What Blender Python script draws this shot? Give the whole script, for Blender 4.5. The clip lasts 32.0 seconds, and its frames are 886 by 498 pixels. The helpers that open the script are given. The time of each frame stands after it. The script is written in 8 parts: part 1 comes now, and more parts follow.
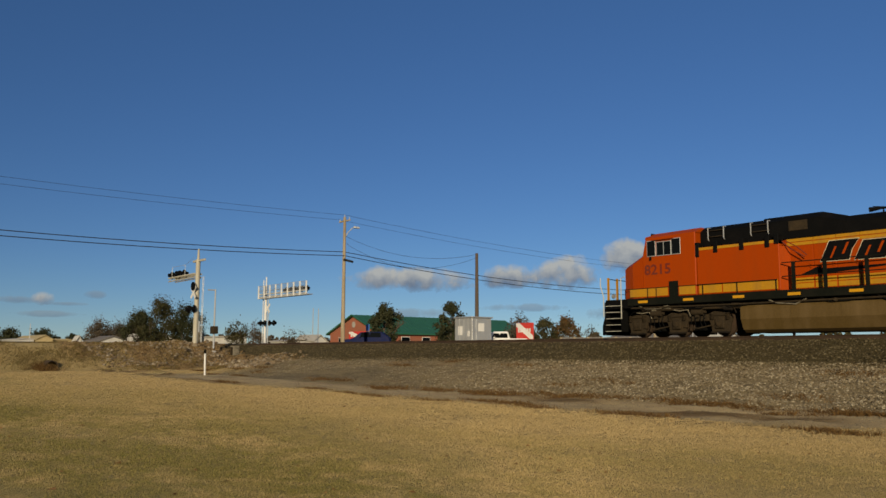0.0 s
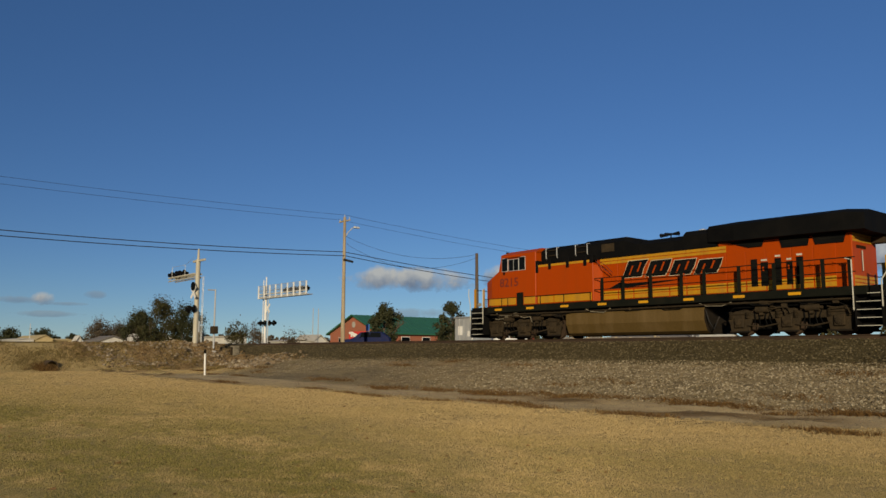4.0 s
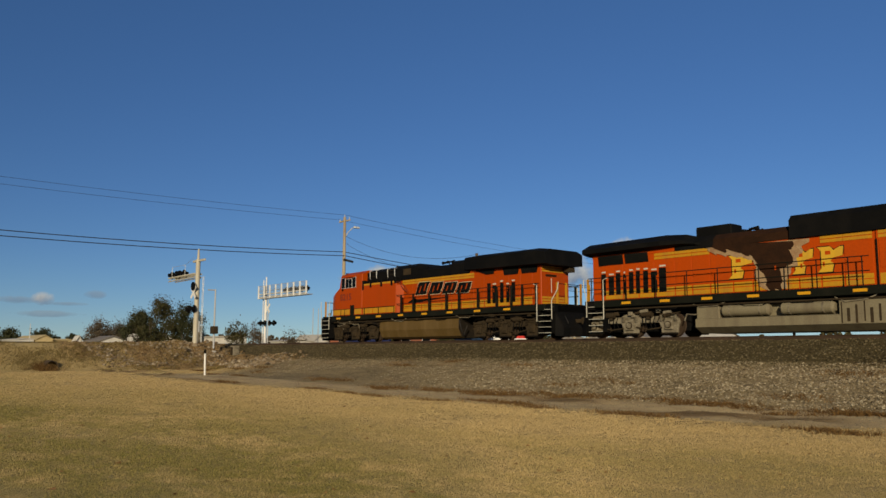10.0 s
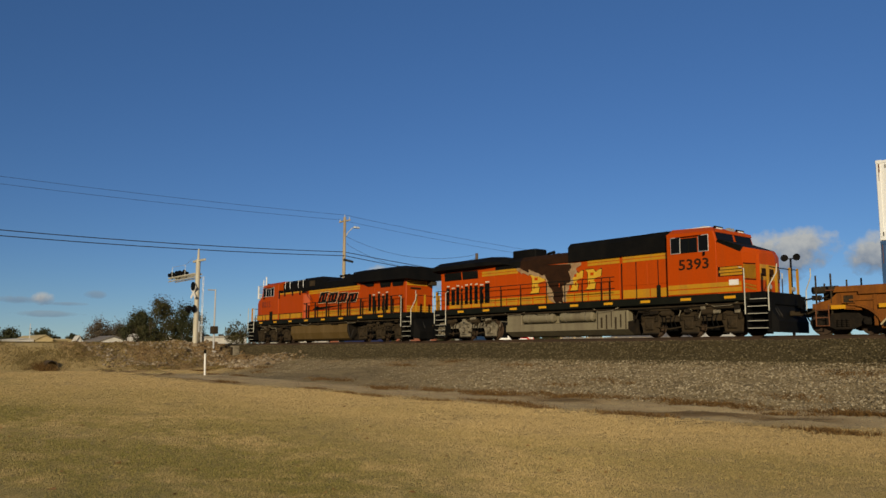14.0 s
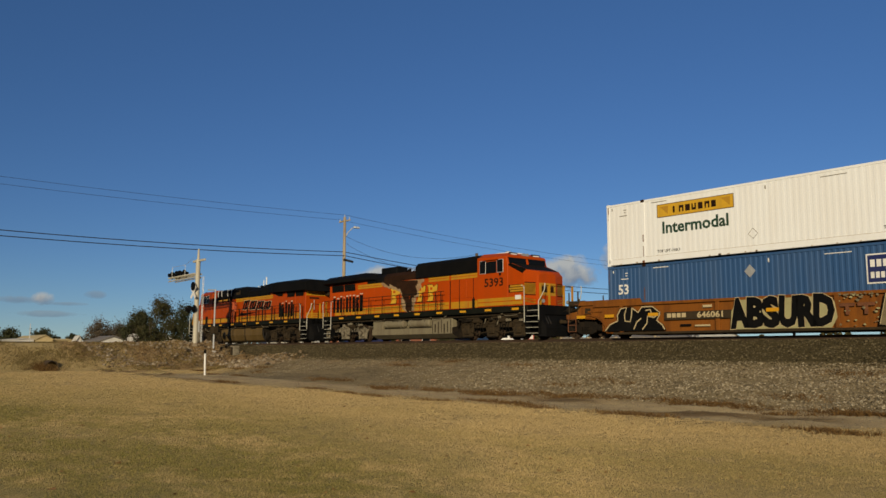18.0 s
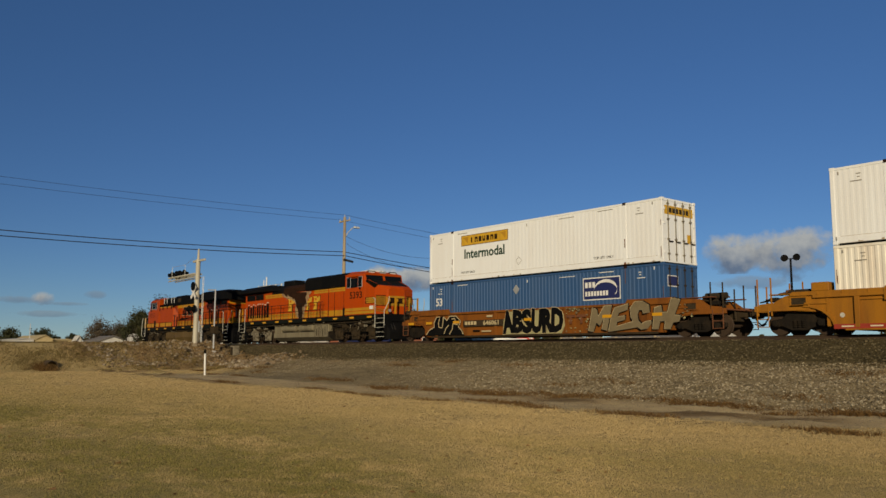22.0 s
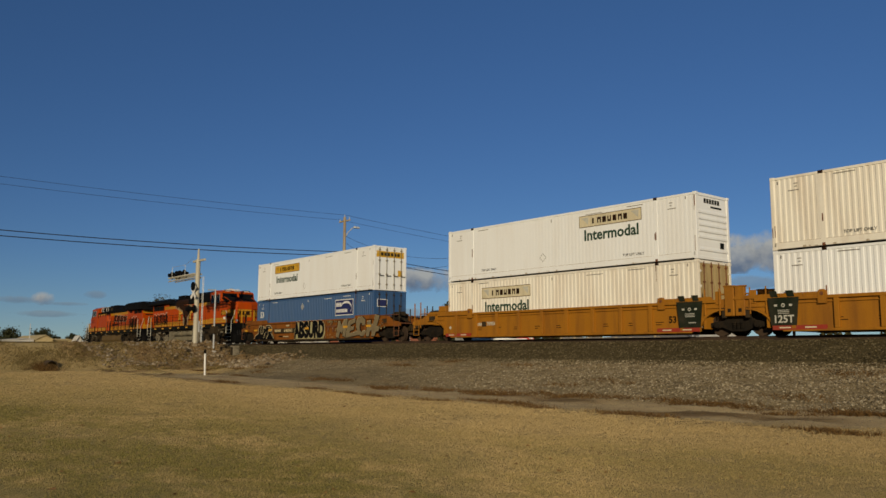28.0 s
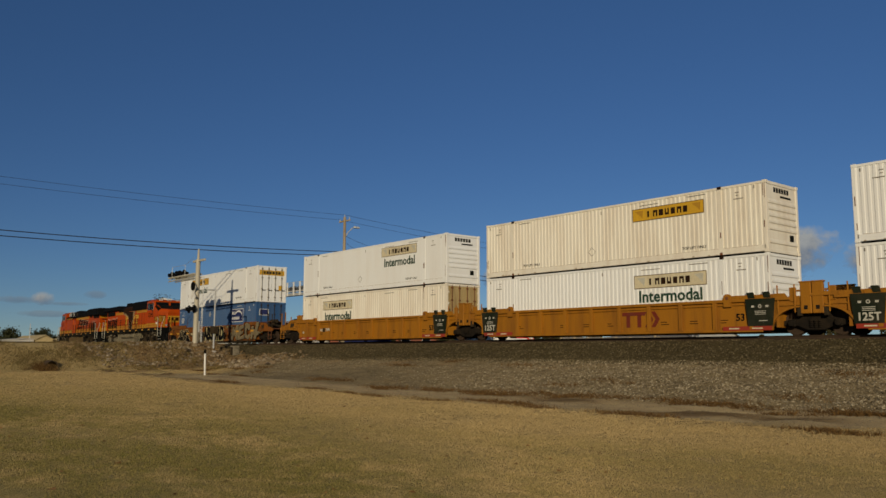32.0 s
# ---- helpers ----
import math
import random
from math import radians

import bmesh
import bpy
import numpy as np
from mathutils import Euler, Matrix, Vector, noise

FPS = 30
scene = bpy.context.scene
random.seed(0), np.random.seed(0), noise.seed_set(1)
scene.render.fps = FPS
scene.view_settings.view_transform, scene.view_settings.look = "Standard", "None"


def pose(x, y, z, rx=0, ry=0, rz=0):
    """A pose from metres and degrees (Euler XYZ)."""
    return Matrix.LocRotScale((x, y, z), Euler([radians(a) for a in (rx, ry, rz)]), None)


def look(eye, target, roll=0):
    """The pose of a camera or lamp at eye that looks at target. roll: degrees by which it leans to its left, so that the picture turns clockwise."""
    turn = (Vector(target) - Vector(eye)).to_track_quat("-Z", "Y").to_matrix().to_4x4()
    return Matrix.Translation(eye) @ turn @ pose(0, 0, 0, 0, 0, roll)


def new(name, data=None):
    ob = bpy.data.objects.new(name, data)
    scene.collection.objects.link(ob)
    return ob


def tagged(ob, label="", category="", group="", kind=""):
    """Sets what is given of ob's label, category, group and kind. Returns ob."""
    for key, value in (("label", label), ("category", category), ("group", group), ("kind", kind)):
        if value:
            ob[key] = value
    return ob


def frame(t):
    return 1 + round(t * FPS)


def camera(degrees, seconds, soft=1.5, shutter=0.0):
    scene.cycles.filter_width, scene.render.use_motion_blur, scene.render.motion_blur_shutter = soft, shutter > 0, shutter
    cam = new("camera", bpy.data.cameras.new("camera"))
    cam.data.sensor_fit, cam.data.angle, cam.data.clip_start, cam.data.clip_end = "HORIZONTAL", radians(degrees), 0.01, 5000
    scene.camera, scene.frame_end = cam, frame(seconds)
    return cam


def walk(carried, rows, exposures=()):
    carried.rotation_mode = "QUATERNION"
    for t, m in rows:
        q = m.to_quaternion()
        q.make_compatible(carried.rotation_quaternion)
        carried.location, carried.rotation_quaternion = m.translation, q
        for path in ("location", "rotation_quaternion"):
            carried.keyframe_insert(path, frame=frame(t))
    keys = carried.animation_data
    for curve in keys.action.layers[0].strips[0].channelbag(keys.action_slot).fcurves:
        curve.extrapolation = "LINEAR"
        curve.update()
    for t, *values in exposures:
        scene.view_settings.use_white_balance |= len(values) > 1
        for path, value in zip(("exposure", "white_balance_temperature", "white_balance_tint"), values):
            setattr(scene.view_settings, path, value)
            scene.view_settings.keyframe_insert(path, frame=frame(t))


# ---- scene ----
SECONDS = 32.0
RAIL = 2.324          # height of the rail head over the lawn at the camera
YC = 31.81            # distance of the track's centre line
BEND, BEND_X = 0.00039, -28.7   # the line curves away past here

cam = camera(56.5, SECONDS, soft=1.5)
EYE = Vector((0, 0, 1.6))
VIEW = look(EYE, EYE + Vector((-0.75774, 0.64040, 0.12533)) * 10, 0.18)
walk(cam, [(0, VIEW), (SECONDS, VIEW)], [(t, e, 6800, 4) for t, e in ((0, -0.03), (3, 0.0), (9, 0.05), (13, 0.06), (17, 0.03), (19, -0.07), (22, -0.14), (24, -0.25), (25, -0.25), (28, -0.28), (32, -0.45))])

# ---- world, sun ----
SUN_EL, SUN_AZ = radians(15), radians(42)     # azimuth turned from the track's normal towards +x
world = bpy.data.worlds.new("sky")
scene.world = world
world.use_nodes = True
wn = world.node_tree.nodes
sky = wn.new("ShaderNodeTexSky")
sky.sky_type = "NISHITA"
sky.sun_disc = False
sky.sun_elevation = SUN_EL
sky.sun_rotation = math.pi - SUN_AZ
sky.air_density, sky.dust_density, sky.ozone_density = 0.75, 0.0, 4.0
hue = wn.new("ShaderNodeHueSaturation")
hue.inputs["Hue"].default_value, hue.inputs["Saturation"].default_value = 0.512, 1.10
world.node_tree.links.new(sky.outputs[0], hue.inputs["Color"])
even = wn.new("ShaderNodeMix")        # a constant blue mixed in flattens the sky's gradient a little
even.data_type = "RGBA"
even.inputs[0].default_value = 0.32
even.inputs[7].default_value = (0.68, 1.85, 4.40, 1)
world.node_tree.links.new(hue.outputs[0], even.inputs[6])
# gradient set by hand: the sky is brightest towards +y and dims away from it
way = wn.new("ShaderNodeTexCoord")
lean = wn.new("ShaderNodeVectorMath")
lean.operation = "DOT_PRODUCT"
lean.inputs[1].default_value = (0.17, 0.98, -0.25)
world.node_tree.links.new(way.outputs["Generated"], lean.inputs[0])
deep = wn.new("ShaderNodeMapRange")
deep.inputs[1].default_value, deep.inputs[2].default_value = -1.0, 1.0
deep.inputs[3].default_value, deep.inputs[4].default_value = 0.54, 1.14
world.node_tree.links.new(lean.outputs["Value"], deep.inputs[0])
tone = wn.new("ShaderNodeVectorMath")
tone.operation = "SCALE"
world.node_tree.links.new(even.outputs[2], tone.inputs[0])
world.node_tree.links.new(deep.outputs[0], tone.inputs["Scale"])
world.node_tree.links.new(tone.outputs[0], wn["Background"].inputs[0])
wn["Background"].inputs[1].default_value = 0.083
sun = new("sun", bpy.data.lights.new("sun", "SUN"))
sun.data.energy, sun.data.angle, sun.data.color = 4.2, radians(0.6), (1.0, 0.84, 0.635)
sun_dir = Vector((math.sin(SUN_AZ) * math.cos(SUN_EL), -math.cos(SUN_AZ) * math.cos(SUN_EL), math.sin(SUN_EL)))
sun.matrix_world = look(sun_dir * 60, (0, 0, 0))


# ---- materials ----
def nodes_of(name):
    m = bpy.data.materials.new(name)
    m.use_nodes = True
    return m, m.node_tree.nodes, m.node_tree.links, m.node_tree.nodes["Principled BSDF"]


def noise_node(n, l, scale, detail=4, stretch=(1, 1, 1), space="Object", rough=0.6):
    c = n.new("ShaderNodeTexCoord")
    mp = n.new("ShaderNodeMapping")
    mp.inputs["Scale"].default_value = stretch
    l.new(c.outputs[space], mp.inputs[0])
    t = n.new("ShaderNodeTexNoise")
    t.inputs["Scale"].default_value, t.inputs["Detail"].default_value = scale, detail
    t.inputs["Roughness"].default_value = rough
    l.new(mp.outputs[0], t.inputs["Vector"])
    return t.outputs["Fac"]


def ramp(n, l, fac, a, b):
    r = n.new("ShaderNodeMapRange")
    r.inputs[1].default_value, r.inputs[2].default_value = a, b
    l.new(fac, r.inputs[0])
    return r.outputs[0]


def mixc(n, l, fac, a, b, mode="MIX"):
    m = n.new("ShaderNodeMix")
    m.data_type, m.blend_type = "RGBA", mode
    for s, v in ((m.inputs[0], fac), (m.inputs[6], a), (m.inputs[7], b)):
        if hasattr(v, "is_linked"):
            l.new(v, s)
        elif isinstance(v, (int, float)):
            s.default_value = v
        else:
            s.default_value = (*v, 1)
    return m.outputs[2]


def surf(name, col, rough=0.6, metal=0.0, dirt=(0.09, 0.065, 0.045), amount=0.35, scale=1.2, grain=22.0, bump=0.15,
         streak=False, vary=0.25, spec=0.25):
    """A weathered surface: base colour, dirt in patches or run-down streaks, fine grain and relief."""
    m, n, l, b = nodes_of(name)
    big = noise_node(n, l, scale, 5, (1.6, 1.6, 0.22) if streak else (1, 1, 1))
    fine = noise_node(n, l, grain, 4)
    c = mixc(n, l, ramp(n, l, fine, 0.3, 0.7), [v * (1 - vary) for v in col], [min(1, v * (1 + vary * 0.6)) for v in col])
    k = n.new("ShaderNodeMath")
    k.operation = "MULTIPLY"
    k.inputs[1].default_value = amount
    l.new(ramp(n, l, big, 0.45, 0.72), k.inputs[0])
    l.new(mixc(n, l, k.outputs[0], c, dirt), b.inputs["Base Color"])
    l.new(ramp2(n, l, big, rough * 0.85, min(1, rough * 1.2)), b.inputs["Roughness"])
    b.inputs["Metallic"].default_value = metal
    b.inputs["Specular IOR Level"].default_value = spec
    bp = n.new("ShaderNodeBump")
    bp.inputs["Strength"].default_value, bp.inputs["Distance"].default_value = bump, 0.01
    l.new(fine, bp.inputs["Height"])
    l.new(bp.outputs[0], b.inputs["Normal"])
    return m


def ramp2(n, l, fac, lo, hi):
    r = n.new("ShaderNodeMapRange")
    r.inputs[3].default_value, r.inputs[4].default_value = lo, hi
    l.new(fac, r.inputs[0])
    return r.outputs[0]


def glass_mat(name, col=(0.006, 0.007, 0.008)):
    m, n, l, b = nodes_of(name)
    b.inputs["Base Color"].default_value = (*col, 1)
    b.inputs["Roughness"].default_value = 0.08
    b.inputs["IOR"].default_value = 1.13
    return m


ORANGE = surf("orange_paint", (0.345, 0.045, 0.001), 0.45, amount=0.25, dirt=(0.20, 0.045, 0.006), streak=True, vary=0.1, bump=0.04, spec=0.12)
ORANGE_OLD = surf("worn_orange_paint", (0.41, 0.052, 0.0014), 0.55, amount=0.25, dirt=(0.20, 0.05, 0.008), streak=True, vary=0.14, bump=0.05, spec=0.12)
YELLOW = surf("yellow_paint", (0.45, 0.215, 0.010), 0.5, amount=0.3, streak=True, vary=0.12, bump=0.05)
DARK = surf("dark_green_paint", (0.008, 0.009, 0.006), 0.6, amount=0.4, dirt=(0.022, 0.018, 0.012), vary=0.3, spec=0.07)
BLACK = surf("black_paint", (0.005, 0.005, 0.005), 0.7, amount=0.4, dirt=(0.014, 0.012, 0.010), vary=0.3, spec=0.05)
GRIME = surf("grimy_steel", (0.036, 0.026, 0.015), 0.85, 0.0, amount=0.6, dirt=(0.06, 0.040, 0.020), scale=3, vary=0.4, bump=0.5, spec=0.1)
BOGIE = surf("dark_bogie_steel", (0.014, 0.011, 0.008), 0.85, 0.0, amount=0.6, dirt=(0.035, 0.024, 0.014), scale=3, vary=0.4, bump=0.5, spec=0.1)
GRIME_PALE = surf("dusty_steel", (0.21, 0.18, 0.125), 0.85, 0.0, amount=0.8, dirt=(0.05, 0.037, 0.022), scale=4, vary=0.35, bump=0.5)
TANK = surf("dusty_brown_tank", (0.10, 0.062, 0.018), 0.6, amount=0.5, dirt=(0.16, 0.105, 0.045), streak=True, vary=0.2, bump=0.1)
TANK_PALE = surf("dusty_grey_tank", (0.19, 0.162, 0.10), 0.75, amount=0.65, dirt=(0.10, 0.075, 0.05), streak=True, vary=0.2, bump=0.1)
BURNT = surf("scorched_rusty_paint", (0.030, 0.013, 0.006), 0.9, amount=0.7, dirt=(0.010, 0.006, 0.004), scale=2, vary=0.4, spec=0.08)
PEELED = surf("peeled_pale_paint", (0.32, 0.22, 0.12), 0.8, amount=0.7, dirt=(0.2, 0.08, 0.03), scale=3, vary=0.3)
WHITE_PAINT = surf("white_paint", (0.72, 0.70, 0.65), 0.5, amount=0.2, vary=0.08, bump=0.03)
BOX_WHITE = surf("white_container_paint", (0.78, 0.785, 0.765), 0.55, amount=0.16, dirt=(0.50, 0.39, 0.26), scale=0.8, streak=True, vary=0.05, bump=0.03)
BOX_STAINED = surf("rust_stained_door_paint", (0.40, 0.30, 0.14), 0.7, amount=0.7, dirt=(0.15, 0.08, 0.03), scale=1.5, streak=True, vary=0.15)
BOX_CREAM = surf("cream_container_paint", (0.76, 0.715, 0.61), 0.6, amount=0.34, dirt=(0.38, 0.24, 0.12), scale=0.9, streak=True, vary=0.06, bump=0.03)
BOX_BLUE = surf("blue_container_paint", (0.029, 0.080, 0.19), 0.5, amount=0.25, dirt=(0.10, 0.13, 0.17), scale=1.0, streak=True, vary=0.1, bump=0.03)
NAVY = surf("navy_paint", (0.018, 0.025, 0.10), 0.5, amount=0.1, vary=0.08)
OCHRE = surf("ochre_logo_shade", (0.42, 0.22, 0.02), 0.6, amount=0.2, vary=0.1)
LOGO_YELLOW = surf("logo_yellow_paint", (0.58, 0.33, 0.025), 0.5, amount=0.25, streak=True, vary=0.08)
LOGO_CREAM = surf("faded_logo_paint", (0.62, 0.54, 0.36), 0.5, amount=0.3, streak=True, vary=0.1)
LETTER_GREEN = surf("dark_green_lettering", (0.016, 0.05, 0.03), 0.6, amount=0.2, vary=0.2)
CAR_YELLOW = surf("well_car_yellow_paint", (0.32, 0.128, 0.008), 0.65, amount=0.6, dirt=(0.15, 0.056, 0.010), streak=True, vary=0.12)
CAR_BROWN = surf("rusty_brown_paint", (0.205, 0.066, 0.006), 0.75, amount=0.85, dirt=(0.075, 0.024, 0.005), scale=1.6, streak=True, vary=0.2)
RUST = surf("rust", (0.16, 0.06, 0.025), 0.85, amount=0.5, dirt=(0.06, 0.03, 0.018), scale=4, vary=0.3, bump=0.4)
RED = surf("faded_red_paint", (0.30, 0.035, 0.018), 0.55, amount=0.3, vary=0.15)
RED_MARK = surf("dark_red_lettering", (0.15, 0.022, 0.010), 0.6, amount=0.3, vary=0.15)
REFLECT = surf("amber_reflector", (0.58, 0.28, 0.012), 0.35, amount=0.1, vary=0.05)
GALV = surf("galvanised_steel", (0.50, 0.50, 0.48), 0.5, 0.5, amount=0.2, vary=0.12)
TAN = surf("tan_painted_steel", (0.47, 0.43, 0.33), 0.6, 0.1, amount=0.4, streak=True, vary=0.15)
ALU = surf("pale_aluminium", (0.66, 0.65, 0.60), 0.45, 0.3, amount=0.2, vary=0.1)
PANEL_GREEN = surf("dark_green_panel_paint", (0.012, 0.017, 0.009), 0.7, amount=0.3, vary=0.2, spec=0.1)
FADED = surf("faded_white_stencil", (0.50, 0.48, 0.40), 0.7, amount=0.3, vary=0.2)
INK = surf("faded_stencil_ink", (0.24, 0.22, 0.18), 0.7, amount=0.2, vary=0.2)
STAIN = surf("tan_grime", (0.40, 0.32, 0.22), 0.8, amount=0.5, dirt=(0.25, 0.18, 0.11), scale=5, vary=0.2)
WHEEL = surf("brown_wheel_steel", (0.05, 0.032, 0.02), 0.75, 0.2, amount=0.5, dirt=(0.10, 0.06, 0.035), vary=0.3)
WOOD = surf("weathered_pole_wood", (0.37, 0.295, 0.19), 0.85, amount=0.55, dirt=(0.12, 0.085, 0.05), scale=2, streak=True, vary=0.3, bump=0.5)
TIE = surf("creosoted_sleeper_wood", (0.10, 0.075, 0.055), 0.9, amount=0.5, vary=0.35, bump=0.5)
CONCRETE = surf("concrete", (0.40, 0.37, 0.32), 0.85, amount=0.4, vary=0.2, bump=0.3)
ASPHALT = surf("asphalt", (0.055, 0.053, 0.05), 0.9, amount=0.4, dirt=(0.10, 0.09, 0.08), vary=0.3, bump=0.4)
BRICK = surf("red_brick", (0.30, 0.105, 0.06), 0.85, amount=0.35, dirt=(0.2, 0.12, 0.08), grain=9, vary=0.3)
ROOF_GREEN = surf("green_metal_roof", (0.035, 0.14, 0.075), 0.45, 0.1, amount=0.3, dirt=(0.03, 0.07, 0.045), vary=0.12)
GLASS = glass_mat("dark_window_glass")
LENS = glass_mat("lamp_lens", (0.25, 0.25, 0.24))
RUBBER = surf("black_rubber", (0.012, 0.012, 0.012), 0.8, amount=0.3, vary=0.2)


# ---- mesh tools ----
def box(bm, x0, x1, y0, y1, z0, z1, bev=0.0):
    v = [bm.verts.new((x, y, z)) for z in (z0, z1) for y in (y0, y1) for x in (x0, x1)]
    fs = [bm.faces.new([v[i] for i in f]) for f in ((0, 2, 3, 1), (4, 5, 7, 6), (0, 1, 5, 4), (2, 6, 7, 3), (0, 4, 6, 2), (1, 3, 7, 5))]
    if bev:
        es = {e for f in fs for e in f.edges}
        bmesh.ops.bevel(bm, geom=list(es), offset=bev, segments=1, affect="EDGES", profile=0.5)
    return bm


def prism(bm, pts, y0, y1, bev=0.0):
    """A polygon in the x-z plane, drawn out from y0 to y1."""
    a = [bm.verts.new((x, y0, z)) for x, z in pts]
    b = [bm.verts.new((x, y1, z)) for x, z in pts]
    fs = [bm.faces.new(a), bm.faces.new(b[::-1])]
    k = len(pts)
    fs += [bm.faces.new((a[i], b[i], b[(i + 1) % k], a[(i + 1) % k])) for i in range(k)]
    bmesh.ops.recalc_face_normals(bm, faces=fs)
    if bev:
        es = {e for f in fs for e in f.edges}
        bmesh.ops.bevel(bm, geom=list(es), offset=bev, segments=1, affect="EDGES", profile=0.5)
    return bm


def loft_x(bm, secs):
    """Sections (x, [(y, z), ...]) joined along x, with end caps."""
    rings = [[bm.verts.new((x, y, z)) for y, z in s] for x, s in secs]
    fs = [bm.faces.new(rings[0]), bm.faces.new(rings[-1][::-1])]
    k = len(rings[0])
    for a, b in zip(rings, rings[1:]):
        fs += [bm.faces.new((a[i], a[(i + 1) % k], b[(i + 1) % k], b[i])) for i in range(k)]
    bmesh.ops.recalc_face_normals(bm, faces=fs)
    return bm


def rod(bm, p0, p1, r, n=8, r1=None):
    p0, p1 = Vector(p0), Vector(p1)
    q = (p1 - p0).to_track_quat("Z", "Y")
    rings = []
    for p, rr in ((p0, r), (p1, r if r1 is None else r1)):
        rings.append([bm.verts.new(p + q @ Vector((rr * math.cos(2 * math.pi * i / n), rr * math.sin(2 * math.pi * i / n), 0))) for i in range(n)])
    bm.faces.new(rings[0][::-1]), bm.faces.new(rings[1])
    for i in range(n):
        bm.faces.new((rings[0][i], rings[0][(i + 1) % n], rings[1][(i + 1) % n], rings[1][i]))
    return bm


def pipe(bm, pts, r, n=6):
    """One bent tube through the points."""
    pts = [Vector(p) for p in pts]
    rings = []
    for i, p in enumerate(pts):
        a, b = pts[max(0, i - 1)], pts[min(len(pts) - 1, i + 1)]
        q = (b - a).to_track_quat("Z", "Y")
        rings.append([bm.verts.new(p + q @ Vector((r * math.cos(2 * math.pi * k / n), r * math.sin(2 * math.pi * k / n), 0))) for k in range(n)])
    bm.faces.new(rings[0][::-1]), bm.faces.new(rings[-1])
    for a, b in zip(rings, rings[1:]):
        off = min(range(n), key=lambda o: sum((a[k].co - b[(k + o) % n].co).length for k in range(n)))
        for k in range(n):
            bm.faces.new((a[k], a[(k + 1) % n], b[(k + 1 + off) % n], b[(k + off) % n]))
    return bm


def lathe_y(bm, prof, n=24, cx=0, cz=0):
    """A profile of (y, radius) turned about the y axis."""
    rings = [[bm.verts.new((cx + r * math.cos(2 * math.pi * i / n), y, cz + r * math.sin(2 * math.pi * i / n))) for i in range(n)] for y, r in prof]
    fs = [bm.faces.new(rings[0]), bm.faces.new(rings[-1][::-1])]
    for a, b in zip(rings, rings[1:]):
        fs += [bm.faces.new((a[i], a[(i + 1) % n], b[(i + 1) % n], b[i])) for i in range(n)]
    bmesh.ops.recalc_face_normals(bm, faces=fs)
    return bm


def B():
    return bmesh.new()


def mesh_of(bm, material, name="mesh", smooth=False):
    me = bpy.data.meshes.new(name)
    bm.to_mesh(me)
    bm.free()
    me.materials.append(material)
    if smooth:
        me.shade_smooth()
        me.set_sharp_from_angle(angle=radians(40))
    return me


def part(name, bm, material, parent, label="", smooth=False):
    """Links a bmesh, or a mesh already made, as one mesh object under parent."""
    me = bm if isinstance(bm, bpy.types.Mesh) else mesh_of(bm, material, name, smooth)
    ob = new(name, me)
    ob.parent = parent
    if label:
        ob["label"] = label
    return ob


def thing(name, label, category, group="", kind="", at=None):
    ob = new(name)
    ob.empty_display_size = 0.2
    tagged(ob, label, category, group, kind)
    if at is not None:
        ob.matrix_world = at
    return ob


LETTERS = {}


def text_mesh(s, size, material, bold=0.0):
    key = (s, size, material.name, bold)
    if key not in LETTERS:
        cu = bpy.data.curves.new("letters", "FONT")
        cu.body, cu.size, cu.align_x, cu.align_y, cu.extrude, cu.offset = s, size, "CENTER", "CENTER", 0.004, bold
        cu.resolution_u = 2
        ob = new("letters", cu)
        me = bpy.data.meshes.new_from_object(ob)
        bpy.data.objects.remove(ob)
        bpy.data.curves.remove(cu)
        me.materials.clear()
        me.materials.append(material)
        LETTERS[key] = me
    return LETTERS[key]


def letters(name, s, size, material, parent, x, y, z, side=-1, bold=0.0, wide=1.0, tilt=0.0):
    """Lettering on a side wall at y; side -1 faces -y."""
    ob = part(name, text_mesh(s, size, material, bold), None, parent)
    ob.matrix_local = pose(x, y, z, 90, 0, 0 if side < 0 else 180) @ pose(0, 0, 0, 0, 0, tilt) @ Matrix.Diagonal((wide, 1, 1, 1))
    return ob


def track_y(x):
    return YC + BEND * max(0.0, BEND_X - x) ** 2


def train_s(t):
    """Place of the train along the line: the left end of the first container."""
    return (((-5.66198e-06 * t + 3.66669e-05) * t - 2.15642e-02) * t - 2.272171) * t + 24.04987 - 0.28 * max(0.0, 1 - t / 6) ** 2


def train_pose(xr, t):
    x = train_s(t) + xr
    return pose(x, track_y(x), RAIL, 0, 0, math.degrees(math.atan(-2 * BEND * max(0.0, BEND_X - x))))


MOVING = []     # (thing, place in the train, turned round)
WHEELS = []     # (wheelset, x in its thing, radius, turned round)


# ---- ground ----
ROAD_X, ROAD_HALF = -71.5, 9.5


def lerp_rows(d, rows):
    for (a, za), (b, zb) in zip(rows, rows[1:]):
        if d <= b:
            return za + (zb - za) * max(0.0, min(1.0, (d - a) / (b - a)))
    return rows[-1][1]


NEAR = ((1.75, 2.13), (2.0, 2.10), (4.2, 1.36), (4.6, 1.24), (10.2, 0.16), (11.2, 0.06), (14.4, 0.03), (15.2, 0.0))
FAR = ((1.75, 2.13), (4.2, 1.55), (7.0, 1.75), (9.0, 1.95))


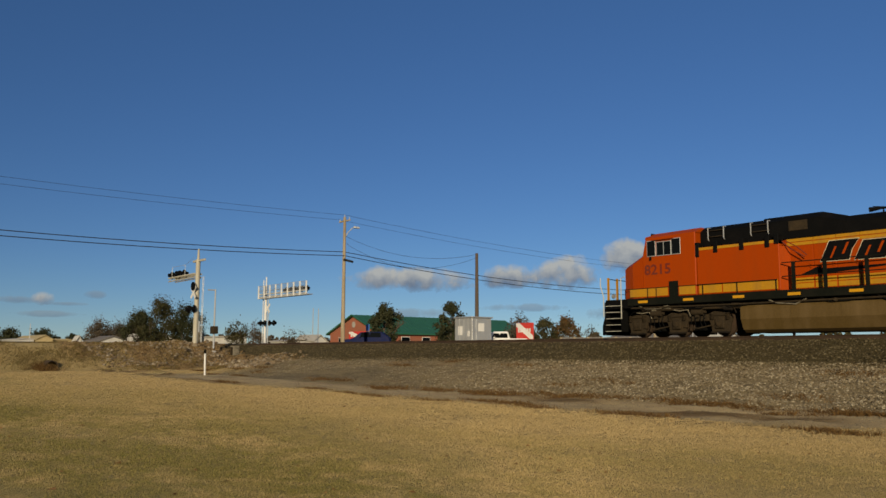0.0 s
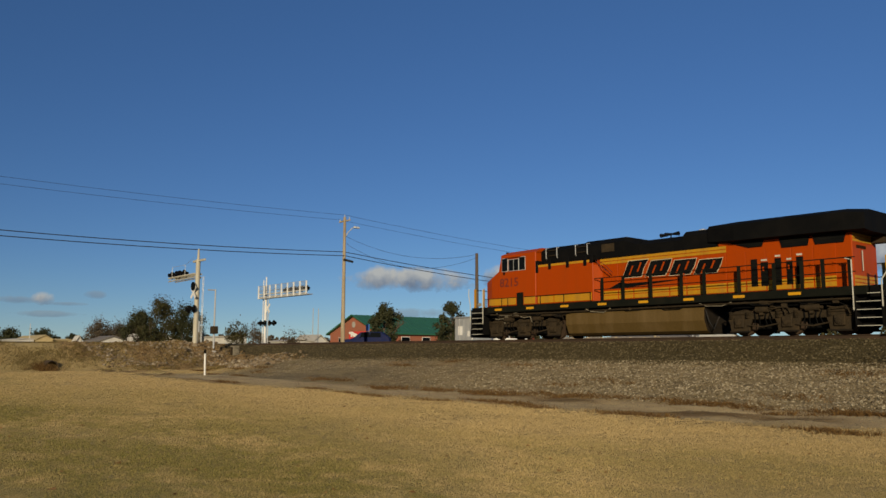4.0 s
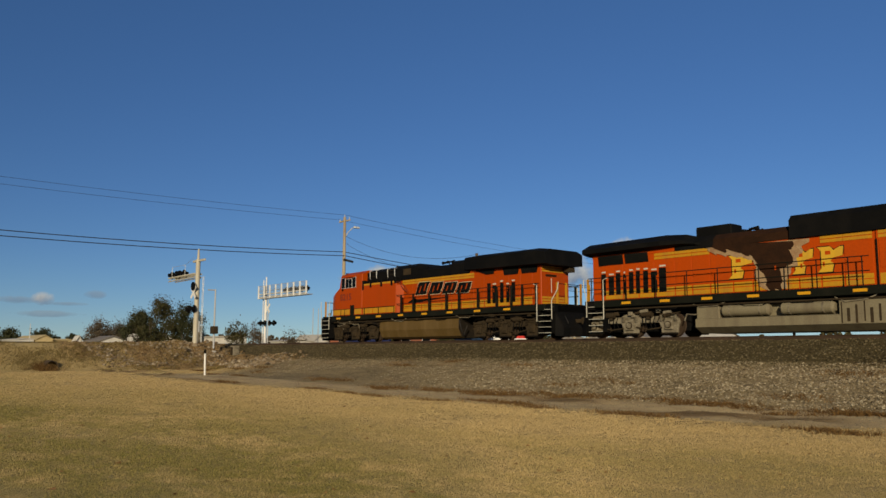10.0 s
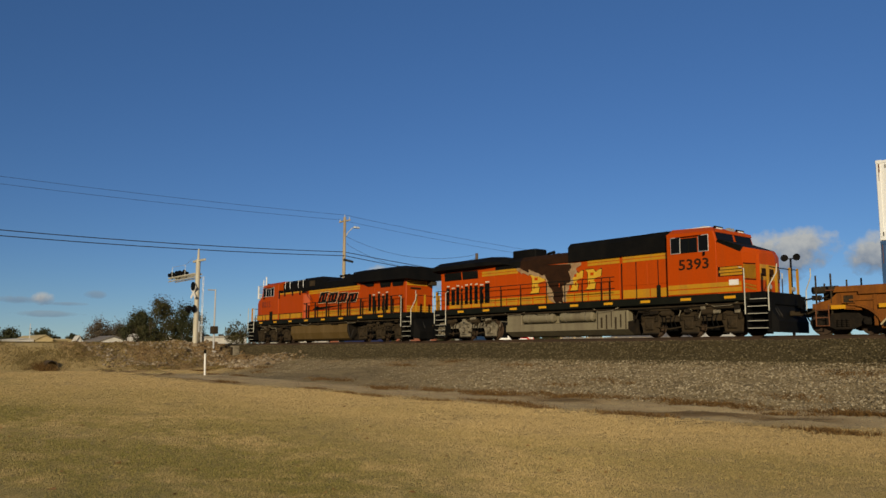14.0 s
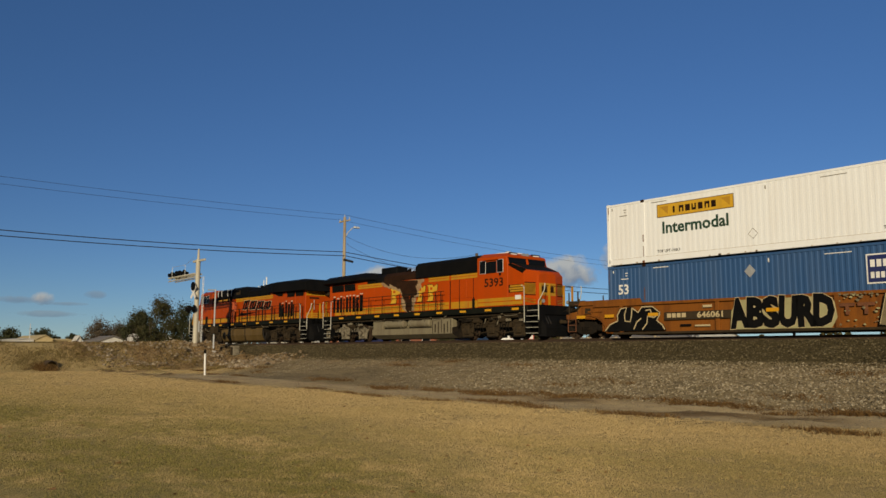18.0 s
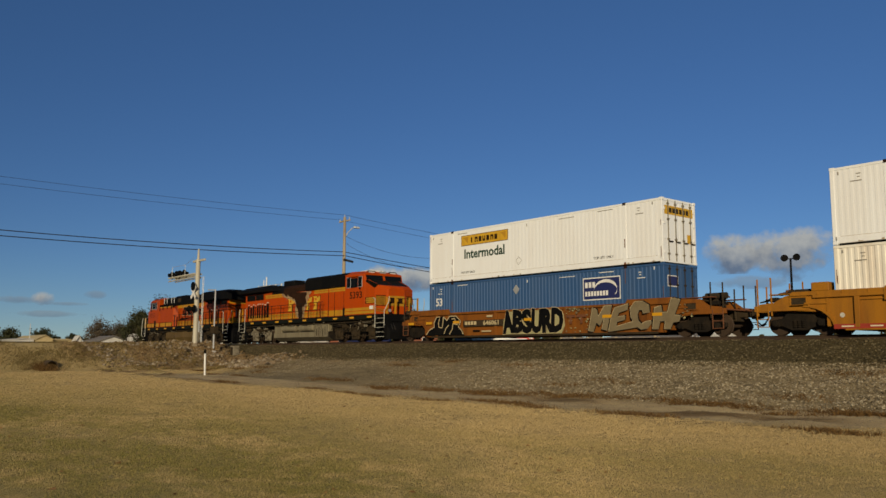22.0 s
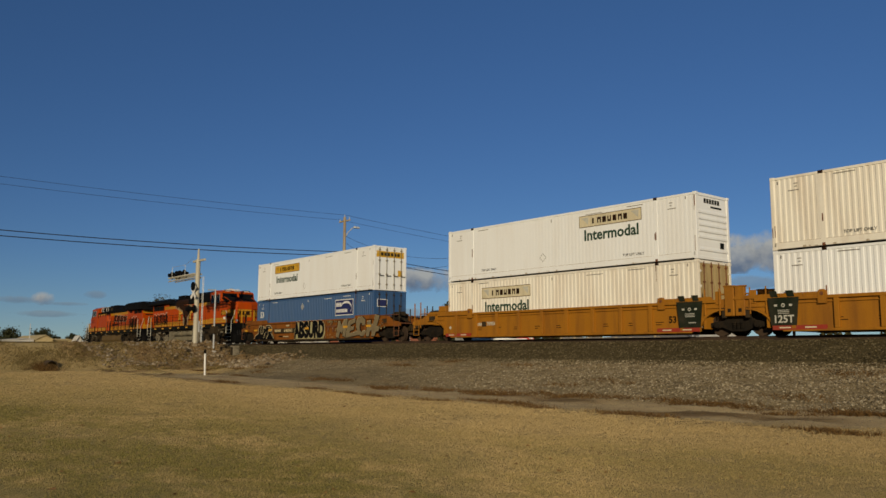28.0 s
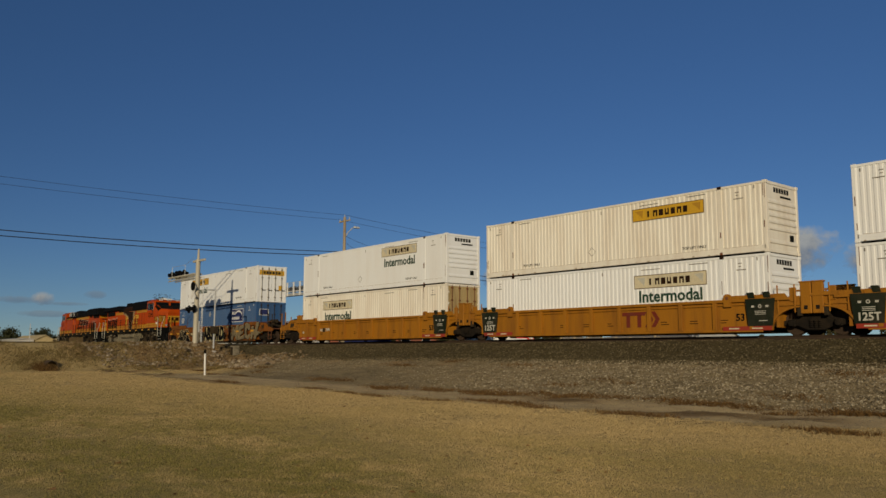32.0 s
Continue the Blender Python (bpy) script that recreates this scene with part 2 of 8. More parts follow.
def ground_z(x, y):
    d = track_y(x) - y
    wob = noise.noise((x * 0.11, y * 0.11, 3.0))
    if d >= 0:
        z = lerp_rows(d + 0.5 * wob * (d > 4.2), NEAR)
        lawn = 0.014 * max(0.0, -x - 22) - 0.004 * max(0.0, -x - 75)
        z = max(z, lawn) if d > 8 else z
        # the crossing road climbs to the track on its own bank
        e = abs(x - ROAD_X) - ROAD_HALF - 3.2
        e += 0.7 * noise.noise((y * 0.22, x * 0.1, 8.0))
        bank = 2.18 - max(0.0, e) / 2.9
        if d > 1.7:
            z = max(z, bank)
    else:
        z = lerp_rows(-d, FAR)
    return z


def zone(x, y, z):
    """How much gravel, ballast and bare brown earth lies here."""
    d = track_y(x) - y
    n1 = noise.noise((x * 0.25, y * 0.6, 1.0))
    n2 = noise.noise((x * 0.08, y * 0.2, 5.0))
    e = abs(x - ROAD_X) - ROAD_HALF - 3.2
    edge = 14.0 + 0.9 * n2 + 0.35 * n1 + 0.05 * max(0.0, -x - 30) - (3.2 if x > -8 else 0) * 0.15
    gravel = max(0.0, min(1.0, (edge - d) / 2.4 + 0.5)) if d > -6 else 0.0
    ballast = max(0.0, min(1.0, (4.7 + 0.3 * n1 - d) / 0.5)) if d > -4.5 else 0.0
    earth = max(0.0, min(1.0, (n1 + 0.7 * n2 - 0.28) * 5))
    earth *= gravel
    if x < -44 and d > 1.9:
        onbank = max(0.0, min(1.0, (6.6 - e) / 1.5))
        gravel = min(gravel, max(0.0, min(1.0, (x + 49.5) / 4))) if d > 7 else gravel
        if d > 4:
            earth = max(earth, onbank * max(0.0, min(1.0, (14 - d) / 4)))
            ballast *= max(0.0, min(1.0, (x + 62) / 4))
    return gravel, ballast, earth


def surface_z(x, y, parts=None):
    """The ground with its small unevenness."""
    g, b, e = parts or zone(x, y, 0)
    z = ground_z(x, y)
    if abs(x + 45) < 60 and -5 < y < 50:
        z += (0.02 + 0.07 * g * (1 - b) + 0.30 * e * (x < -44)) * noise.noise((x * 0.8, y * 0.8, 0)) + 0.20 * e * (x < -44) * (0.35 - abs(noise.noise((x * 0.30 + y * 0.30, y * 0.9 - x * 0.5, 6)))) + 0.16 * e * (x < -44) * noise.noise((x * 2.1, y * 2.1, 7)) + 0.04 * g * noise.noise((x * 2.7, y * 2.7, 4))
    return z


def spread(lo, hi, a, b, fine, grow=1.35):
    """Coordinates from lo to hi, evenly close between a and b and ever wider outside."""
    mid = list(np.arange(a, b + fine * 0.5, fine))
    right, left, step, p = [], [], fine, mid[-1]
    while p < hi:
        step *= grow
        p = min(hi, p + step)
        right.append(p)
    step, p = fine, a
    while p > lo:
        step *= grow
        p = max(lo, p - step)
        left.append(p)
    return left[::-1] + mid + right


xs = spread(-4200, 4200, -96, 12, 0.45)
ys = spread(-4200, 4200, 4, 37, 0.3)
gv, gz = [], []
for y in ys:
    for x in xs:
        g, b, e = zone(x, y, 0)
        z = surface_z(x, y, (g, b, e))
        gv.append((x, y, z))
        dl = track_y(x) - y
        bench = max(0.0, min(1.0, (dl - 10.2) / 0.8, (14.6 - dl) / 0.8)) if x > -50 else 0.0
        gz.append((g, b, e, max(bench, min(1.0, (dl - 17.5) / 7 + 0.5 * noise.noise((x * 0.12, y * 0.3, 2))))))
k = len(xs)
gf = [(j * k + i, j * k + i + 1, (j + 1) * k + i + 1, (j + 1) * k + i) for j in range(len(ys) - 1) for i in range(k - 1)]
me = bpy.data.meshes.new("ground")
me.from_pydata(gv, [], gf)
me.shade_smooth()
at = me.color_attributes.new("zone", "FLOAT_COLOR", "POINT")
at.data.foreach_set("color", np.array(gz, dtype=np.float32).ravel())


def ground_mat():
    m, n, l, b = nodes_of("lawn_gravel_and_ballast")
    a = n.new("ShaderNodeAttribute")
    a.attribute_name = "zone"
    sep = n.new("ShaderNodeSeparateColor")
    l.new(a.outputs["Color"], sep.inputs[0])
    big = noise_node(n, l, 0.16, 4)
    mid = noise_node(n, l, 1.3, 5, (0.5, 1.4, 1))
    fine = noise_node(n, l, 26, 4)
    stone = n.new("ShaderNodeTexVoronoi")
    stone.inputs["Scale"].default_value = 9
    c = n.new("ShaderNodeTexCoord")
    l.new(c.outputs["Object"], stone.inputs["Vector"])
    # dormant lawn: straw with olive patches and thin brown scars
    straw = mixc(n, l, ramp(n, l, fine, 0.3, 0.7), (0.40, 0.29, 0.122), (0.50, 0.368, 0.16))
    olive = mixc(n, l, ramp(n, l, fine, 0.3, 0.7), (0.31, 0.245, 0.082), (0.41, 0.315, 0.118))
    patch = n.new("ShaderNodeMath")
    patch.operation = "MULTIPLY"
    l.new(ramp(n, l, big, 0.30, 0.62), patch.inputs[0])
    l.new(a.outputs["Alpha"], patch.inputs[1])
    grass = mixc(n, l, patch.outputs[0], straw, olive)
    scar = noise_node(n, l, 1.1, 5, (0.45, 2.6, 1))
    grass = mixc(n, l, ramp(n, l, scar, 0.66, 0.74), grass, (0.20, 0.138, 0.055))
    grey = mixc(n, l, ramp(n, l, stone.outputs["Distance"], 0.1, 0.6), (0.30, 0.235, 0.125), (0.15, 0.112, 0.056))
    grey = mixc(n, l, ramp(n, l, mid, 0.40, 0.62), grey, (0.27, 0.205, 0.105))
    grey = mixc(n, l, a.outputs["Alpha"], grey, mixc(n, l, ramp(n, l, mid, 0.40, 0.62), (0.56, 0.42, 0.215), (0.45, 0.33, 0.165)))
    dark = mixc(n, l, ramp(n, l, fine, 0.3, 0.7), (0.042, 0.032, 0.012), (0.10, 0.076, 0.031))
    brown = mixc(n, l, ramp(n, l, mid, 0.35, 0.65), (0.19, 0.12, 0.05), (0.36, 0.24, 0.11))
    col = mixc(n, l, sep.outputs[0], grass, grey)
    col = mixc(n, l, sep.outputs[2], col, brown)
    col = mixc(n, l, sep.outputs[1], col, dark)
    l.new(col, b.inputs["Base Color"])
    b.inputs["Roughness"].default_value = 0.95
    b.inputs["Specular IOR Level"].default_value = 0.15
    bp = n.new("ShaderNodeBump")
    bp.inputs["Strength"].default_value, bp.inputs["Distance"].default_value = 0.9, 0.05
    l.new(fine, bp.inputs["Height"])
    rough = noise_node(n, l, 2.6, 6, (1, 1.3, 1), rough=0.7)
    crag = n.new("ShaderNodeBump")
    crag.inputs["Distance"].default_value = 0.35
    l.new(sep.outputs[2], crag.inputs["Strength"])
    l.new(rough, crag.inputs["Height"])
    l.new(bp.outputs[0], crag.inputs["Normal"])
    l.new(crag.outputs[0], b.inputs["Normal"])
    return m


me.materials.append(ground_mat())
tagged(new("ground", me), "straw-coloured dormant lawn rising to a gravel railway bank", "ground", kind="structure")

# ---- track ----
track = thing("track", "single railway track of steel rails on dark sleepers in ballast", "track", kind="structure")
RAIL_PROFILE = ((-0.075, -0.18), (0.075, -0.18), (0.075, -0.165), (0.012, -0.145), (0.012, -0.05), (0.036, -0.035), (0.036, -0.004), (0.03, 0), (-0.03, 0), (-0.036, -0.004), (-0.036, -0.035), (-0.012, -0.05), (-0.012, -0.145), (-0.075, -0.165))
for g in (-0.7525, 0.7525):
    bm = B()
    loft_x(bm, [(x, [(track_y(x) + g + py, RAIL + pz) for py, pz in RAIL_PROFILE]) for x in np.arange(-320, 121, 8.0)])
    part("rail", bm, WHEEL, track)


def road_slab():
    bm = B()
    x0, x1 = ROAD_X - ROAD_HALF, ROAD_X + ROAD_HALF
    for a, b in ((-80.0, track_y(ROAD_X) - 1.0), (track_y(ROAD_X) + 1.0, 160.0)):
        box(bm, x0, x1, a, b, 1.4, RAIL - 0.02)
    return bm


road = thing("road", "worn asphalt road crossing the railway on a low bank", "road", kind="structure")
part("road_surface", road_slab(), ASPHALT, road)


# ---- train ----
def wheelset(parent, x, r, flip=False):
    bm = B()
    for s in (-1, 1):
        lathe_y(bm, [(s * 0.80, r * 0.93), (s * 0.80, r * 0.80), (s * 0.765, r * 0.74), (s * 0.765, 0.17), (s * 0.82, 0.14), (s * 0.82, 0.02)], 28)
        lathe_y(bm, [(s * 0.82, r * 0.80), (s * 0.825, r * 0.985), (s * 0.715, r), (s * 0.70, r + 0.025), (s * 0.685, r + 0.02), (s * 0.685, r * 0.75)], 28)
        # cast web ribs, so that the turning shows
        for i in range(6):
            a = i * math.pi / 3
            rod(bm, (0.16 * math.cos(a), s * 0.785, 0.16 * math.sin(a)), (r * 0.76 * math.cos(a), s * 0.785, r * 0.76 * math.sin(a)), 0.03, 4)
    rod(bm, (0, -0.95, 0), (0, 0.95, 0), 0.085, 10)
    ob = part("wheelset", bm, WHEEL, parent, "brown steel wheels on one axle")
    ob.matrix_local = pose(x, 0, r)
    WHEELS.append((ob, x, r, flip))
    return ob


def truck_frame(parent, xc, axles, r, side_y, material, loco=False, label=""):
    """A bogie's side frames, bolster, springs, axle boxes and brake gear; its wheelsets are parts of the vehicle."""
    bm = B()
    a0, a1 = axles[0] - 0.48, axles[-1] + 0.48
    box(bm, xc - 0.28, xc + 0.28, -side_y, side_y, 0.42, 0.82, 0.04)
    tr = part("truck", bm, material, parent, label)
    for s in (-1, 1):
        y0, y1 = sorted((s * (side_y - 0.06), s * (side_y + 0.07)))
        bm = B()
        if loco:
            top = [(a0, 0.78), (a0 + 0.25, 0.98)]
            for a, b in zip(axles, axles[1:]):
                m = (a + b) / 2
                top += [(a + 0.30, 1.04), (m - 0.45, 0.92), (m + 0.45, 0.92), (b - 0.30, 1.04)]
            top += [(a1 - 0.25, 0.98), (a1, 0.78)]
            bot = []
            for ax in axles:
                bot += [(ax - 0.52, 0.64), (ax - 0.44, 0.44), (ax - 0.40, 0.17), (ax + 0.40, 0.17), (ax + 0.44, 0.44), (ax + 0.52, 0.64)]
            prism(bm, top + bot[::-1], y0, y1, 0.02)
        else:
            prism(bm, [(a0 + 0.12, 0.55), (axles[0] + 0.25, 0.66), (xc - 0.5, 0.86), (xc + 0.5, 0.86), (axles[-1] - 0.25, 0.66), (a1 - 0.12, 0.55),
                       (a1 - 0.12, 0.36), (axles[-1] - 0.2, 0.34), (xc + 0.32, 0.18), (xc - 0.32, 0.18), (axles[0] + 0.2, 0.34), (a0 + 0.12, 0.36)], y0, y1, 0.025)
        part("side_frame", bm, material, tr)
        for ax in axles:
            bm = B()
            yy = s * (side_y + 0.07)
            w = 0.21 if loco else 0.14
            lo, hi = sorted((yy - s * 0.02, yy + s * 0.10))
            box(bm, ax - w, ax + w, lo, hi, r - w, r + w, 0.03)
            lathe_y(bm, [(yy + s * 0.10, 0.13), (yy + s * 0.16, 0.12), (yy + s * 0.17, 0.05)], 14, ax, r)
            part("axle_box", bm, material, tr)
            if loco:
                bm = B()
                lathe_y(bm, [(yy + s * 0.10, 0.165), (yy + s * 0.125, 0.16)], 16, ax, r)
                part("bearing_ring", bm, GRIME, tr)
                bm = B()
                box(bm, ax - 0.30, ax + 0.30, *sorted((yy - s * 0.02, yy + s * 0.05)), 0.84, 0.93, 0.02)
                part("pedestal_cap", bm, material, tr)
                bm = B()
                box(bm, ax - 0.44, ax + 0.44, *sorted((yy - s * 0.02, yy + s * 0.035)), 0.13, 0.20, 0.01)
                part("pedestal_tie", bm, BOGIE, tr)
            if loco:
                for k in (-0.36, 0.36):
                    bm = B()
                    for i in range(5):
                        rod(bm, (ax + k, yy + s * 0.03, 0.70 + i * 0.055), (ax + k, yy + s * 0.03, 0.73 + i * 0.055), 0.085, 10)
                    part("spring", bm, material, tr)
        if loco:
            for a, b in zip(axles, axles[1:]):
                m = (a + b) / 2
                bm = B()
                rod(bm, (m - 0.22, s * (side_y + 0.16), 1.02), (m + 0.30, s * (side_y + 0.16), 1.02), 0.13, 14)
                rod(bm, (m + 0.30, s * (side_y + 0.16), 1.02), (m + 0.42, s * (side_y + 0.16), 1.02), 0.06, 10)
                box(bm, m - 0.08, m + 0.08, s * (side_y + 0.16) - 0.05, s * (side_y + 0.16) + 0.05, 0.80, 0.98)
                part("brake_cylinder", bm, GRIME, tr)
                bm = B()
                pipe(bm, [(a + 0.35, s * (side_y + 0.12), 0.42), (m, s * (side_y + 0.13), 0.34), (b - 0.35, s * (side_y + 0.12), 0.46)], 0.03)
                part("brake_rod", bm, GRIME, tr)
                bm = B()
                for k in (-0.34, -0.12, 0.16, 0.36):
                    pipe(bm, [(m + k, s * (side_y + 0.10), 0.95), (m + k * 0.8, s * (side_y + 0.15), 0.70), (m + k * 1.1, s * (side_y + 0.08), 0.38)], 0.022)
                part("brake_linkage", bm, BLACK, tr)
            bm = B()
            pipe(bm, [(a0, s * (side_y + 0.1), 0.9), (a0 + 0.3, s * (side_y + 0.18), 1.12), (a1 - 0.4, s * (side_y + 0.18), 1.15), (a1, s * (side_y + 0.1), 0.95)], 0.022)
            part("sand_pipe", bm, BLACK, tr)
        else:
            for i in (-0.17, 0, 0.17):
                bm = B()
                for j in range(4):
                    rod(bm, (xc + i, s * (side_y + 0.075), 0.30 + j * 0.07), (xc + i, s * (side_y + 0.075), 0.335 + j * 0.07), 0.075, 8)
                part("spring", bm, material, tr)
    return tr


def coupler(parent, x, way, material=None):
    bm = B()
    box(bm, *sorted((x, x - way * 1.1)), -0.1, 0.1, 0.78, 0.98, 0.03)
    prism(bm, [(x - way * 0.15, 0.70), (x - way * 0.15, 1.05), (x + way * 0.18, 1.05), (x + way * 0.18, 0.70)], -0.20, 0.05, 0.04)
    box(bm, *sorted((x + way * 0.02, x + way * 0.22)), 0.05, 0.2, 0.72, 1.03, 0.04)
    c = part("coupler", bm, material or GRIME, parent)
    bm = B()
    pts = [(x - way * 0.35, 0.35, 0.85), (x - way * 0.15, 0.36, 0.55), (x + way * 0.05, 0.3, 0.42), (x + way * 0.25, 0.2, 0.50)]
    pipe(bm, pts, 0.03)
    part("air_hose", bm, RUBBER, parent)
    return c


def logo_slants(parent, x, z, h, w, y, side, fill, edge, n=4):
    """A row of slanted emblem blocks over a long tapering sweep."""
    total = n * w * 1.16 + 0.30
    for i in range(n):
        x0 = x + i * w * 1.16
        k = 1 - 0.07 * i                       # the row shrinks towards its end
        zl, hh = z - 0.03 * i, h * k
        sl = 0.50 * hh
        for grow, mat, off in ((0.022, edge, 0.010), (0.0, fill, 0.016)):
            bm = B()
            ya, yb = sorted((y, y + side * off))
            pts = [(x0 - grow, zl - grow), (x0 + w * 0.98 + grow, zl - grow), (x0 + w * (1.02 if i else 0.9) + sl * 0.55 + grow, zl + hh * 0.5), (x0 + w * 1.0 + sl + grow, zl + hh + grow), (x0 + sl - grow, zl + hh + grow)]
            if side > 0:
                pts = [(2 * x + total - a, b) for a, b in pts]
            prism(bm, pts, ya, yb)
            part("emblem_block" if off > 0.012 else "emblem_edge", bm, mat, parent)
        for f0, f1, z0_, z1_ in ((0.28, 0.35, 0.14, 0.70), (0.64, 0.72, 0.30, 0.86)):
            bm = B()
            ya, yb = sorted((y, y + side * 0.021))
            pts = [(x0 + w * f + sl * q, zl + hh * q) for f, q in ((f0, z0_), (f1, z0_), (f1, z1_), (f0, z1_))]
            if side > 0:
                pts = [(2 * x + total - a, b) for a, b in pts]
            prism(bm, pts, ya, yb)
            part("emblem_slot", bm, ORANGE, parent)
    bm = B()
    ya, yb = sorted((y, y + side * 0.014))
    pts = [(x - 0.75 * w, z - 0.62 * h), (x + 0.1 * w, z - 0.62 * h), (x + n * w * 0.80, z - 0.34 * h), (x + 0.2 * w, z - 0.36 * h), (x - 0.15 * w, z - 0.26 * h)]
    if side > 0:
        pts = [(2 * x + n * w * 1.12 - a, b) for a, b in pts]
    prism(bm, pts, ya, yb)
    part("emblem_sweep", bm, fill, parent)


def step_well(parent, u, way, side, sill_z):
    """Corner steps: dark side plates, four treads with bright edges, and white grab rails."""
    y0, y1 = sorted((side * 1.50, side * 1.02))
    bm = B()
    for xx in (u - 0.46, u + 0.46):
        prism(bm, [(xx - 0.02, sill_z), (xx + 0.02, sill_z), (xx + 0.02, 0.26), (xx - 0.02, 0.26)], y0, y1)
    box(bm, u - 0.46, u + 0.46, *sorted((side * 1.04, side * 1.0)), 0.26, sill_z)
    st = part("step_well", bm, BLACK, parent)
    for i in range(5):
        z = 0.28 + i * (sill_z - 0.30) / 4.6
        bm = B()
        box(bm, u - 0.44, u + 0.44, *sorted((side * 1.46, side * 1.10)), z, z + 0.03)
        part("tread", bm, GRIME, st)
        bm = B()
        box(bm, u - 0.42, u + 0.42, *sorted((side * 1.505, side * 1.465)), z, z + 0.022)
        part("tread_edge", bm, FADED, st)
    for k, dx in enumerate((-0.5, 0.5)):
        bm = B()
        pipe(bm, [(u + dx, side * 1.53, 0.95), (u + dx, side * 1.53, sill_z + 0.25), (u + dx + way * 0.28, side * 1.40, sill_z + 0.80), (u + dx + way * 0.30, side * 1.36, sill_z + 1.15)] if dx * way > 0 else
             [(u + dx, side * 1.53, 0.85), (u + dx, side * 1.53, sill_z + 1.05), (u + dx - way * 0.22, side * 1.52, sill_z + 1.12)], 0.024)
        part("grab_rail", bm, FADED, parent)


def locomotive(old):
    """A six-axle diesel; local x runs from the front coupler (-11.2) to the rear one."""
    C = 11.2
    L = 22.4 if old else 22.9
    body_paint = ORANGE_OLD if old else ORANGE
    lab = ("older orange and yellow diesel locomotive with a scorched hood" if old else
           "orange and black six-axle diesel locomotive with a slanted emblem")
    t = thing("locomotive", lab, "locomotive", "locomotives of the train")
    SZ = 1.72      # walkway
    hw = 1.04      # hood half width
    cw = 1.50      # cab half width
    gear = GRIME_PALE if old else GRIME
    tank_m = TANK_PALE if old else TANK

    def bx(name, u0, u1, y0, y1, z0, z1, mat, bev=0.0, parent=None, label=""):
        bm = B()
        box(bm, u0 - C, u1 - C, y0, y1, z0, z1, bev)
        return part(name, bm, mat, parent or t, label)

    # frame
    bm = B()
    box(bm, 1.0 - C, L - 0.95 - C, -1.2, 1.2, 1.22, 1.66, 0.02)
    part("underframe", bm, BLACK, t)
    for s in (-1, 1):
        a, b = sorted((s * 1.2, s * 1.52))
        bx("side_sill", 1.75, L - 1.55, a, b, 1.40, SZ, DARK, 0.015)
        for u in np.arange(2.6, L - 2, 2.05 if old else 2.3):
            a, b = sorted((s * 1.52, s * 1.532))
            bx("reflector", u - 0.25, u + 0.25, a, b, 1.50, 1.61, REFLECT, parent=t)
        bm = B()
        pipe(bm, [(1.9 - C, s * 1.42, 1.30), (6.9 - C, s * 1.42, 1.27), (15.5 - C, s * 1.42, 1.30), (L - 2 - C, s * 1.42, 1.28)], 0.035)
        pipe(bm, [(2.4 - C, s * 1.30, 1.18), (7.2 - C, s * 1.34, 1.16)], 0.05)
        part("air_pipe", bm, GRIME, t)
        for k in range(9):
            ua = 2.3 + k * (L - 4.6) / 9
            bm = B()
            pipe(bm, [(ua - C, s * 1.40, 1.38), (ua + 0.35 - C, s * 1.43, 1.24 - 0.04 * (k % 3)), (ua + 1.1 - C, s * 1.43, 1.22 - 0.05 * (k % 2)), (ua + 1.5 - C, s * 1.38, 1.36)], 0.018 + 0.008 * (k % 2))
            part("cable_loom", bm, BLACK if k % 3 else GRIME_PALE, t)
    fit = random.Random(3 if old else 2)
    for s in (-1, 1):
        for k in range(26):
            uu = fit.uniform(2.3, 7.0) if k % 2 else fit.uniform(15.6, L - 2.2)
            zz = fit.uniform(0.95, 1.30)
            yy = s * fit.uniform(1.20, 1.38)
            bm = B()
            if k % 3 == 0:
                box(bm, uu - C - 0.12, uu - C + 0.10, yy - 0.06, yy + 0.06, zz - 0.09, zz + 0.08, 0.015)
            elif k % 3 == 1:
                pipe(bm, [(uu - C - 0.4, yy, zz), (uu - C - 0.1, yy + s * 0.03, zz - 0.06), (uu - C + 0.3, yy, zz - 0.02), (uu - C + 0.42, yy, zz - 0.3)], 0.026)
            else:
                rod(bm, (uu - C - 0.2, yy, zz), (uu - C + 0.16, yy, zz - 0.03), 0.075, 10)
            part(("bracket", "brake_pipe", "valve")[k % 3], bm, (gear, BOGIE, GRIME, GRIME_PALE)[k % 4], t)
    # cab and nose
    wf, ctop = (3.15, 4.66) if old else (2.62, 4.62)
    zb, rake = (3.90, 0.12) if old else (3.60, 0.18)     # foot of the windscreen and its lean
    cr = 5.55 if old else 5.3
    nf = 1.76 if old else 1.35
    bm = B()

    def ring(w, z1, ch):
        return [(-w, SZ), (w, SZ), (w, z1 - ch), (w - ch * 1.3, z1), (-w + ch * 1.3, z1), (-w, z1 - ch)]
    if old:
        loft_x(bm, [(nf - C, ring(0.64, 3.38, 0.12)), (nf + 0.05 - C, ring(0.74, 3.50, 0.16)), (2.04 - C, ring(1.48, 3.56, 0.22)), (wf - C, ring(cw, 3.98, 0.12))])
    else:
        loft_x(bm, [(nf - C, ring(1.06, 3.12, 0.16)), (nf + 0.12 - C, ring(1.24, 3.24, 0.18)), (nf + 0.7 - C, ring(1.46, 3.40, 0.16)), (wf - C, ring(cw, 3.64, 0.10))])
    nose = part("nose", bm, body_paint, t)
    bm = B()
    prism(bm, [(wf - C, SZ), (wf - C, zb), (wf + rake - C, 4.36), (cr - C, 4.42), (cr - C, SZ)], -cw, cw, 0.03)
    cab = part("cab", bm, body_paint, t)
    bm = B()
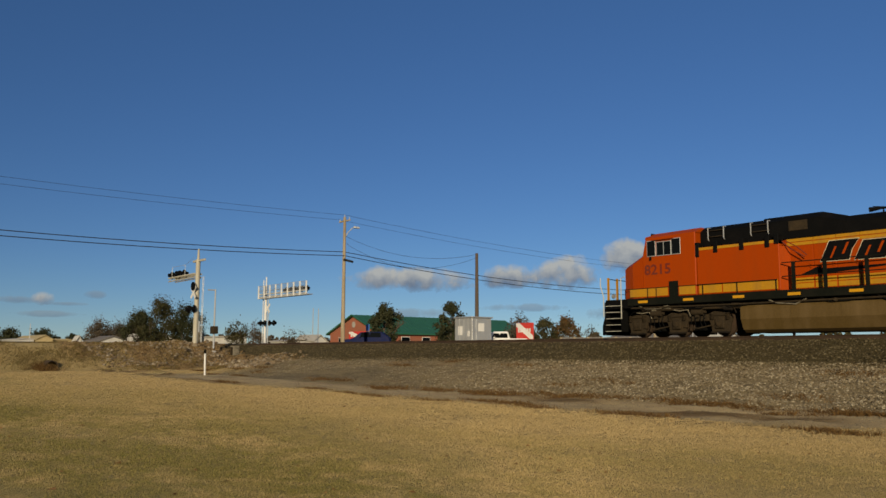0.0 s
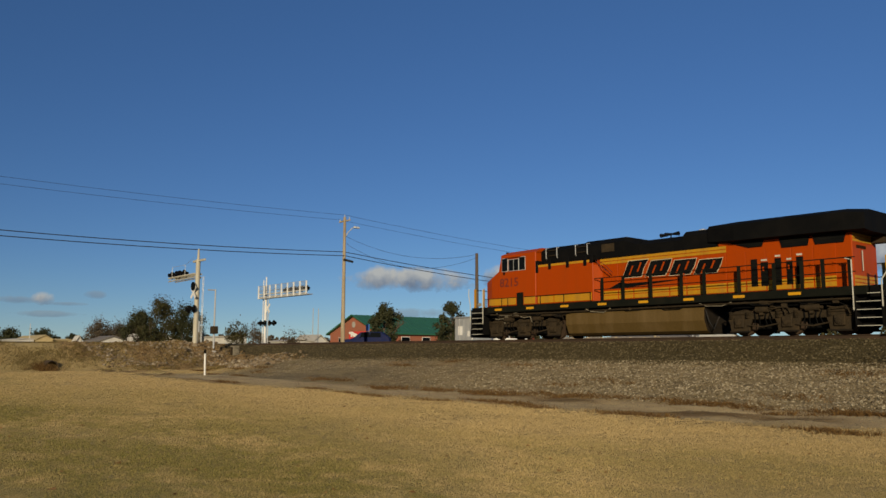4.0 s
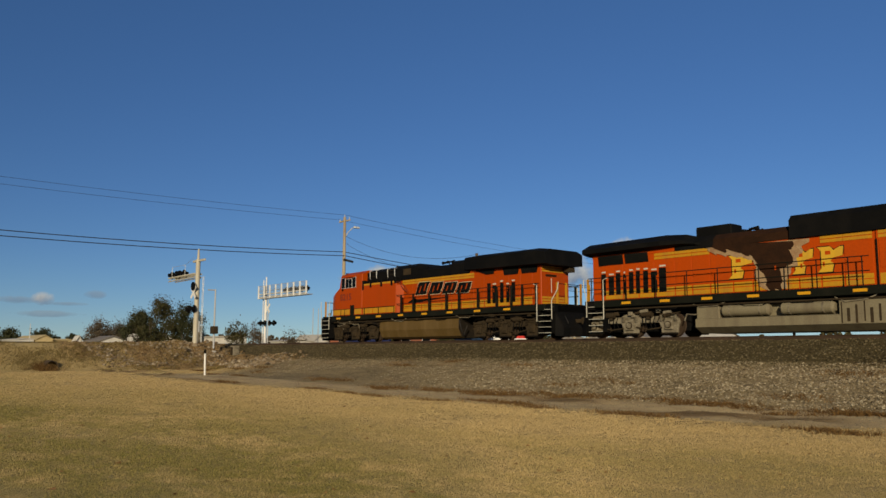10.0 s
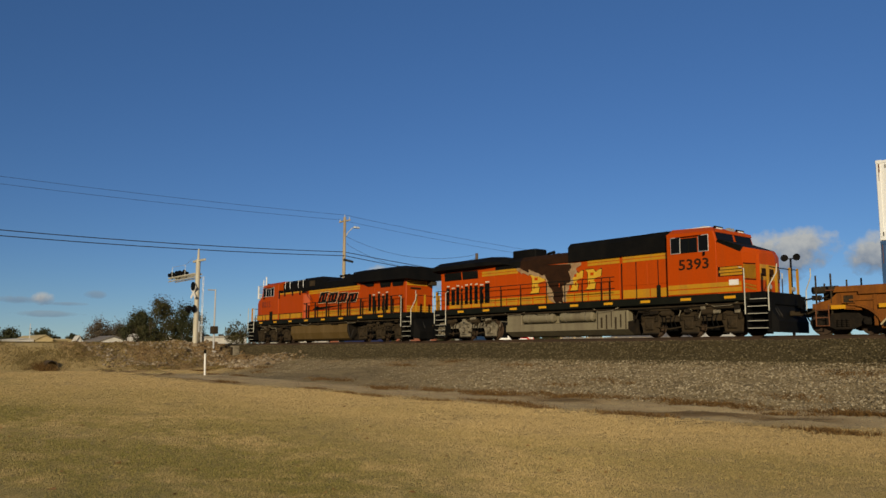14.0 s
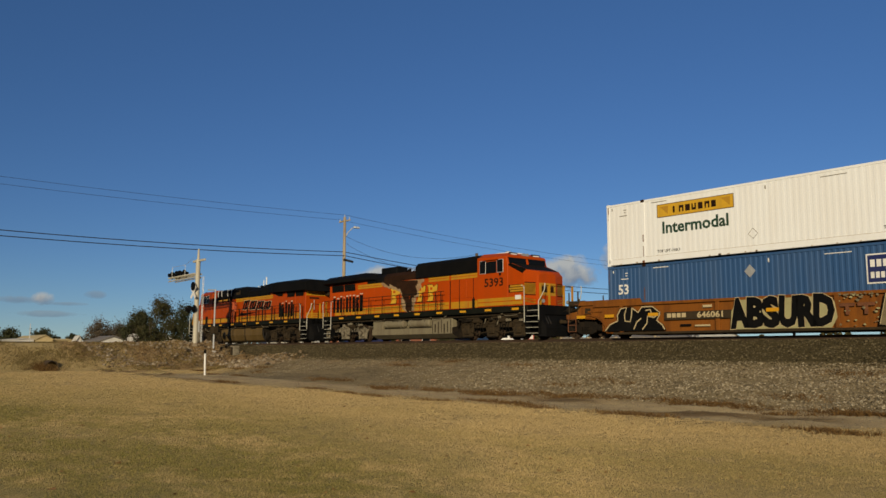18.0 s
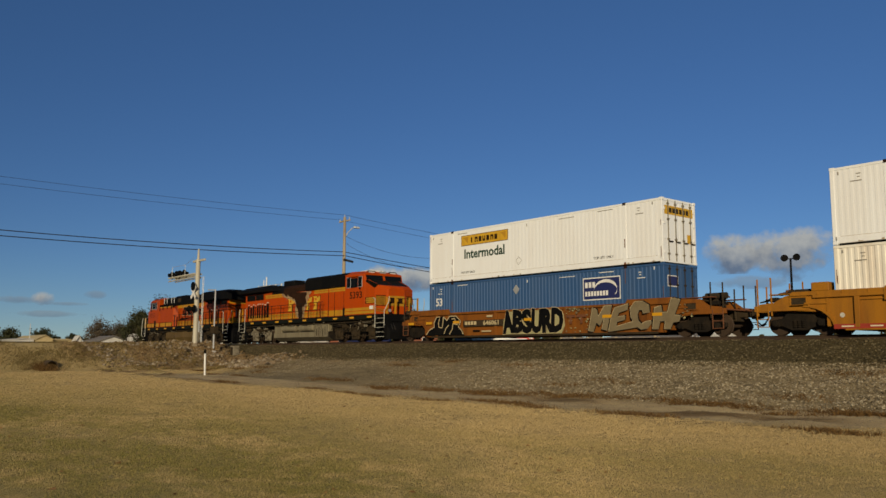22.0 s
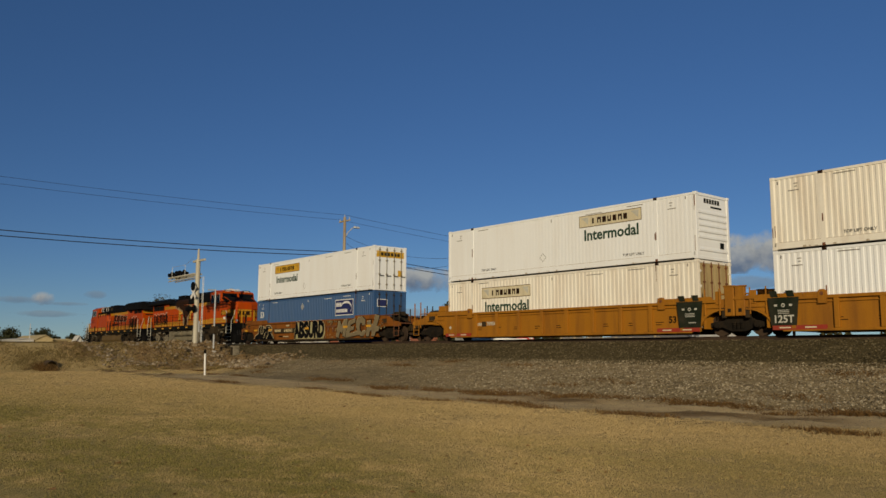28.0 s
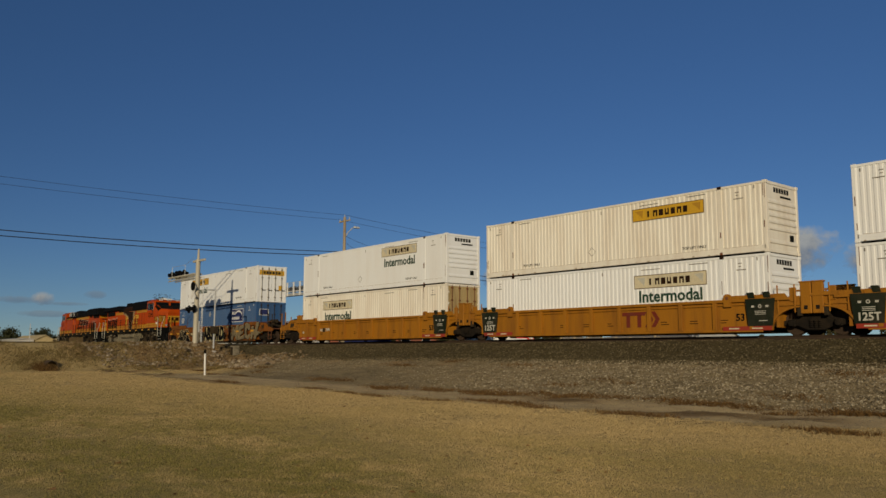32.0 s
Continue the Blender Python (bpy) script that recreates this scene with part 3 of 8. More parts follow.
    loft_x(bm, [(wf + rake - 0.06 - C, [(-1.46, 4.30), (1.46, 4.30), (1.40, 4.42), (-1.40, 4.42)]),
                (wf + 0.42 - C, [(-1.48, 4.33), (1.48, 4.33), (1.02, 4.58), (-1.02, 4.58)]),
                (cr - C, [(-1.48, 4.36), (1.48, 4.36), (1.00, ctop), (-1.00, ctop)])])
    part("cab_roof", bm, body_paint, t)
    bx("roof_hatch", wf + 0.9, cr - 0.35, -0.55, 0.55, ctop - 0.06, ctop + 0.06, WHITE_PAINT if old else YELLOW, 0.02)
    # windscreen panes and wipers on the raked front
    for y0, y1 in ((-1.38, -0.10), (0.10, 1.38)):
        bm = B()
        prism(bm, [(wf - 0.005 - C, zb + 0.06), (wf + 0.03 - C, zb + 0.06), (wf + rake - C, 4.29), (wf + rake - 0.05 - C, 4.29)], y0, y1)
        part("windscreen_pane", bm, GLASS, cab)
    if old:
        for s in (-1, 1):
            bm = B()
            prism(bm, [(2.1 - C, 3.586), (wf - C, 3.984), (wf - C, 3.992), (2.1 - C, 3.594)], *sorted((s * 0.02, s * 1.15)))
            part("anti_glare_panel", bm, DARK, nose)
            bm = B()
            vs = [bm.verts.new(v) for v in ((2.1 - C, s * 1.488, 3.365), (wf - C, s * 1.506, 3.87), (wf - C, s * 1.35, 3.992), (2.1 - C, s * 1.20, 3.60))]
            bm.faces.new(vs)
            bmesh.ops.solidify(bm, geom=bm.faces[:], thickness=0.008)
            part("anti_glare_panel", bm, DARK, nose)
    # side windows: frame, three panes and an awning
    w0, w1 = (3.52, 5.30) if old else (2.90, 4.56)
    for s in (-1, 1):
        for i, (f0, f1) in enumerate(((0, 0.24), (0.30, 0.72), (0.76, 1.0))):
            x0, x1 = w0 + (w1 - w0) * f0, w0 + (w1 - w0) * f1
            zt = 4.20 if i != 1 else 4.12
            a, b = sorted((s * cw, s * (cw + 0.018)))
            bx("window_frame", x0 - 0.03, x1 + 0.03, a, b, 3.52, zt + 0.03, (DARK if i == 1 else GALV) if old else GALV, 0.005, cab)
            if i == 1:
                m = (x0 + x1) / 2
                for p0, p1 in ((x0, m - 0.02), (m + 0.02, x1)):
                    a, b = sorted((s * (cw + 0.012), s * (cw + 0.024)))
                    bx("pane", p0, p1, a, b, 3.55, zt, GLASS, parent=cab)
            else:
                a, b = sorted((s * (cw + 0.012), s * (cw + 0.024)))
                bx("pane", x0, x1, a, b, 3.55, zt, GLASS, parent=cab)
        bm = B()
        prism(bm, [(w0 + 0.3 - C, 4.22), (w1 - 0.3 - C, 4.22), (w1 - 0.3 - C, 4.26), (w0 + 0.3 - C, 4.26)], *sorted((s * cw, s * (cw + 0.12))))
        part("awning", bm, body_paint, cab)
        a, b = sorted((s * cw, s * (cw + 0.10)))
        bx("mirror", w0 + 0.15, w0 + 0.20, a, b, 3.36, 3.5, BLACK, parent=cab)
    # road number
    for s in (-1, 1):
        uu = 4.22 if old else 3.40
        num = "5393" if old else "8215"
        letters("road_number", num, 0.62, BURNT if old else RED_MARK, cab, uu - C, s * (cw + 0.006), 3.00 if old else 2.92, s, 0.012, 1.22 if old else 1.12)
    bx("number_board", wf + 0.22, wf + 0.30, -1.15, -0.55, 4.40, 4.60, BLACK, 0.01)
    bx("number_board", wf + 0.22, wf + 0.30, 0.55, 1.15, 4.40, 4.60, BLACK, 0.01)
    for s in (-1, 1):
        a, b = sorted((s * 0.62, s * 1.08))
        bx("number_bar", wf + 0.21, wf + 0.219, a, b, 4.46, 4.54, WHITE_PAINT)
    bm = B()
    for yy in (-0.13, 0.13):
        rod(bm, (wf + 0.30 - C, yy, 4.50), (wf + 0.14 - C, yy, 4.50), 0.10, 14)
    part("headlight", bm, LENS, t, "twin round headlight")
    for s in (-1, 1):
        bm = B()
        rod(bm, ((1.24 if old else 0.6) - C, s * 0.95, 1.92), ((1.14 if old else 0.5) - C, s * 0.95, 1.92), 0.10, 14)
        part("ditch_light", bm, LENS, t)
    # yellow flashes on nose and cab
    if old:
        for s in (-1, 1):
            a, b = sorted((s * cw, s * (cw + 0.008)))
            bx("stripe_edge", 2.02, 3.10, *sorted((s * cw, s * (cw + 0.004))), 2.41, 2.81, BLACK, parent=cab)
            for z, back in ((2.44, 3.00), (2.565, 3.06), (2.69, 3.00)):
                bx("yellow_stripe", 2.02, back, a, b, z, z + 0.095, YELLOW, parent=cab)
            bx("cab_stripe", 2.08, cr - 0.05, a, b, SZ + 0.06, SZ + 0.24, YELLOW, parent=cab)
            bx("cab_stripe", 2.08, cr - 0.05, a, b, SZ + 0.28, SZ + 0.46, YELLOW, parent=cab)
            bx("notice_plate", 2.2, 2.62, a, b + 0.002 if s > 0 else b, 2.04, 2.26, WHITE_PAINT, parent=cab)
        bm = B()
        prism(bm, [(nf - 0.012 - C, 2.26), (nf - C, 2.26), (nf - C, 2.90), (nf - 0.012 - C, 2.90)], -0.62, 0.62)
        part("emblem_plate", bm, YELLOW, nose)
        bx("emblem_block", nf - 0.020, nf - 0.012, -0.46, -0.12, 2.42, 2.74, BURNT, parent=nose)
        bx("emblem_block", nf - 0.020, nf - 0.012, 0.04, 0.50, 2.42, 2.74, BURNT, parent=nose)
        # emblem wings wrap round the nose corner
        for s in (-1, 1):
            bm = B()
            p = [(1.825, 0.80), (2.02, 1.42)]
            q = [Vector((a - C, s * (b + 0.012), z)) for a, b in p for z in (2.30, 2.86)]
            vs = [bm.verts.new(v) for v in q]
            bm.faces.new((vs[0], vs[2], vs[3], vs[1]))
            bmesh.ops.solidify(bm, geom=bm.faces[:], thickness=0.012)
            part("emblem_wing", bm, YELLOW, nose)
            for za, zb, mat in ((2.24, 2.285, BLACK), (2.875, 2.92, BLACK), (1.92, 2.0, YELLOW), (2.06, 2.12, YELLOW)):
                bm = B()
                q = [Vector((1.825 + 0.195 * f - C, s * (0.80 + 0.62 * f + 0.014), z + 0.10 * (f < 0.5) * (mat is YELLOW) * -1)) for f in (0.0, 1.0) for z in (za, zb)]
                vs = [bm.verts.new(v) for v in q]
                bm.faces.new((vs[0], vs[2], vs[3], vs[1]))
                bmesh.ops.solidify(bm, geom=bm.faces[:], thickness=0.010)
                part("nose_stripe", bm, mat, nose)
    # full-width cabinet behind the cab
    be = 8.95 if not old else 8.3
    bw = 1.46 if not old else hw + 0.06
    cabinet = bx("equipment_cabinet", cr + 0.02, be, -bw, bw, SZ, 3.70, body_paint, 0.03)
    if not old:      # its rear corners are cut off at a slant
        bm = B()
        lo = [bm.verts.new((a - C, b, SZ + 0.004)) for a, b in ((be - 0.03, -bw + 0.02), (be + 0.26, -hw), (be + 0.26, hw), (be - 0.03, bw - 0.02))]
        hi = [bm.verts.new((v.co.x, v.co.y, 3.44)) for v in lo]
        bm.faces.new(hi), bm.faces.new(lo[::-1])
        for i in range(4):
            bm.faces.new((lo[i], lo[(i + 1) % 4], hi[(i + 1) % 4], hi[i]))
        part("cabinet_corner", bm, body_paint, cabinet)
    for s in (-1, 1):
        a, b = sorted((s * bw, s * (bw + 0.008)))
        for x0, x1 in ((cr + 0.1, cr + 1.15), (cr + 1.2, be - 0.1)):
            bx("yellow_stripe", x0, x1, a, b, SZ + 0.06, SZ + 0.44, YELLOW)
        bx("yellow_stripe", cr + 0.1, be - 0.1, a, b, 3.58, 3.69, YELLOW)
        if old:
            bx("yellow_stripe", cr + 0.1, be - 0.1, a, b, 3.43, 3.55, YELLOW)
            for u in (cr + 0.72, cr + 1.9, be - 0.04):
                bx("door_seam", u - 0.022, u + 0.022, a, b + 0.016 if s > 0 else b, SZ + 0.02, 3.40, DARK)
            bx("post_plate", cr + 0.62, cr + 0.80, *sorted((s * bw, s * (bw + 0.05))), SZ, 2.28, DARK)
        if old:
            for x0, x1 in ((cr + 0.15, cr + 1.2), (cr + 1.3, be - 0.12)):
                bm = B()
                box(bm, x0 - C, x1 - C, *sorted((s * bw, s * (bw + 0.02))), 2.35, 3.35, 0.008)
                part("cabinet_door", bm, body_paint, t)
        else:
            bx("door_recess", 3.95, 4.42, *sorted((s * cw, s * (cw + 0.01))), SZ, 2.38, DARK, parent=cab)
            bx("cab_stripe", 1.9, 3.9, *sorted((s * cw, s * (cw + 0.008))), SZ + 0.06, SZ + 0.40, YELLOW, parent=cab)
            bx("cab_stripe", 4.46, cr - 0.05, *sorted((s * cw, s * (cw + 0.008))), SZ + 0.06, SZ + 0.40, YELLOW, parent=cab)
    # long hood
    he = L - 1.13 if old else 20.72
    hood = bx("hood", be, he, -hw, hw, SZ, 3.72, body_paint, 0.03)
    if old:
        bx("radiator_side", 16.6, he, -hw, hw, 3.72, 3.95, body_paint)
    else:
        bx("radiator_side", 15.3, he, -hw, hw, 3.72, 3.92, body_paint)
        # wrap-round stripes, number bar and grab rail on the rear wall
        for z in (3.42, 3.54, 3.66):
            bx("yellow_stripe", he, he + 0.012, -hw + 0.06, hw - 0.06, z, z + 0.09, YELLOW)
        for z in (SZ + 0.06, SZ + 0.20, SZ + 0.34):
            bx("yellow_stripe", he, he + 0.012, -hw + 0.06, hw - 0.06, z, z + 0.10, YELLOW)
        bx("number_bar", he, he + 0.010, -0.72, 0.1, 3.18, 3.30, BURNT)
        bm = B()
        pipe(bm, [(he + 0.06 - C, -0.35, 2.35), (he + 0.06 - C, -0.35, 3.10)], 0.02)
        part("grab_rail", bm, FADED, t)
        bx("rear_lamp_box", he + 0.02, he + 0.5, 0.55, 0.98, 3.45, 3.70, GRIME, 0.02)
    # hood doors with latches
    for s in (-1, 1):
        u = be + 0.12
        i = 0
        while u < he - 0.9:
            w = 0.86 if i % 3 else 1.05
            d = bx("hood_door", u, u + w - 0.04, *sorted((s * hw, s * (hw + 0.018))), SZ + 0.05, 3.40, body_paint, 0.006)
            bm = B()
            box(bm, u + w - 0.16 - C, u + w - 0.10 - C, *sorted((s * (hw + 0.018), s * (hw + 0.05))), 2.55, 2.72)
            part("latch", bm, body_paint, d)
            a, b = sorted((s * (hw + 0.018), s * (hw + 0.026)))
            bx("yellow_stripe", u + 0.01, u + w - 0.05, a, b, SZ + 0.07, SZ + 0.25, YELLOW, parent=d)
            bx("yellow_stripe", u + 0.01, u + w - 0.05, a, b, SZ + 0.28, SZ + 0.46, YELLOW, parent=d)
            if u < (15.2 if not old else 10.2) or (old and 14.75 < u < 17.4):
                a, b = sorted((s * hw, s * (hw + 0.02)))
                bx("yellow_stripe", u, u + w - 0.02, a, b, 3.44, 3.56, YELLOW)
                bx("yellow_stripe", u, u + w - 0.02, a, b, 3.59, 3.71, YELLOW)
            u += w
            i += 1
        # dark louvre panels towards the rear
        if old:
            lv = ((17.15, 0.38, 3.05), (17.62, 0.33, 2.92), (18.10, 0.27, 2.98), (18.54, 0.23, 3.0), (18.90, 0.26, 2.98), (19.34, 0.14, 2.9), (19.63, 0.27, 2.98), (20.0, 0.32, 2.86), (20.47, 0.28, 2.98))
        else:
            lv = ((16.72, 0.28, 3.05), (17.14, 0.31, 2.90), (17.73, 0.27, 3.02), (18.20, 0.25, 2.86), (18.60, 0.28, 3.0))
        for u, wl, zt in lv:
            a, b = sorted((s * (hw + 0.02), s * (hw + 0.035)))
            g = bx("louvre_panel", u, u + wl, a, b, 1.95 if not old else 1.98, zt, BLACK, 0.005)
            for z in np.arange(2.05, zt - 0.05, 0.14):
                a, b = sorted((s * (hw + 0.035), s * (hw + 0.05)))
                bx("louvre_slat", u + 0.03, u + wl - 0.03, a, b, z, z + 0.03, DARK, parent=g)
            if old or u > 17:
                a, b = sorted((s * (hw + 0.018), s * (hw + 0.03)))
                bx("notice_plate", u + 0.02, u + wl - 0.04, a, b, zt + 0.05, zt + 0.12, FADED)
    # black roof of the hood and its blocks
    def roof(u0, u1, z0, z1, w0_, w1_, name="hood_roof", mat=BLACK, slant=0.0):
        bm = B()
        loft_x(bm, [(u0 - C, [(-w0_, z0), (w0_, z0), (w0_, z1 - 0.22), (w1_, z1), (-w1_, z1), (-w0_, z1 - 0.22)]),
                    (u1 - C, [(-w0_, z0), (w0_, z0), (w0_, z1 - 0.22 - slant), (w1_, z1 - slant), (-w1_, z1 - slant), (-w0_, z1 - 0.22 - slant)])])
        return part(name, bm, mat, t)

    if not old:
        roof(cr + 0.02, 8.05, 3.72, 4.62, 1.10, 0.75)
        roof(8.05, 10.4, 3.72, 4.68, 1.10, 0.75)
        roof(10.4, 11.3, 3.72, 4.68, 1.08, 0.75, slant=0.26)
        roof(11.3, 13.6, 3.72, 4.40, 1.05, 0.70)
        roof(13.6, 15.2, 3.72, 4.55, 1.05, 0.78)
        rs, re_ = 15.6, 21.36
        bm = B()
        W = lambda zo, ztop, wide: [(-1.02, zo), (1.02, zo), (wide, zo + 0.05), (wide, ztop - 0.16), (1.0, ztop), (-1.0, ztop), (-wide, ztop - 0.16), (-wide, zo + 0.05)]
        loft_x(bm, [(14.85 - C, W(3.88, 4.62, 1.12)), (rs + 0.6 - C, W(3.80, 4.66, 1.40)), (20.6 - C, W(3.73, 4.62, 1.46)), (re_ - C, W(3.72, 4.52, 1.40))])
        part("radiator_cowl", bm, BLACK, t, "black overhanging radiator cowl")
        for s in (-1, 1):
            for x0, x1 in ((15.75, 17.35), (18.06, 19.2), (19.38, 20.56)):
                bm = B()
                prism(bm, [(x0 + (0.9 if x0 < 16 else 0) - C, 3.40 + (0.14 if x0 < 16 else 0)), (x1 - 0.12 - C, 3.40 + (0.14 if x0 < 16 else 0)), (x1 - C, 3.86), (x0 - 0.12 - C, 3.86)], *sorted((s * (hw + 0.02), s * (hw + 0.05))))
                g = part("intake_screen", bm, BLACK, t)
                for q in np.arange(3.58, 3.84, 0.08):
                    bx("screen_bar", x0 + 0.9 if x0 < 16 else x0 + 0.05, x1 - 0.12, *sorted((s * (hw + 0.05), s * (hw + 0.062))), q, q + 0.02, DARK, parent=g)
        # grab frames along the roof
        for u0, u1 in ((5.73, 6.45), (7.66, 8.39)):
            for s in (-1, 1):
                bm = B()
                for u in (u0, u1):
                    pipe(bm, [(u - C, s * 1.13, 4.0), (u - C, s * 1.18, 4.06), (u - C, s * 1.18, 4.52), (u - C, s * 1.0, 4.54)], 0.024)
                f = part("roof_frame", bm, GALV, t, "pale steel grab frame")
                bm = B()
                for z in (4.14, 4.40):
                    pipe(bm, [(u0 - C, s * 1.18, z), (u1 - C, s * 1.18, z)], 0.018)
                part("rung", bm, GRIME, f)
        for s in (-1, 1):
            bx("roof_vent", 9.2, 9.95, *sorted((s * 1.10, s * 1.125)), 4.02, 4.40, GRIME, 0.01)
            bm = B()
            pipe(bm, [(9.0 - C, s * 1.30, 3.62), (9.35 - C, s * 1.34, 3.30), (9.9 - C, s * 1.36, 2.95)], 0.022)
            pipe(bm, [(9.15 - C, s * 1.30, 3.62), (9.6 - C, s * 1.34, 3.36), (10.0 - C, s * 1.36, 3.0)], 0.018)
            part("conduit", bm, RED_MARK, t)
        for s in (-1, 1):
            bm = B()
            pipe(bm, [(1.6 - C, s * 1.51, SZ + 0.42), (be - 0.1 - C, s * 1.51, SZ + 0.42)], 0.018)
            for u in (1.65, 2.85, 3.3, 4.2, 5.6, 7.15, be - 0.15):
                pipe(bm, [(u - C, s * 1.51, SZ), (u - C, s * 1.51, SZ + 0.42)], 0.022)
            part("low_handrail", bm, DARK, t)
        for u, zl in ((5.35, 3.3), (6.21, 3.42), (7.38, 3.42), (8.47, 3.42), (8.85, 3.52)):
            for s in (-1, 1):
                bx("drain_box", u - 0.10, u + 0.10, *sorted((s * 1.10, s * 1.49)), zl, 3.92, BLACK, 0.02)
    else:
        roof(cr + 0.02, 11.45, 3.72, 4.64, 1.16, 0.95)
        bx("roof_hatch_panel", cr + 0.4, cr + 1.5, -0.8, 0.8, 4.60, 4.68, BLACK, 0.02)
        roof(11.45, 14.8, 3.72, 4.26, 1.05, 0.80, mat=BURNT, name="scorched_roof")
        roof(14.8, 16.7, 3.72, 4.26, 1.05, 0.80)
        bx("exhaust_stack", 14.3, 16.0, -0.45, 0.45, 4.2, 4.74, BLACK, 0.05, label="boxy black exhaust silencer")
        bm = B()
        W = lambda zo, ztop, wide: [(-1.02, zo), (1.02, zo), (wide, zo + 0.10), (wide, ztop - 0.30), (0.85, ztop), (-0.85, ztop), (-wide, ztop - 0.30), (-wide, zo + 0.10)]
        loft_x(bm, [(15.4 - C, W(3.88, 4.16, 1.06)), (16.2 - C, W(3.88, 4.42, 1.30)), (17.2 - C, W(3.88, 4.50, 1.44)), (21.56 - C, W(3.86, 4.46, 1.46))])
        part("radiator_cowl", bm, BLACK, t, "black overhanging radiator cowl")
        for s in (-1, 1):
            for x0, x1 in ((18.06, 19.32), (19.44, 20.86)):
                bm = B()
                prism(bm, [(x0 - C, 3.38), (x1 - C, 3.38), (x1 + 0.05 - C, 3.82), (x0 + 0.05 - C, 3.82)], *sorted((s * (hw + 0.02), s * (hw + 0.05))))
                g = part("intake_screen", bm, BLACK, t)
                for q in np.arange(3.42, 3.80, 0.08):
                    bx("screen_bar", x0 + 0.05, x1, *sorted((s * (hw + 0.05), s * (hw + 0.062))), q, q + 0.02, DARK, parent=g)
            # burnt and peeled paint on the hood side
            y = s * (hw + 0.030)

            def blot(line, mat, off, name, seed, zt=3.80):
                """A patch with a ragged edge, hanging from the roof line."""
                pts = []
                for (a, b), (c, d) in zip(line, line[1:]):
                    n = max(2, int(math.hypot(c - a, d - b) / 0.09))
                    for i in range(n):
                        f = i / n
                        w = 0.22 * noise.noise(((a + (c - a) * f) * 3.1, (b + (d - b) * f) * 3.1, seed)) + 0.10 * noise.noise((a * 11 + f * 9, b * 11, seed))
                        pts.append((a + (c - a) * f + w, min(zt, max(1.76, b + (d - b) * f + w * 0.8))))
                bm = B()
                prism(bm, [(a - C, b) for a, b in pts], *sorted((y, y + s * off)))
                part(name, bm, mat, t)
            blot(((15.0, 3.80), (14.95, 3.50), (14.3, 3.32), (13.6, 3.20), (12.95, 2.95), (12.95, 2.3), (12.75, 1.9), (12.5, 1.76), (11.8, 1.76), (11.62, 2.2), (11.3, 2.75), (11.05, 3.15), (10.9, 3.4), (10.7, 3.80)), PEELED, 0.012, "peeled_patch", 1.0, 3.71)
            blot(((14.80, 3.80), (14.66, 3.56), (13.74, 3.43), (13.05, 3.18), (12.78, 2.6), (12.50, 2.35), (12.45, 1.76), (11.9, 1.76), (11.85, 2.4), (11.52, 2.75), (11.40, 3.2), (11.46, 3.80)), BURNT, 0.018, "scorched_patch", 4.0)
    # emblem on the hood side
    for s in (-1, 1):
        if not old:
            logo_slants(t, 10.36 - C, 2.74, 0.74, 1.08, s * (hw + 0.026), s, BLACK, LOGO_CREAM)
        else:
            # worn yellow emblem slabs, waisted and notched
            for u, w_ in ((9.45, 0.98), (10.58, 0.84), (13.04, 1.08)):
                y = s * (hw + 0.026)
                for grow, mat, off in ((0.035, DARK, 0.006), (0.0, LOGO_YELLOW, 0.010)):
                    bm = B()
                    half = [(0.0, 0.0), (0.55, 0.0), (0.62, 0.30), (0.48, 0.40), (0.60, 0.52), (0.95, 0.58), (1.0, 0.92), (0.86, 0.92), (0.62, 0.80), (0.50, 0.95), (0.0, 0.95), (0.14, 0.80), (0.14, 0.15)]
                    pts = [(u + w_ * q + grow * (1 if q > 0.5 else -1), 2.33 + z + grow * (1 if z > 0.45 else -1)) for q, z in half]
                    if s > 0:
                        pts = [(2 * u + w_ - a, b) for a, b in pts]
                    prism(bm, [(a - C, b) for a, b in pts], *sorted((y, y + s * off)))
                    part("emblem_block" if not grow else "emblem_edge", bm, mat, t)
                q = u + w_ * (0.28 if s < 0 else 0.5)
                bx("emblem_notch", q, q + w_ * 0.2, *sorted((y, y + s * 0.014)), 2.98, 3.12, body_paint)
    # horn, beacon, antenna
    hu = 12.3 if not old else 13.65
    bm = B()
    hz = 4.36 if old else 4.62
    rod(bm, (hu - C, 0, 4.1), (hu - C, 0, hz), 0.03)
    for k, yy in enumerate((-0.18, 0.0, 0.18)):
        w = 1 if k % 2 else -1
        rod(bm, (hu - C, yy, hz + 0.04 * k), (hu + w * 0.42 - C, yy, hz + 0.04 * k), 0.035, 10, 0.10)
    part("horn", bm, BLACK, t)
    bm = B()
    lathe_y(bm, [(-0.02, 0.24), (0.04, 0.22), (0.09, 0.10)], 16)
    bmesh.ops.rotate(bm, verts=bm.verts[:], cent=(0, 0, 0), matrix=Matrix.Rotation(radians(90), 3, "X"))
    bmesh.ops.translate(bm, verts=bm.verts[:], vec=((13.95 if not old else 4.6) - C, 0, (4.62 if not old else 4.74)))
    part("antenna_dome", bm, ALU, t)
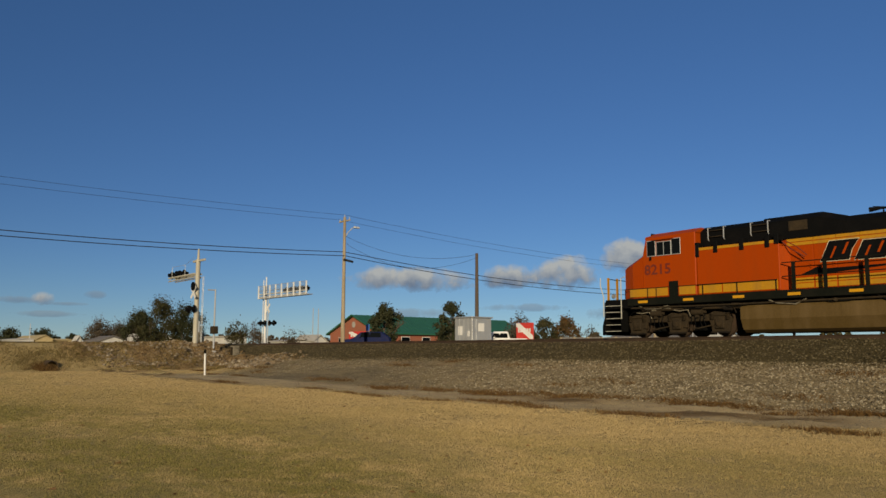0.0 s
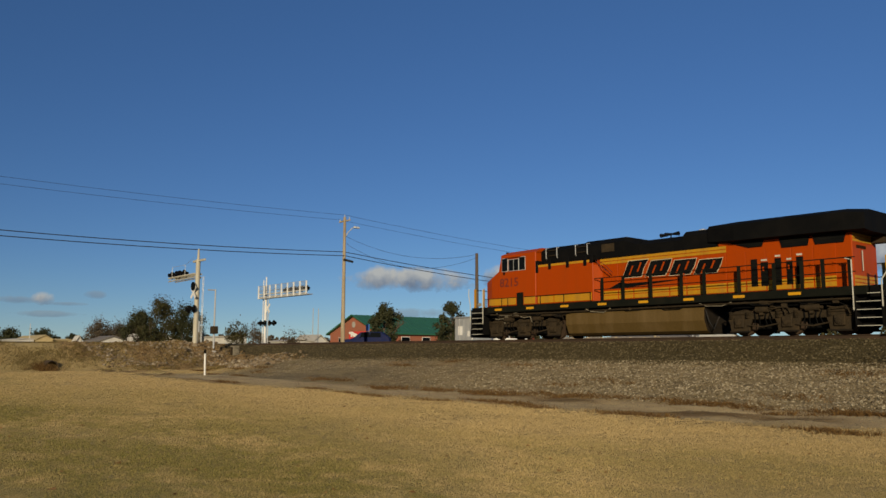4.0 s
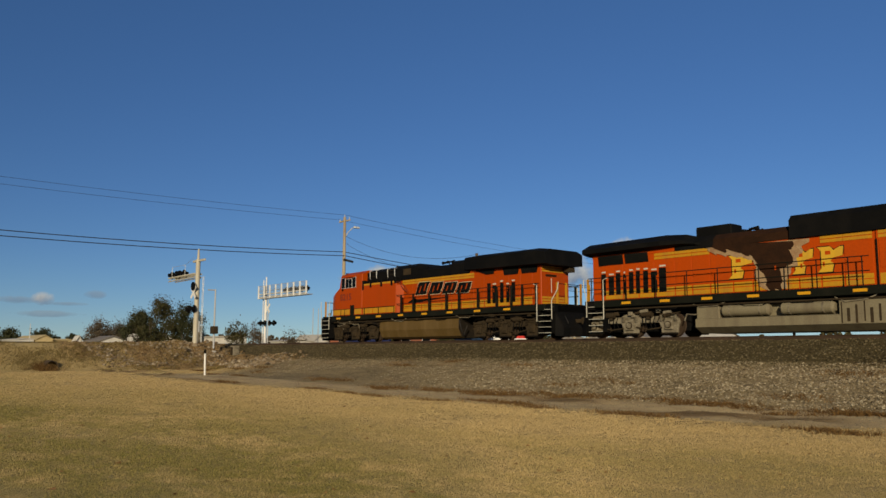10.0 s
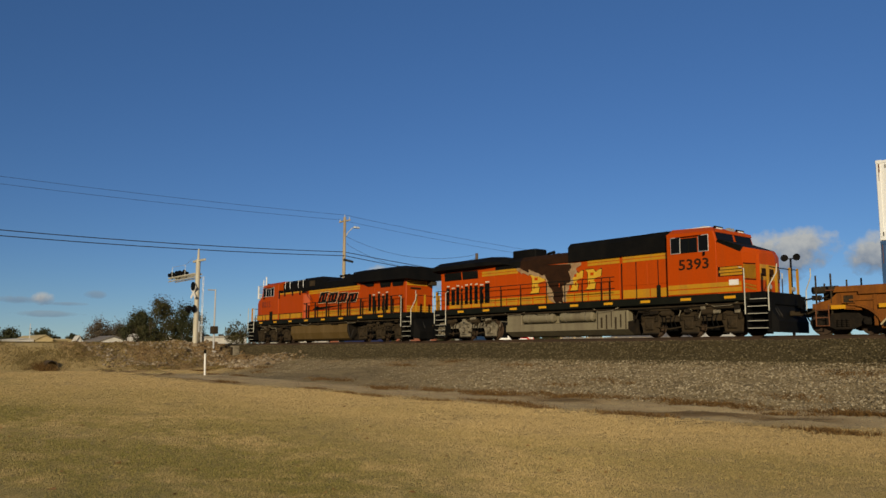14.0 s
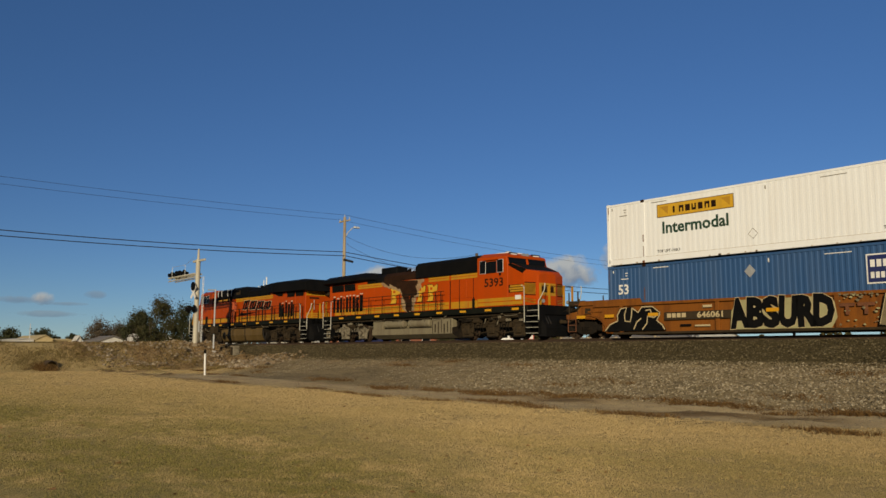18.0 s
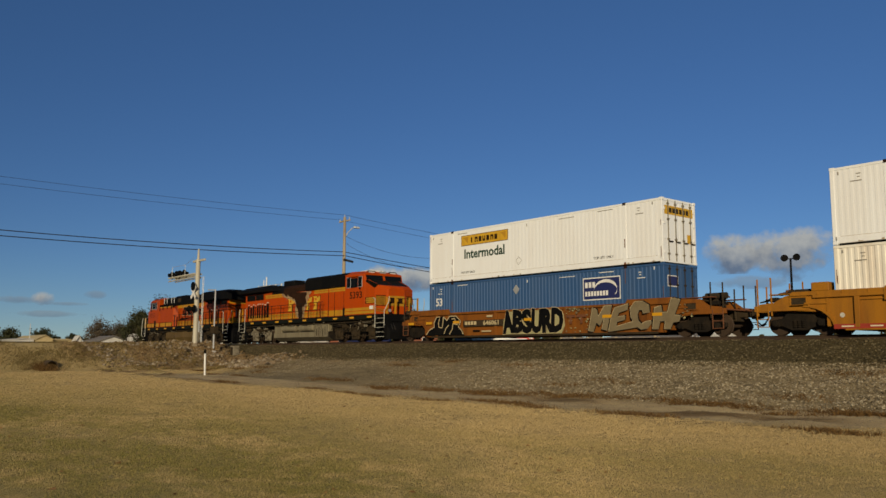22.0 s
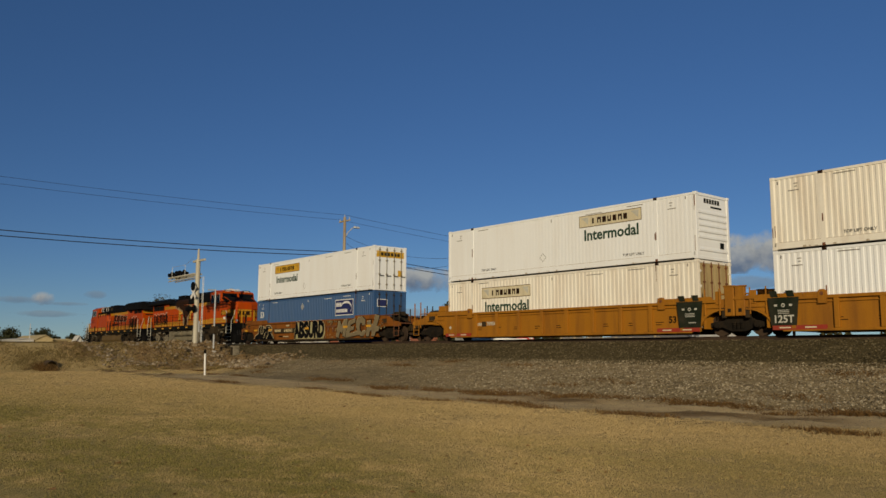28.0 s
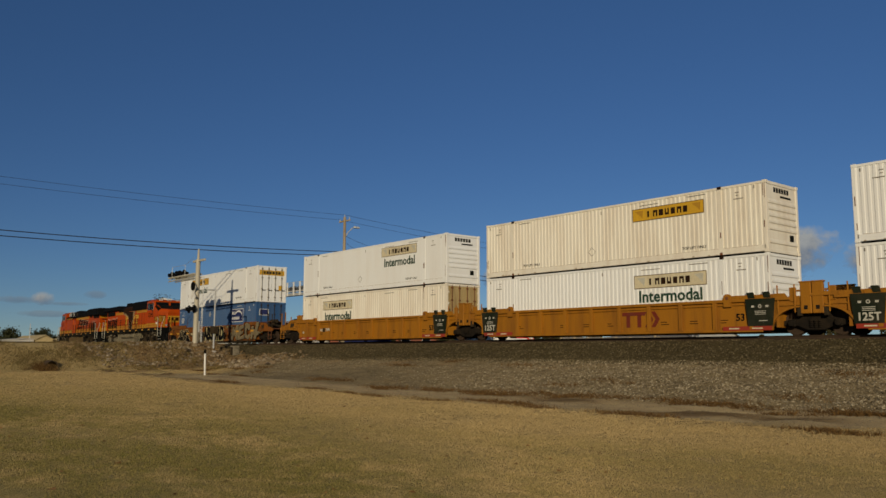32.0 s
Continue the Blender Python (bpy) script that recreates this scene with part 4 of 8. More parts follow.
    # handrails
    for s in (-1, 1):
        u0, u1 = be + 0.35, L - 2.2
        if old:
            posts = (be + 0.35, 9.14, 10.3, 11.4, 12.6, 14.4, 15.85, 17.4, 19.0, 21.0)
        else:
            posts = (9.5, 10.7, 12.2, 13.75, 14.85, 16.42, 17.9, 19.0, 19.8, 20.78)
        u1 = posts[-1]
        for u in posts:
            if old:
                bm = B()
                pipe(bm, [(u - C, s * 1.49, SZ), (u - C, s * 1.49, SZ + 1.05)], 0.024)
            else:
                bm = B()
                box(bm, u - 0.07 - C, u + 0.07 - C, s * 1.49 - 0.02, s * 1.49 + 0.02, SZ, SZ + 1.05)
            part("handrail_post", bm, DARK, t)
        for z in (SZ + 1.05, SZ + 0.52):
            bm = B()
            pipe(bm, [(u0 - 0.25 - C, s * 1.49, z), (u1 + 0.2 - C, s * 1.49, z)], 0.022)
            part("handrail", bm, DARK, t)
    # end platforms, steps, plough, couplers
    for way, u, uc in ((-1, 1.12 if old else 0.45, -0.22), (1, L - 0.95, L - 0.17)):
        bm = B()
        box(bm, *sorted((u - C, (2.0 if way < 0 else u - 0.55) - C)), -1.45, 1.45, 1.30, SZ, 0.02)
        part("end_platform", bm, BLACK, t)
        for yy in (-1.2, -0.55, 0.55, 1.2):
            bm = B()
            box(bm, u - 0.035 - C, u + 0.035 - C, yy - 0.05, yy + 0.05, SZ, SZ + 1.05)
            part("end_post", bm, YELLOW, t, "yellow end handrail post")
        bm = B()
        pipe(bm, [(u - C, -1.2, SZ + 1.0), (u - C, -0.55, SZ + 0.98), (u - C, 0.55, SZ + 0.98), (u - C, 1.2, SZ + 1.0)], 0.02)
        part("end_rail", bm, DARK, t)
        bm = B()
        f = u + way * 0.0
        loft_x(bm, [(f - C, [(-1.4, 0.14), (1.4, 0.14), (1.35, 1.30), (-1.35, 1.30)]), (f + way * 0.38 - C, [(-1.2, 0.12), (1.2, 0.12), (1.2, 0.55), (-1.2, 0.55)])])
        part("snow_plough", bm, BLACK, t)
        coupler(t, uc - C, way)
        for yy in (-0.75, 0.75, 0.95):
            bm = B()
            pipe(bm, [(u + way * 0.05 - C, yy, 1.15), (u + way * 0.28 - C, yy, 0.8), (u + way * 0.22 - C, yy * 0.9, 0.45)], 0.028)
            part("brake_hose", bm, RUBBER, t)
        for s in (-1, 1):
            step_well(t, ((1.45 if old else 0.92) if way < 0 else L - (1.62 if old else 1.54)) - C, way, s, SZ - 0.1)
    # fuel tank
    t0, t1 = (7.75, 15.55) if old else (7.2, 14.75)
    bm = B()
    if old:
        sec = [(-0.95, 0.14), (0.95, 0.14), (1.40, 0.38), (1.40, 0.72), (1.05, 0.78), (1.05, 1.24), (-1.05, 1.24), (-1.05, 0.78), (-1.40, 0.72), (-1.40, 0.38)]
    else:
        sec = [(-1.0, 0.13), (1.0, 0.13), (1.22, 0.24), (1.42, 0.66), (1.42, 1.10), (1.34, 1.20), (-1.34, 1.20), (-1.42, 1.10), (-1.42, 0.66), (-1.22, 0.24)]
    loft_x(bm, [(t0 - C, sec), (t1 - C, sec)])
    tank = part("fuel_tank", bm, tank_m, t, "dusty pale grey fuel tank" if old else "dusty brown fuel tank")
    # thin plates added over both end faces, only to make them dark
    for ta, tb in ((t0 - 0.012, t0 - 0.002), (t1 + 0.002, t1 + 0.012)):
        bm = B()
        loft_x(bm, [(ta - C, sec), (tb - C, sec)])
        part("tank_end", bm, BOGIE, tank)
    for s in (-1, 1):
        if old:
            for x0, x1 in ((9.75, 11.85), (12.25, 14.35)):
                bm = B()
                for a, b, ra, rb in ((x0, x0 + 0.10, 0.14, 0.23), (x0 + 0.10, x1 - 0.10, 0.23, 0.23), (x1 - 0.10, x1, 0.23, 0.14)):
                    rod(bm, (a - C, s * 1.27, 1.02), (b - C, s * 1.27, 1.02), ra, 18, rb)
                r_ = part("air_reservoir", bm, tank_m, t, "dusty grey cylindrical air reservoir", True)
                for q in (x0 + 0.4, x1 - 0.4):
                    bm = B()
                    rod(bm, (q - 0.03 - C, s * 1.27, 1.02), (q + 0.03 - C, s * 1.27, 1.02), 0.245, 18)
                    part("strap", bm, gear, r_)
            for k in range(7):
                q = 7.85 + 0.27 * k
                bx("oil_streak", q, q + 0.05 + 0.03 * (k % 3), *sorted((s * 1.40, s * 1.406)), 0.40 + 0.06 * (k % 2), 1.18 - 0.12 * (k % 3), GRIME, parent=tank)
            bx("tank_box", 7.75, 9.6, *sorted((s * 1.05, s * 1.40)), 0.70, 1.24, tank_m, 0.03)
            bx("tank_box", 14.45, 15.5, *sorted((s * 1.05, s * 1.38)), 0.70, 1.22, tank_m, 0.03)
        else:
            for u in (9.3, 11.2, 13.1):
                bx("tank_seam", u - 0.02, u + 0.02, *sorted((s * 1.42, s * 1.43)), 0.68, 1.08, tank_m, parent=tank)
            bm = B()
            pipe(bm, [(14.8 - C, s * 1.40, 1.1), (14.95 - C, s * 1.38, 0.6), (15.15 - C, s * 1.36, 0.3), (15.4 - C, s * 1.34, 0.8)], 0.03)
            part("hose", bm, RUBBER, t)
            bm = B()
            rod(bm, (11.0 - C, s * 1.3, 1.2), (11.0 - C, s * 1.46, 1.28), 0.07, 12)
            part("filler_cap", bm, GRIME, tank)
    # bogies
    for axles in (((2.05, 4.1, 6.15), (16.2, 18.2, 20.2)) if not old else ((2.7, 4.72, 6.72), (17.0, 19.05, 21.05))):
        ax = [a - C for a in axles]
        # added black block: stands in for the dark inside and hides the sky
        bm = B()
        box(bm, ax[0] - 0.7, ax[2] + 0.7, -0.62, 0.62, 0.26, 1.22, 0.03)
        part("truck_bolster", bm, BLACK, t)
        truck_frame(t, ax[1], ax, 0.533, 1.10, gear if axles[0] > 10 else GRIME, True, "dusty pale three-axle bogie" if old and axles[0] > 10 else "grimy three-axle bogie")
        for a in ax:
            wheelset(t, a, 0.533, old)
            bm = B()
            box(bm, a - 0.62, a - 0.12, -0.60, 0.60, 0.22, 0.98, 0.08)
            box(bm, a + 0.10, a + 0.55, -0.62, 0.62, 0.55, 1.10, 0.06)
            part("traction_motor", bm, BLACK, t)
    MOVING.append((t, -14.4 if old else -37.3, old))
    return t


locomotive(False)
locomotive(True)


# ---- containers ----
def corrugated(bm, x0, x1, z0, z1, y, side, pitch, depth):
    n = max(1, round((x1 - x0) / pitch))
    p = (x1 - x0) / n
    prof = [(x0, 0)]
    for i in range(n):
        a = x0 + i * p
        prof += [(a + p * 0.30, 0), (a + p * 0.42, -depth), (a + p * 0.78, -depth), (a + p * 0.90, 0)]
    prof.append((x1, 0))
    lo = [bm.verts.new((a, y + side * b, z0)) for a, b in prof]
    hi = [bm.verts.new((a, y + side * b, z1)) for a, b in prof]
    for i in range(len(prof) - 1):
        q = (lo[i], lo[i + 1], hi[i + 1], hi[i]) if side < 0 else (lo[i + 1], lo[i], hi[i], hi[i + 1])
        bm.faces.new(q)


CL, CW, CH = 16.154, 1.2955, 2.885


def container(label, paint, x, level, depth, rear, pitch=0.34, logo=None, word=None, rods=GALV, lip=0.0):
    """A 53-foot box; local x runs from its front end, z from its floor."""
    t = thing("container", label, "container", "stacked containers")
    h = CL / 2

    def bx(name, x0, x1, y0, y1, z0, z1, mat=None, bev=0.0, parent=None, lab=""):
        bm = B()
        box(bm, x0 - h, x1 - h, y0, y1, z0, z1, bev)
        return part(name, bm, mat or paint, parent or t, lab)

    for s in (-1, 1):
        bm = B()
        corrugated(bm, 0.10 - h, CL - 0.10 - h, 0.16, CH - 0.10, s * (CW - 0.012), s, pitch, depth)
        wall = part("side_wall", bm, paint, t)
        bx("bottom_rail", 0.1, CL - 0.1, *sorted((s * CW, s * (CW - 0.10))), 0.035, 0.20 if not lip else 0.30, bev=0.01)
        bx("top_rail", 0.1, CL - 0.1, *sorted((s * CW, s * (CW - 0.08))), CH - 0.12, CH - 0.02, bev=0.01)
        for xx in (0, CL - 0.16):
            bx("corner_post", xx, xx + 0.16, *sorted((s * CW, s * (CW - 0.16))), 0.12, CH - 0.12, bev=0.015)
            for z in (0, CH - 0.12):
                bx("corner_casting", xx - 0.004, xx + 0.182, *sorted((s * (CW + 0.004), s * (CW - 0.16))), z - (0.004 if not z else 0), z + 0.124, bev=0.01)
        # lifting posts at the forty-foot points
        for xx in (2.02, 14.10):
            bx("lift_post", xx - 0.10, xx + 0.10, *sorted((s * (CW + 0.003), s * (CW - 0.06))), 0.05, CH - 0.02, bev=0.008)
            bx("lift_casting", xx - 0.10, xx + 0.10, *sorted((s * (CW + 0.006), s * (CW - 0.10))), CH - 0.13, CH + 0.004, BURNT, 0.01)
            bx("lock_plate", xx - 0.07, xx + 0.07, *sorted((s * (CW + 0.006), s * (CW - 0.05))), 0.02, 0.14, RUST, 0.01)
            bm = B()
            rnd = random.Random(int(x * 10 + level * 7 + xx))
            z = rnd.uniform(0.7, 1.3)
            box(bm, xx - 0.02 - h, xx + 0.03 - h, *sorted((s * (CW + 0.003), s * (CW + 0.006))), z, z + rnd.uniform(0.2, 0.5))
            part("rust_stain", bm, RUST, t)
        # small stencils
        bars = [(1.05, 2.52, 0.16, 0.05), (1.05, 2.40, 0.10, 0.05), (0.95, 2.26, 0.42, 0.05), (14.9, 2.52, 0.16, 0.05), (14.9, 2.40, 0.1, 0.05), (14.95, 2.26, 0.42, 0.05),
                (2.9, 2.66, 0.8, 0.045), (13.0, 2.66, 0.9, 0.045), (10.6, 2.60, 1.0, 0.04), (0.32, 2.58, 0.05, 0.16), (CL - 0.5, 2.60, 0.05, 0.18), (7.9, 2.50, 0.05, 0.20)]
        ink = WHITE_PAINT if paint is BOX_BLUE else INK
        for bxx, bz, bw_, bh in bars:
            cx = bxx if s < 0 else CL - bxx
            bx("stencil_bar", cx - bw_ / 2, cx + bw_ / 2, *sorted((s * (CW - 0.012), s * (CW - 0.006))), bz, bz + bh * 0.75, ink, parent=wall)
        if paint is BOX_BLUE:
            letters("size_figures", "53", 0.62, WHITE_PAINT, wall, (0.88 if s < 0 else CL - 0.88) - h, s * (CW - 0.004), 1.78, s, 0.012)
            bm = B()
            cx = (7.1 if s < 0 else CL - 7.1) - h
            prism(bm, [(cx - 0.24, 2.2), (cx, 1.94), (cx + 0.24, 2.2), (cx, 2.46)], *sorted((s * (CW - 0.014), s * (CW + 0.004))))
            part("placard_holder", bm, GALV, wall)
        if level:
            cx, cz = (7.3 if s < 0 else CL - 7.3) - h, 0.78
            for sx, sz in ((1, 1), (1, -1), (-1, 1), (-1, -1)):
                bm = B()
                prism(bm, [(cx, cz + sz * 0.22), (cx + sx * 0.22, cz), (cx + sx * 0.195, cz), (cx, cz + sz * 0.195)], *sorted((s * (CW - 0.012), s * (CW - 0.006))))
                part("placard_frame", bm, INK, wall)
            grime = random.Random(int(x) + 2)
            for k in range(22):
                xx = grime.uniform(0.3, CL - 0.5)
                bx("grime_streak", xx, xx + grime.uniform(0.02, 0.14), *sorted((s * CW, s * (CW + 0.002))), 0.04, 0.04 + grime.uniform(0.02, 0.07), STAIN)
            bx("seam_line", 0.3, CL - 0.3, *sorted((s * CW, s * (CW + 0.002))), 0.285, 0.297, STAIN)
        # rust run down from the corners
        rnd = random.Random(int(x * 7 + level * 3))
        for k in range(5):
            xx = rnd.choice((0.05, CL - 0.12, 2.0, 14.05, 0.10, CL - 0.08)) + rnd.uniform(-0.02, 0.03)
            z1 = CH - 0.13 if k % 2 else rnd.uniform(0.5, 2.0)
            bx("rust_streak", xx, xx + rnd.uniform(0.015, 0.035), *sorted((s * (CW + 0.003), s * (CW + 0.0055))), z1 - rnd.uniform(0.25, 0.7), z1, RUST)
        if paint is not BOX_BLUE and level:
            for cx in (3.35, 12.85):
                letters("stencil_words", "TOP LIFT ONLY", 0.17, DARK, wall, (cx if s < 0 else CL - cx) - h, s * (CW - 0.006), 0.46, s)
        if logo:
            lx0, lx1, lz0, lz1, ground_m = logo
            a, b = (lx0, lx1) if s < 0 else (CL - lx1, CL - lx0)
            y = s * (CW - 0.010)
            if ground_m is NAVY:
                bx("logo_border", a, b, *sorted((y, y + s * 0.004)), lz0, lz1, WHITE_PAINT, parent=wall)
                bx("logo_panel", a + 0.05, b - 0.05, *sorted((y, y + s * 0.008)), lz0 + 0.05, lz1 - 0.05, NAVY, parent=wall)
                for bx0, bx1, bz0, bz1 in ((0.14, 0.80, 0.60, 0.86), (0.14, 1.55, 0.20, 0.42)):
                    p0, p1 = (a + bx0, a + bx1) if s < 0 else (b - bx1, b - bx0)
                    n = 3 if bx1 < 1 else 8
                    for i in range(n):
                        q0 = p0 + (p1 - p0) * i / n
                        bx("logo_bar", q0, q0 + (p1 - p0) / n * 0.72, *sorted((y, y + s * 0.012)), lz0 + bz0, lz0 + bz1, WHITE_PAINT, parent=wall)
                bm = B()
                arc = []
                cxm = a + 1.35 if s < 0 else b - 1.35
                for i in range(15):
                    an = radians(175 - i * 15)
                    arc.append((cxm + 0.68 * math.cos(an) * (1 if s < 0 else -1), 0.46 + 0.42 * math.sin(an), 0.02 + 0.055 * math.sin(i / 14 * math.pi)))
                va = [bm.verts.new((p - h, y + s * 0.012, lz0 + q + w)) for p, q, w in arc]
                vb = [bm.verts.new((p - h, y + s * 0.012, lz0 + q - w)) for p, q, w in arc]
                for i in range(len(arc) - 1):
                    bm.faces.new((va[i], va[i + 1], vb[i + 1], vb[i]))
                part("logo_arc", bm, WHITE_PAINT, wall)
            else:
                bx("logo_panel", a, b, *sorted((y, y + s * 0.006)), lz0, lz1, TANK, parent=wall)
                bx("logo_panel", a + 0.03, b - 0.03, *sorted((y, y + s * 0.009)), lz0 + 0.03, lz1 - 0.03, ground_m, parent=wall)
                zc_, hh = (lz0 + lz1) / 2, (lz1 - lz0) * 0.30
                n = 7
                for i in range(n):
                    w = (b - a) * (0.028, 0.062, 0.062, 0.058, 0.058, 0.062, 0.058)[i]
                    q = a + (b - a) * (0.22 + 0.084 * i)
                    bx("logo_bar", q, q + w, *sorted((y, y + s * 0.013)), zc_ - hh * 0.85, zc_ + hh * 0.75, BURNT, parent=wall)
                    if i % 2:
                        bx("logo_gap", q + w * 0.32, q + w * 0.68, *sorted((y + s * 0.013, y + s * 0.015)), zc_ - hh * (0.85 if i % 4 == 1 else 0.25), zc_ + hh * (0.1 if i % 4 == 1 else 0.75), ground_m, parent=wall)
                for q in (a + (b - a) * 0.04, a + (b - a) * 0.84):
                    bm = B()
                    prism(bm, [(q - h, zc_ + hh), (q + (b - a) * 0.12 - h, zc_ + hh * 1.1), (q + (b - a) * 0.11 - h, zc_ - hh), (q + (b - a) * 0.05 - h, zc_ + hh * 0.2)], *sorted((y, y + s * 0.012)))
                    part("logo_scroll", bm, FADED if ground_m is LOGO_CREAM else OCHRE, wall)
        if word:
            wx, wz, wl = word
            cx = wx if s < 0 else CL - wx
            v = [q.co.x for q in text_mesh("Intermodal", 0.72, LETTER_GREEN, 0.018).vertices]
            letters("word", "Intermodal", 0.72, LETTER_GREEN, wall, cx - h, s * (CW - 0.006), wz, s, 0.018, wl / (max(v) - min(v)))
    bx("roof", 0.08, CL - 0.08, -CW + 0.04, CW - 0.04, CH - 0.06, CH - 0.015)
    bx("floor", 0.05, CL - 0.05, -CW + 0.05, CW - 0.05, 0.05, 0.16, GRIME)
    bx("front_wall", 0.03, 0.08, -CW + 0.14, CW - 0.14, 0.1, CH - 0.1)
    for z in (0.0, CH - 0.14):
        for xx in (0.0, CL - 0.14):
            bx("end_beam", xx + 0.01, xx + 0.13, -CW + 0.14, CW - 0.14, z + 0.004, z + 0.13, bev=0.01)
    if rear == "doors":
        for y0, y1 in ((-CW + 0.15, -0.012), (0.012, CW - 0.15)):
            d = bx("door_leaf", CL - 0.06, CL - 0.02, y0, y1, 0.13, CH - 0.14, BOX_STAINED if rods is RUST else paint, bev=0.008)
            for f in (0.25, 0.75):
                yy = y0 + (y1 - y0) * f
                bm = B()
                rod(bm, (CL + 0.015 - h, yy, 0.08), (CL + 0.015 - h, yy, CH - 0.08), 0.022, 8)
                r_ = part("lock_rod", bm, rods, d)
                for z in (0.35, 1.0, 1.9, 2.6):
                    bx("rod_bracket", CL - 0.02, CL + 0.045, yy - 0.06, yy + 0.06, z, z + 0.07, rods, parent=d)
                bx("lock_handle", CL + 0.01, CL + 0.045, yy - 0.02, yy + 0.32, 0.92, 0.97, GRIME, parent=d)
            for z in (0.4, 1.05, 1.7, 2.35):
                yy = y0 if y0 < -0.5 else y1
                bx("hinge", CL - 0.03, CL + 0.02, yy - 0.06, yy + 0.06, z, z + 0.10, parent=d)
        if level and paint is BOX_WHITE:
            bx("logo_panel", CL - 0.022, CL - 0.014, -CW + 0.2, CW - 0.2, 2.15, 2.55, LOGO_YELLOW)
            for i in range(6):
                bx("logo_bar", CL - 0.016, CL - 0.010, -0.75 + 0.26 * i, -0.55 + 0.26 * i, 2.24, 2.46, GRIME)
            bx("notice_plate", CL - 0.022, CL - 0.014, 0.62, 0.95, 0.95, 1.35, LOGO_YELLOW)
        if paint is BOX_BLUE:
            bx("logo_border", CL - 0.022, CL - 0.014, -1.0, -0.2, 1.85, 2.35, WHITE_PAINT)
            bx("logo_panel", CL - 0.018, CL - 0.011, -0.96, -0.24, 1.89, 2.31, NAVY)
    else:
        bx("end_wall", CL - 0.08, CL - 0.04, -CW + 0.15, CW - 0.15, 0.13, CH - 0.14)
        for i in range(7):
            z = 0.35 + i * 0.27
            if i == 1:
                continue
            bm = B()
            prism(bm, [(CL - 0.04 - h, z), (CL + 0.0 - h, z + 0.03), (CL + 0.0 - h, z + 0.10), (CL - 0.04 - h, z + 0.20)], -CW + 0.2, CW - 0.2)
            part("end_rib", bm, paint, t)
        for i in range(6):
            bx("logo_bar", CL - 0.04, CL - 0.030, -0.62 + 0.21 * i, -0.47 + 0.21 * i, 2.46, 2.66, DARK)
        bx("stencil_bar", CL - 0.04, CL - 0.030, -0.1, 0.75, 2.28, 2.36, DARK)
        bx("vent_plate", CL - 0.04, CL + 0.004, 0.55, 0.80, 0.55, 0.80, DARK)
    MOVING.append((t, x + h, False))
    LEVEL.append((t, 0.372 if not level else 0.372 + CH + 0.03))
    return t


LEVEL = []
container("dusty blue corrugated container with a navy logo panel", BOX_BLUE, 0, 0, 0.032, "doors", 0.225, rods=GRIME, logo=(11.58, 13.8, 1.40, 2.47, NAVY))
container("white ribbed container with yellow logo, stacked on a blue one", BOX_WHITE, 0, 1, 0.004, "doors", 0.25, rods=GRIME_PALE, logo=(2.79, 6.52, 1.95, 2.54, LOGO_YELLOW), word=(4.65, 1.46, 3.2), lip=1)
container("cream ribbed container with rusty doors, low in a well car", BOX_CREAM, 23.54, 0, 0.020, "doors", 0.23, logo=(2.78, 6.42, 1.82, 2.42, LOGO_CREAM), word=(4.66, 1.36, 3.25), rods=RUST)
container("white ribbed container with a faded logo panel, stacked on another", BOX_WHITE, 23.54, 1, 0.004, "ribs", 0.22, logo=(9.72, 13.36, 2.0, 2.57, LOGO_CREAM), word=(11.6, 1.58, 3.15), lip=1)
container("white ribbed container with a faded logo panel, under another", BOX_WHITE, 43.03, 0, 0.018, "ribs", 0.23, logo=(9.70, 13.38, 1.78, 2.38, LOGO_CREAM), word=(11.55, 1.40, 3.2))
container("cream rust-streaked ribbed container with yellow logo, stacked on another", BOX_CREAM, 43.03, 1, 0.022, "ribs", 0.22, logo=(9.70, 13.37, 1.91, 2.49, LOGO_YELLOW), lip=1)
container("white ribbed container low in the last well car", BOX_WHITE, 62.5, 0, 0.018, "doors", 0.23)
container("white ribbed container stacked on the last well car", BOX_WHITE, 62.5, 1, 0.016, "doors", 0.23, lip=1)


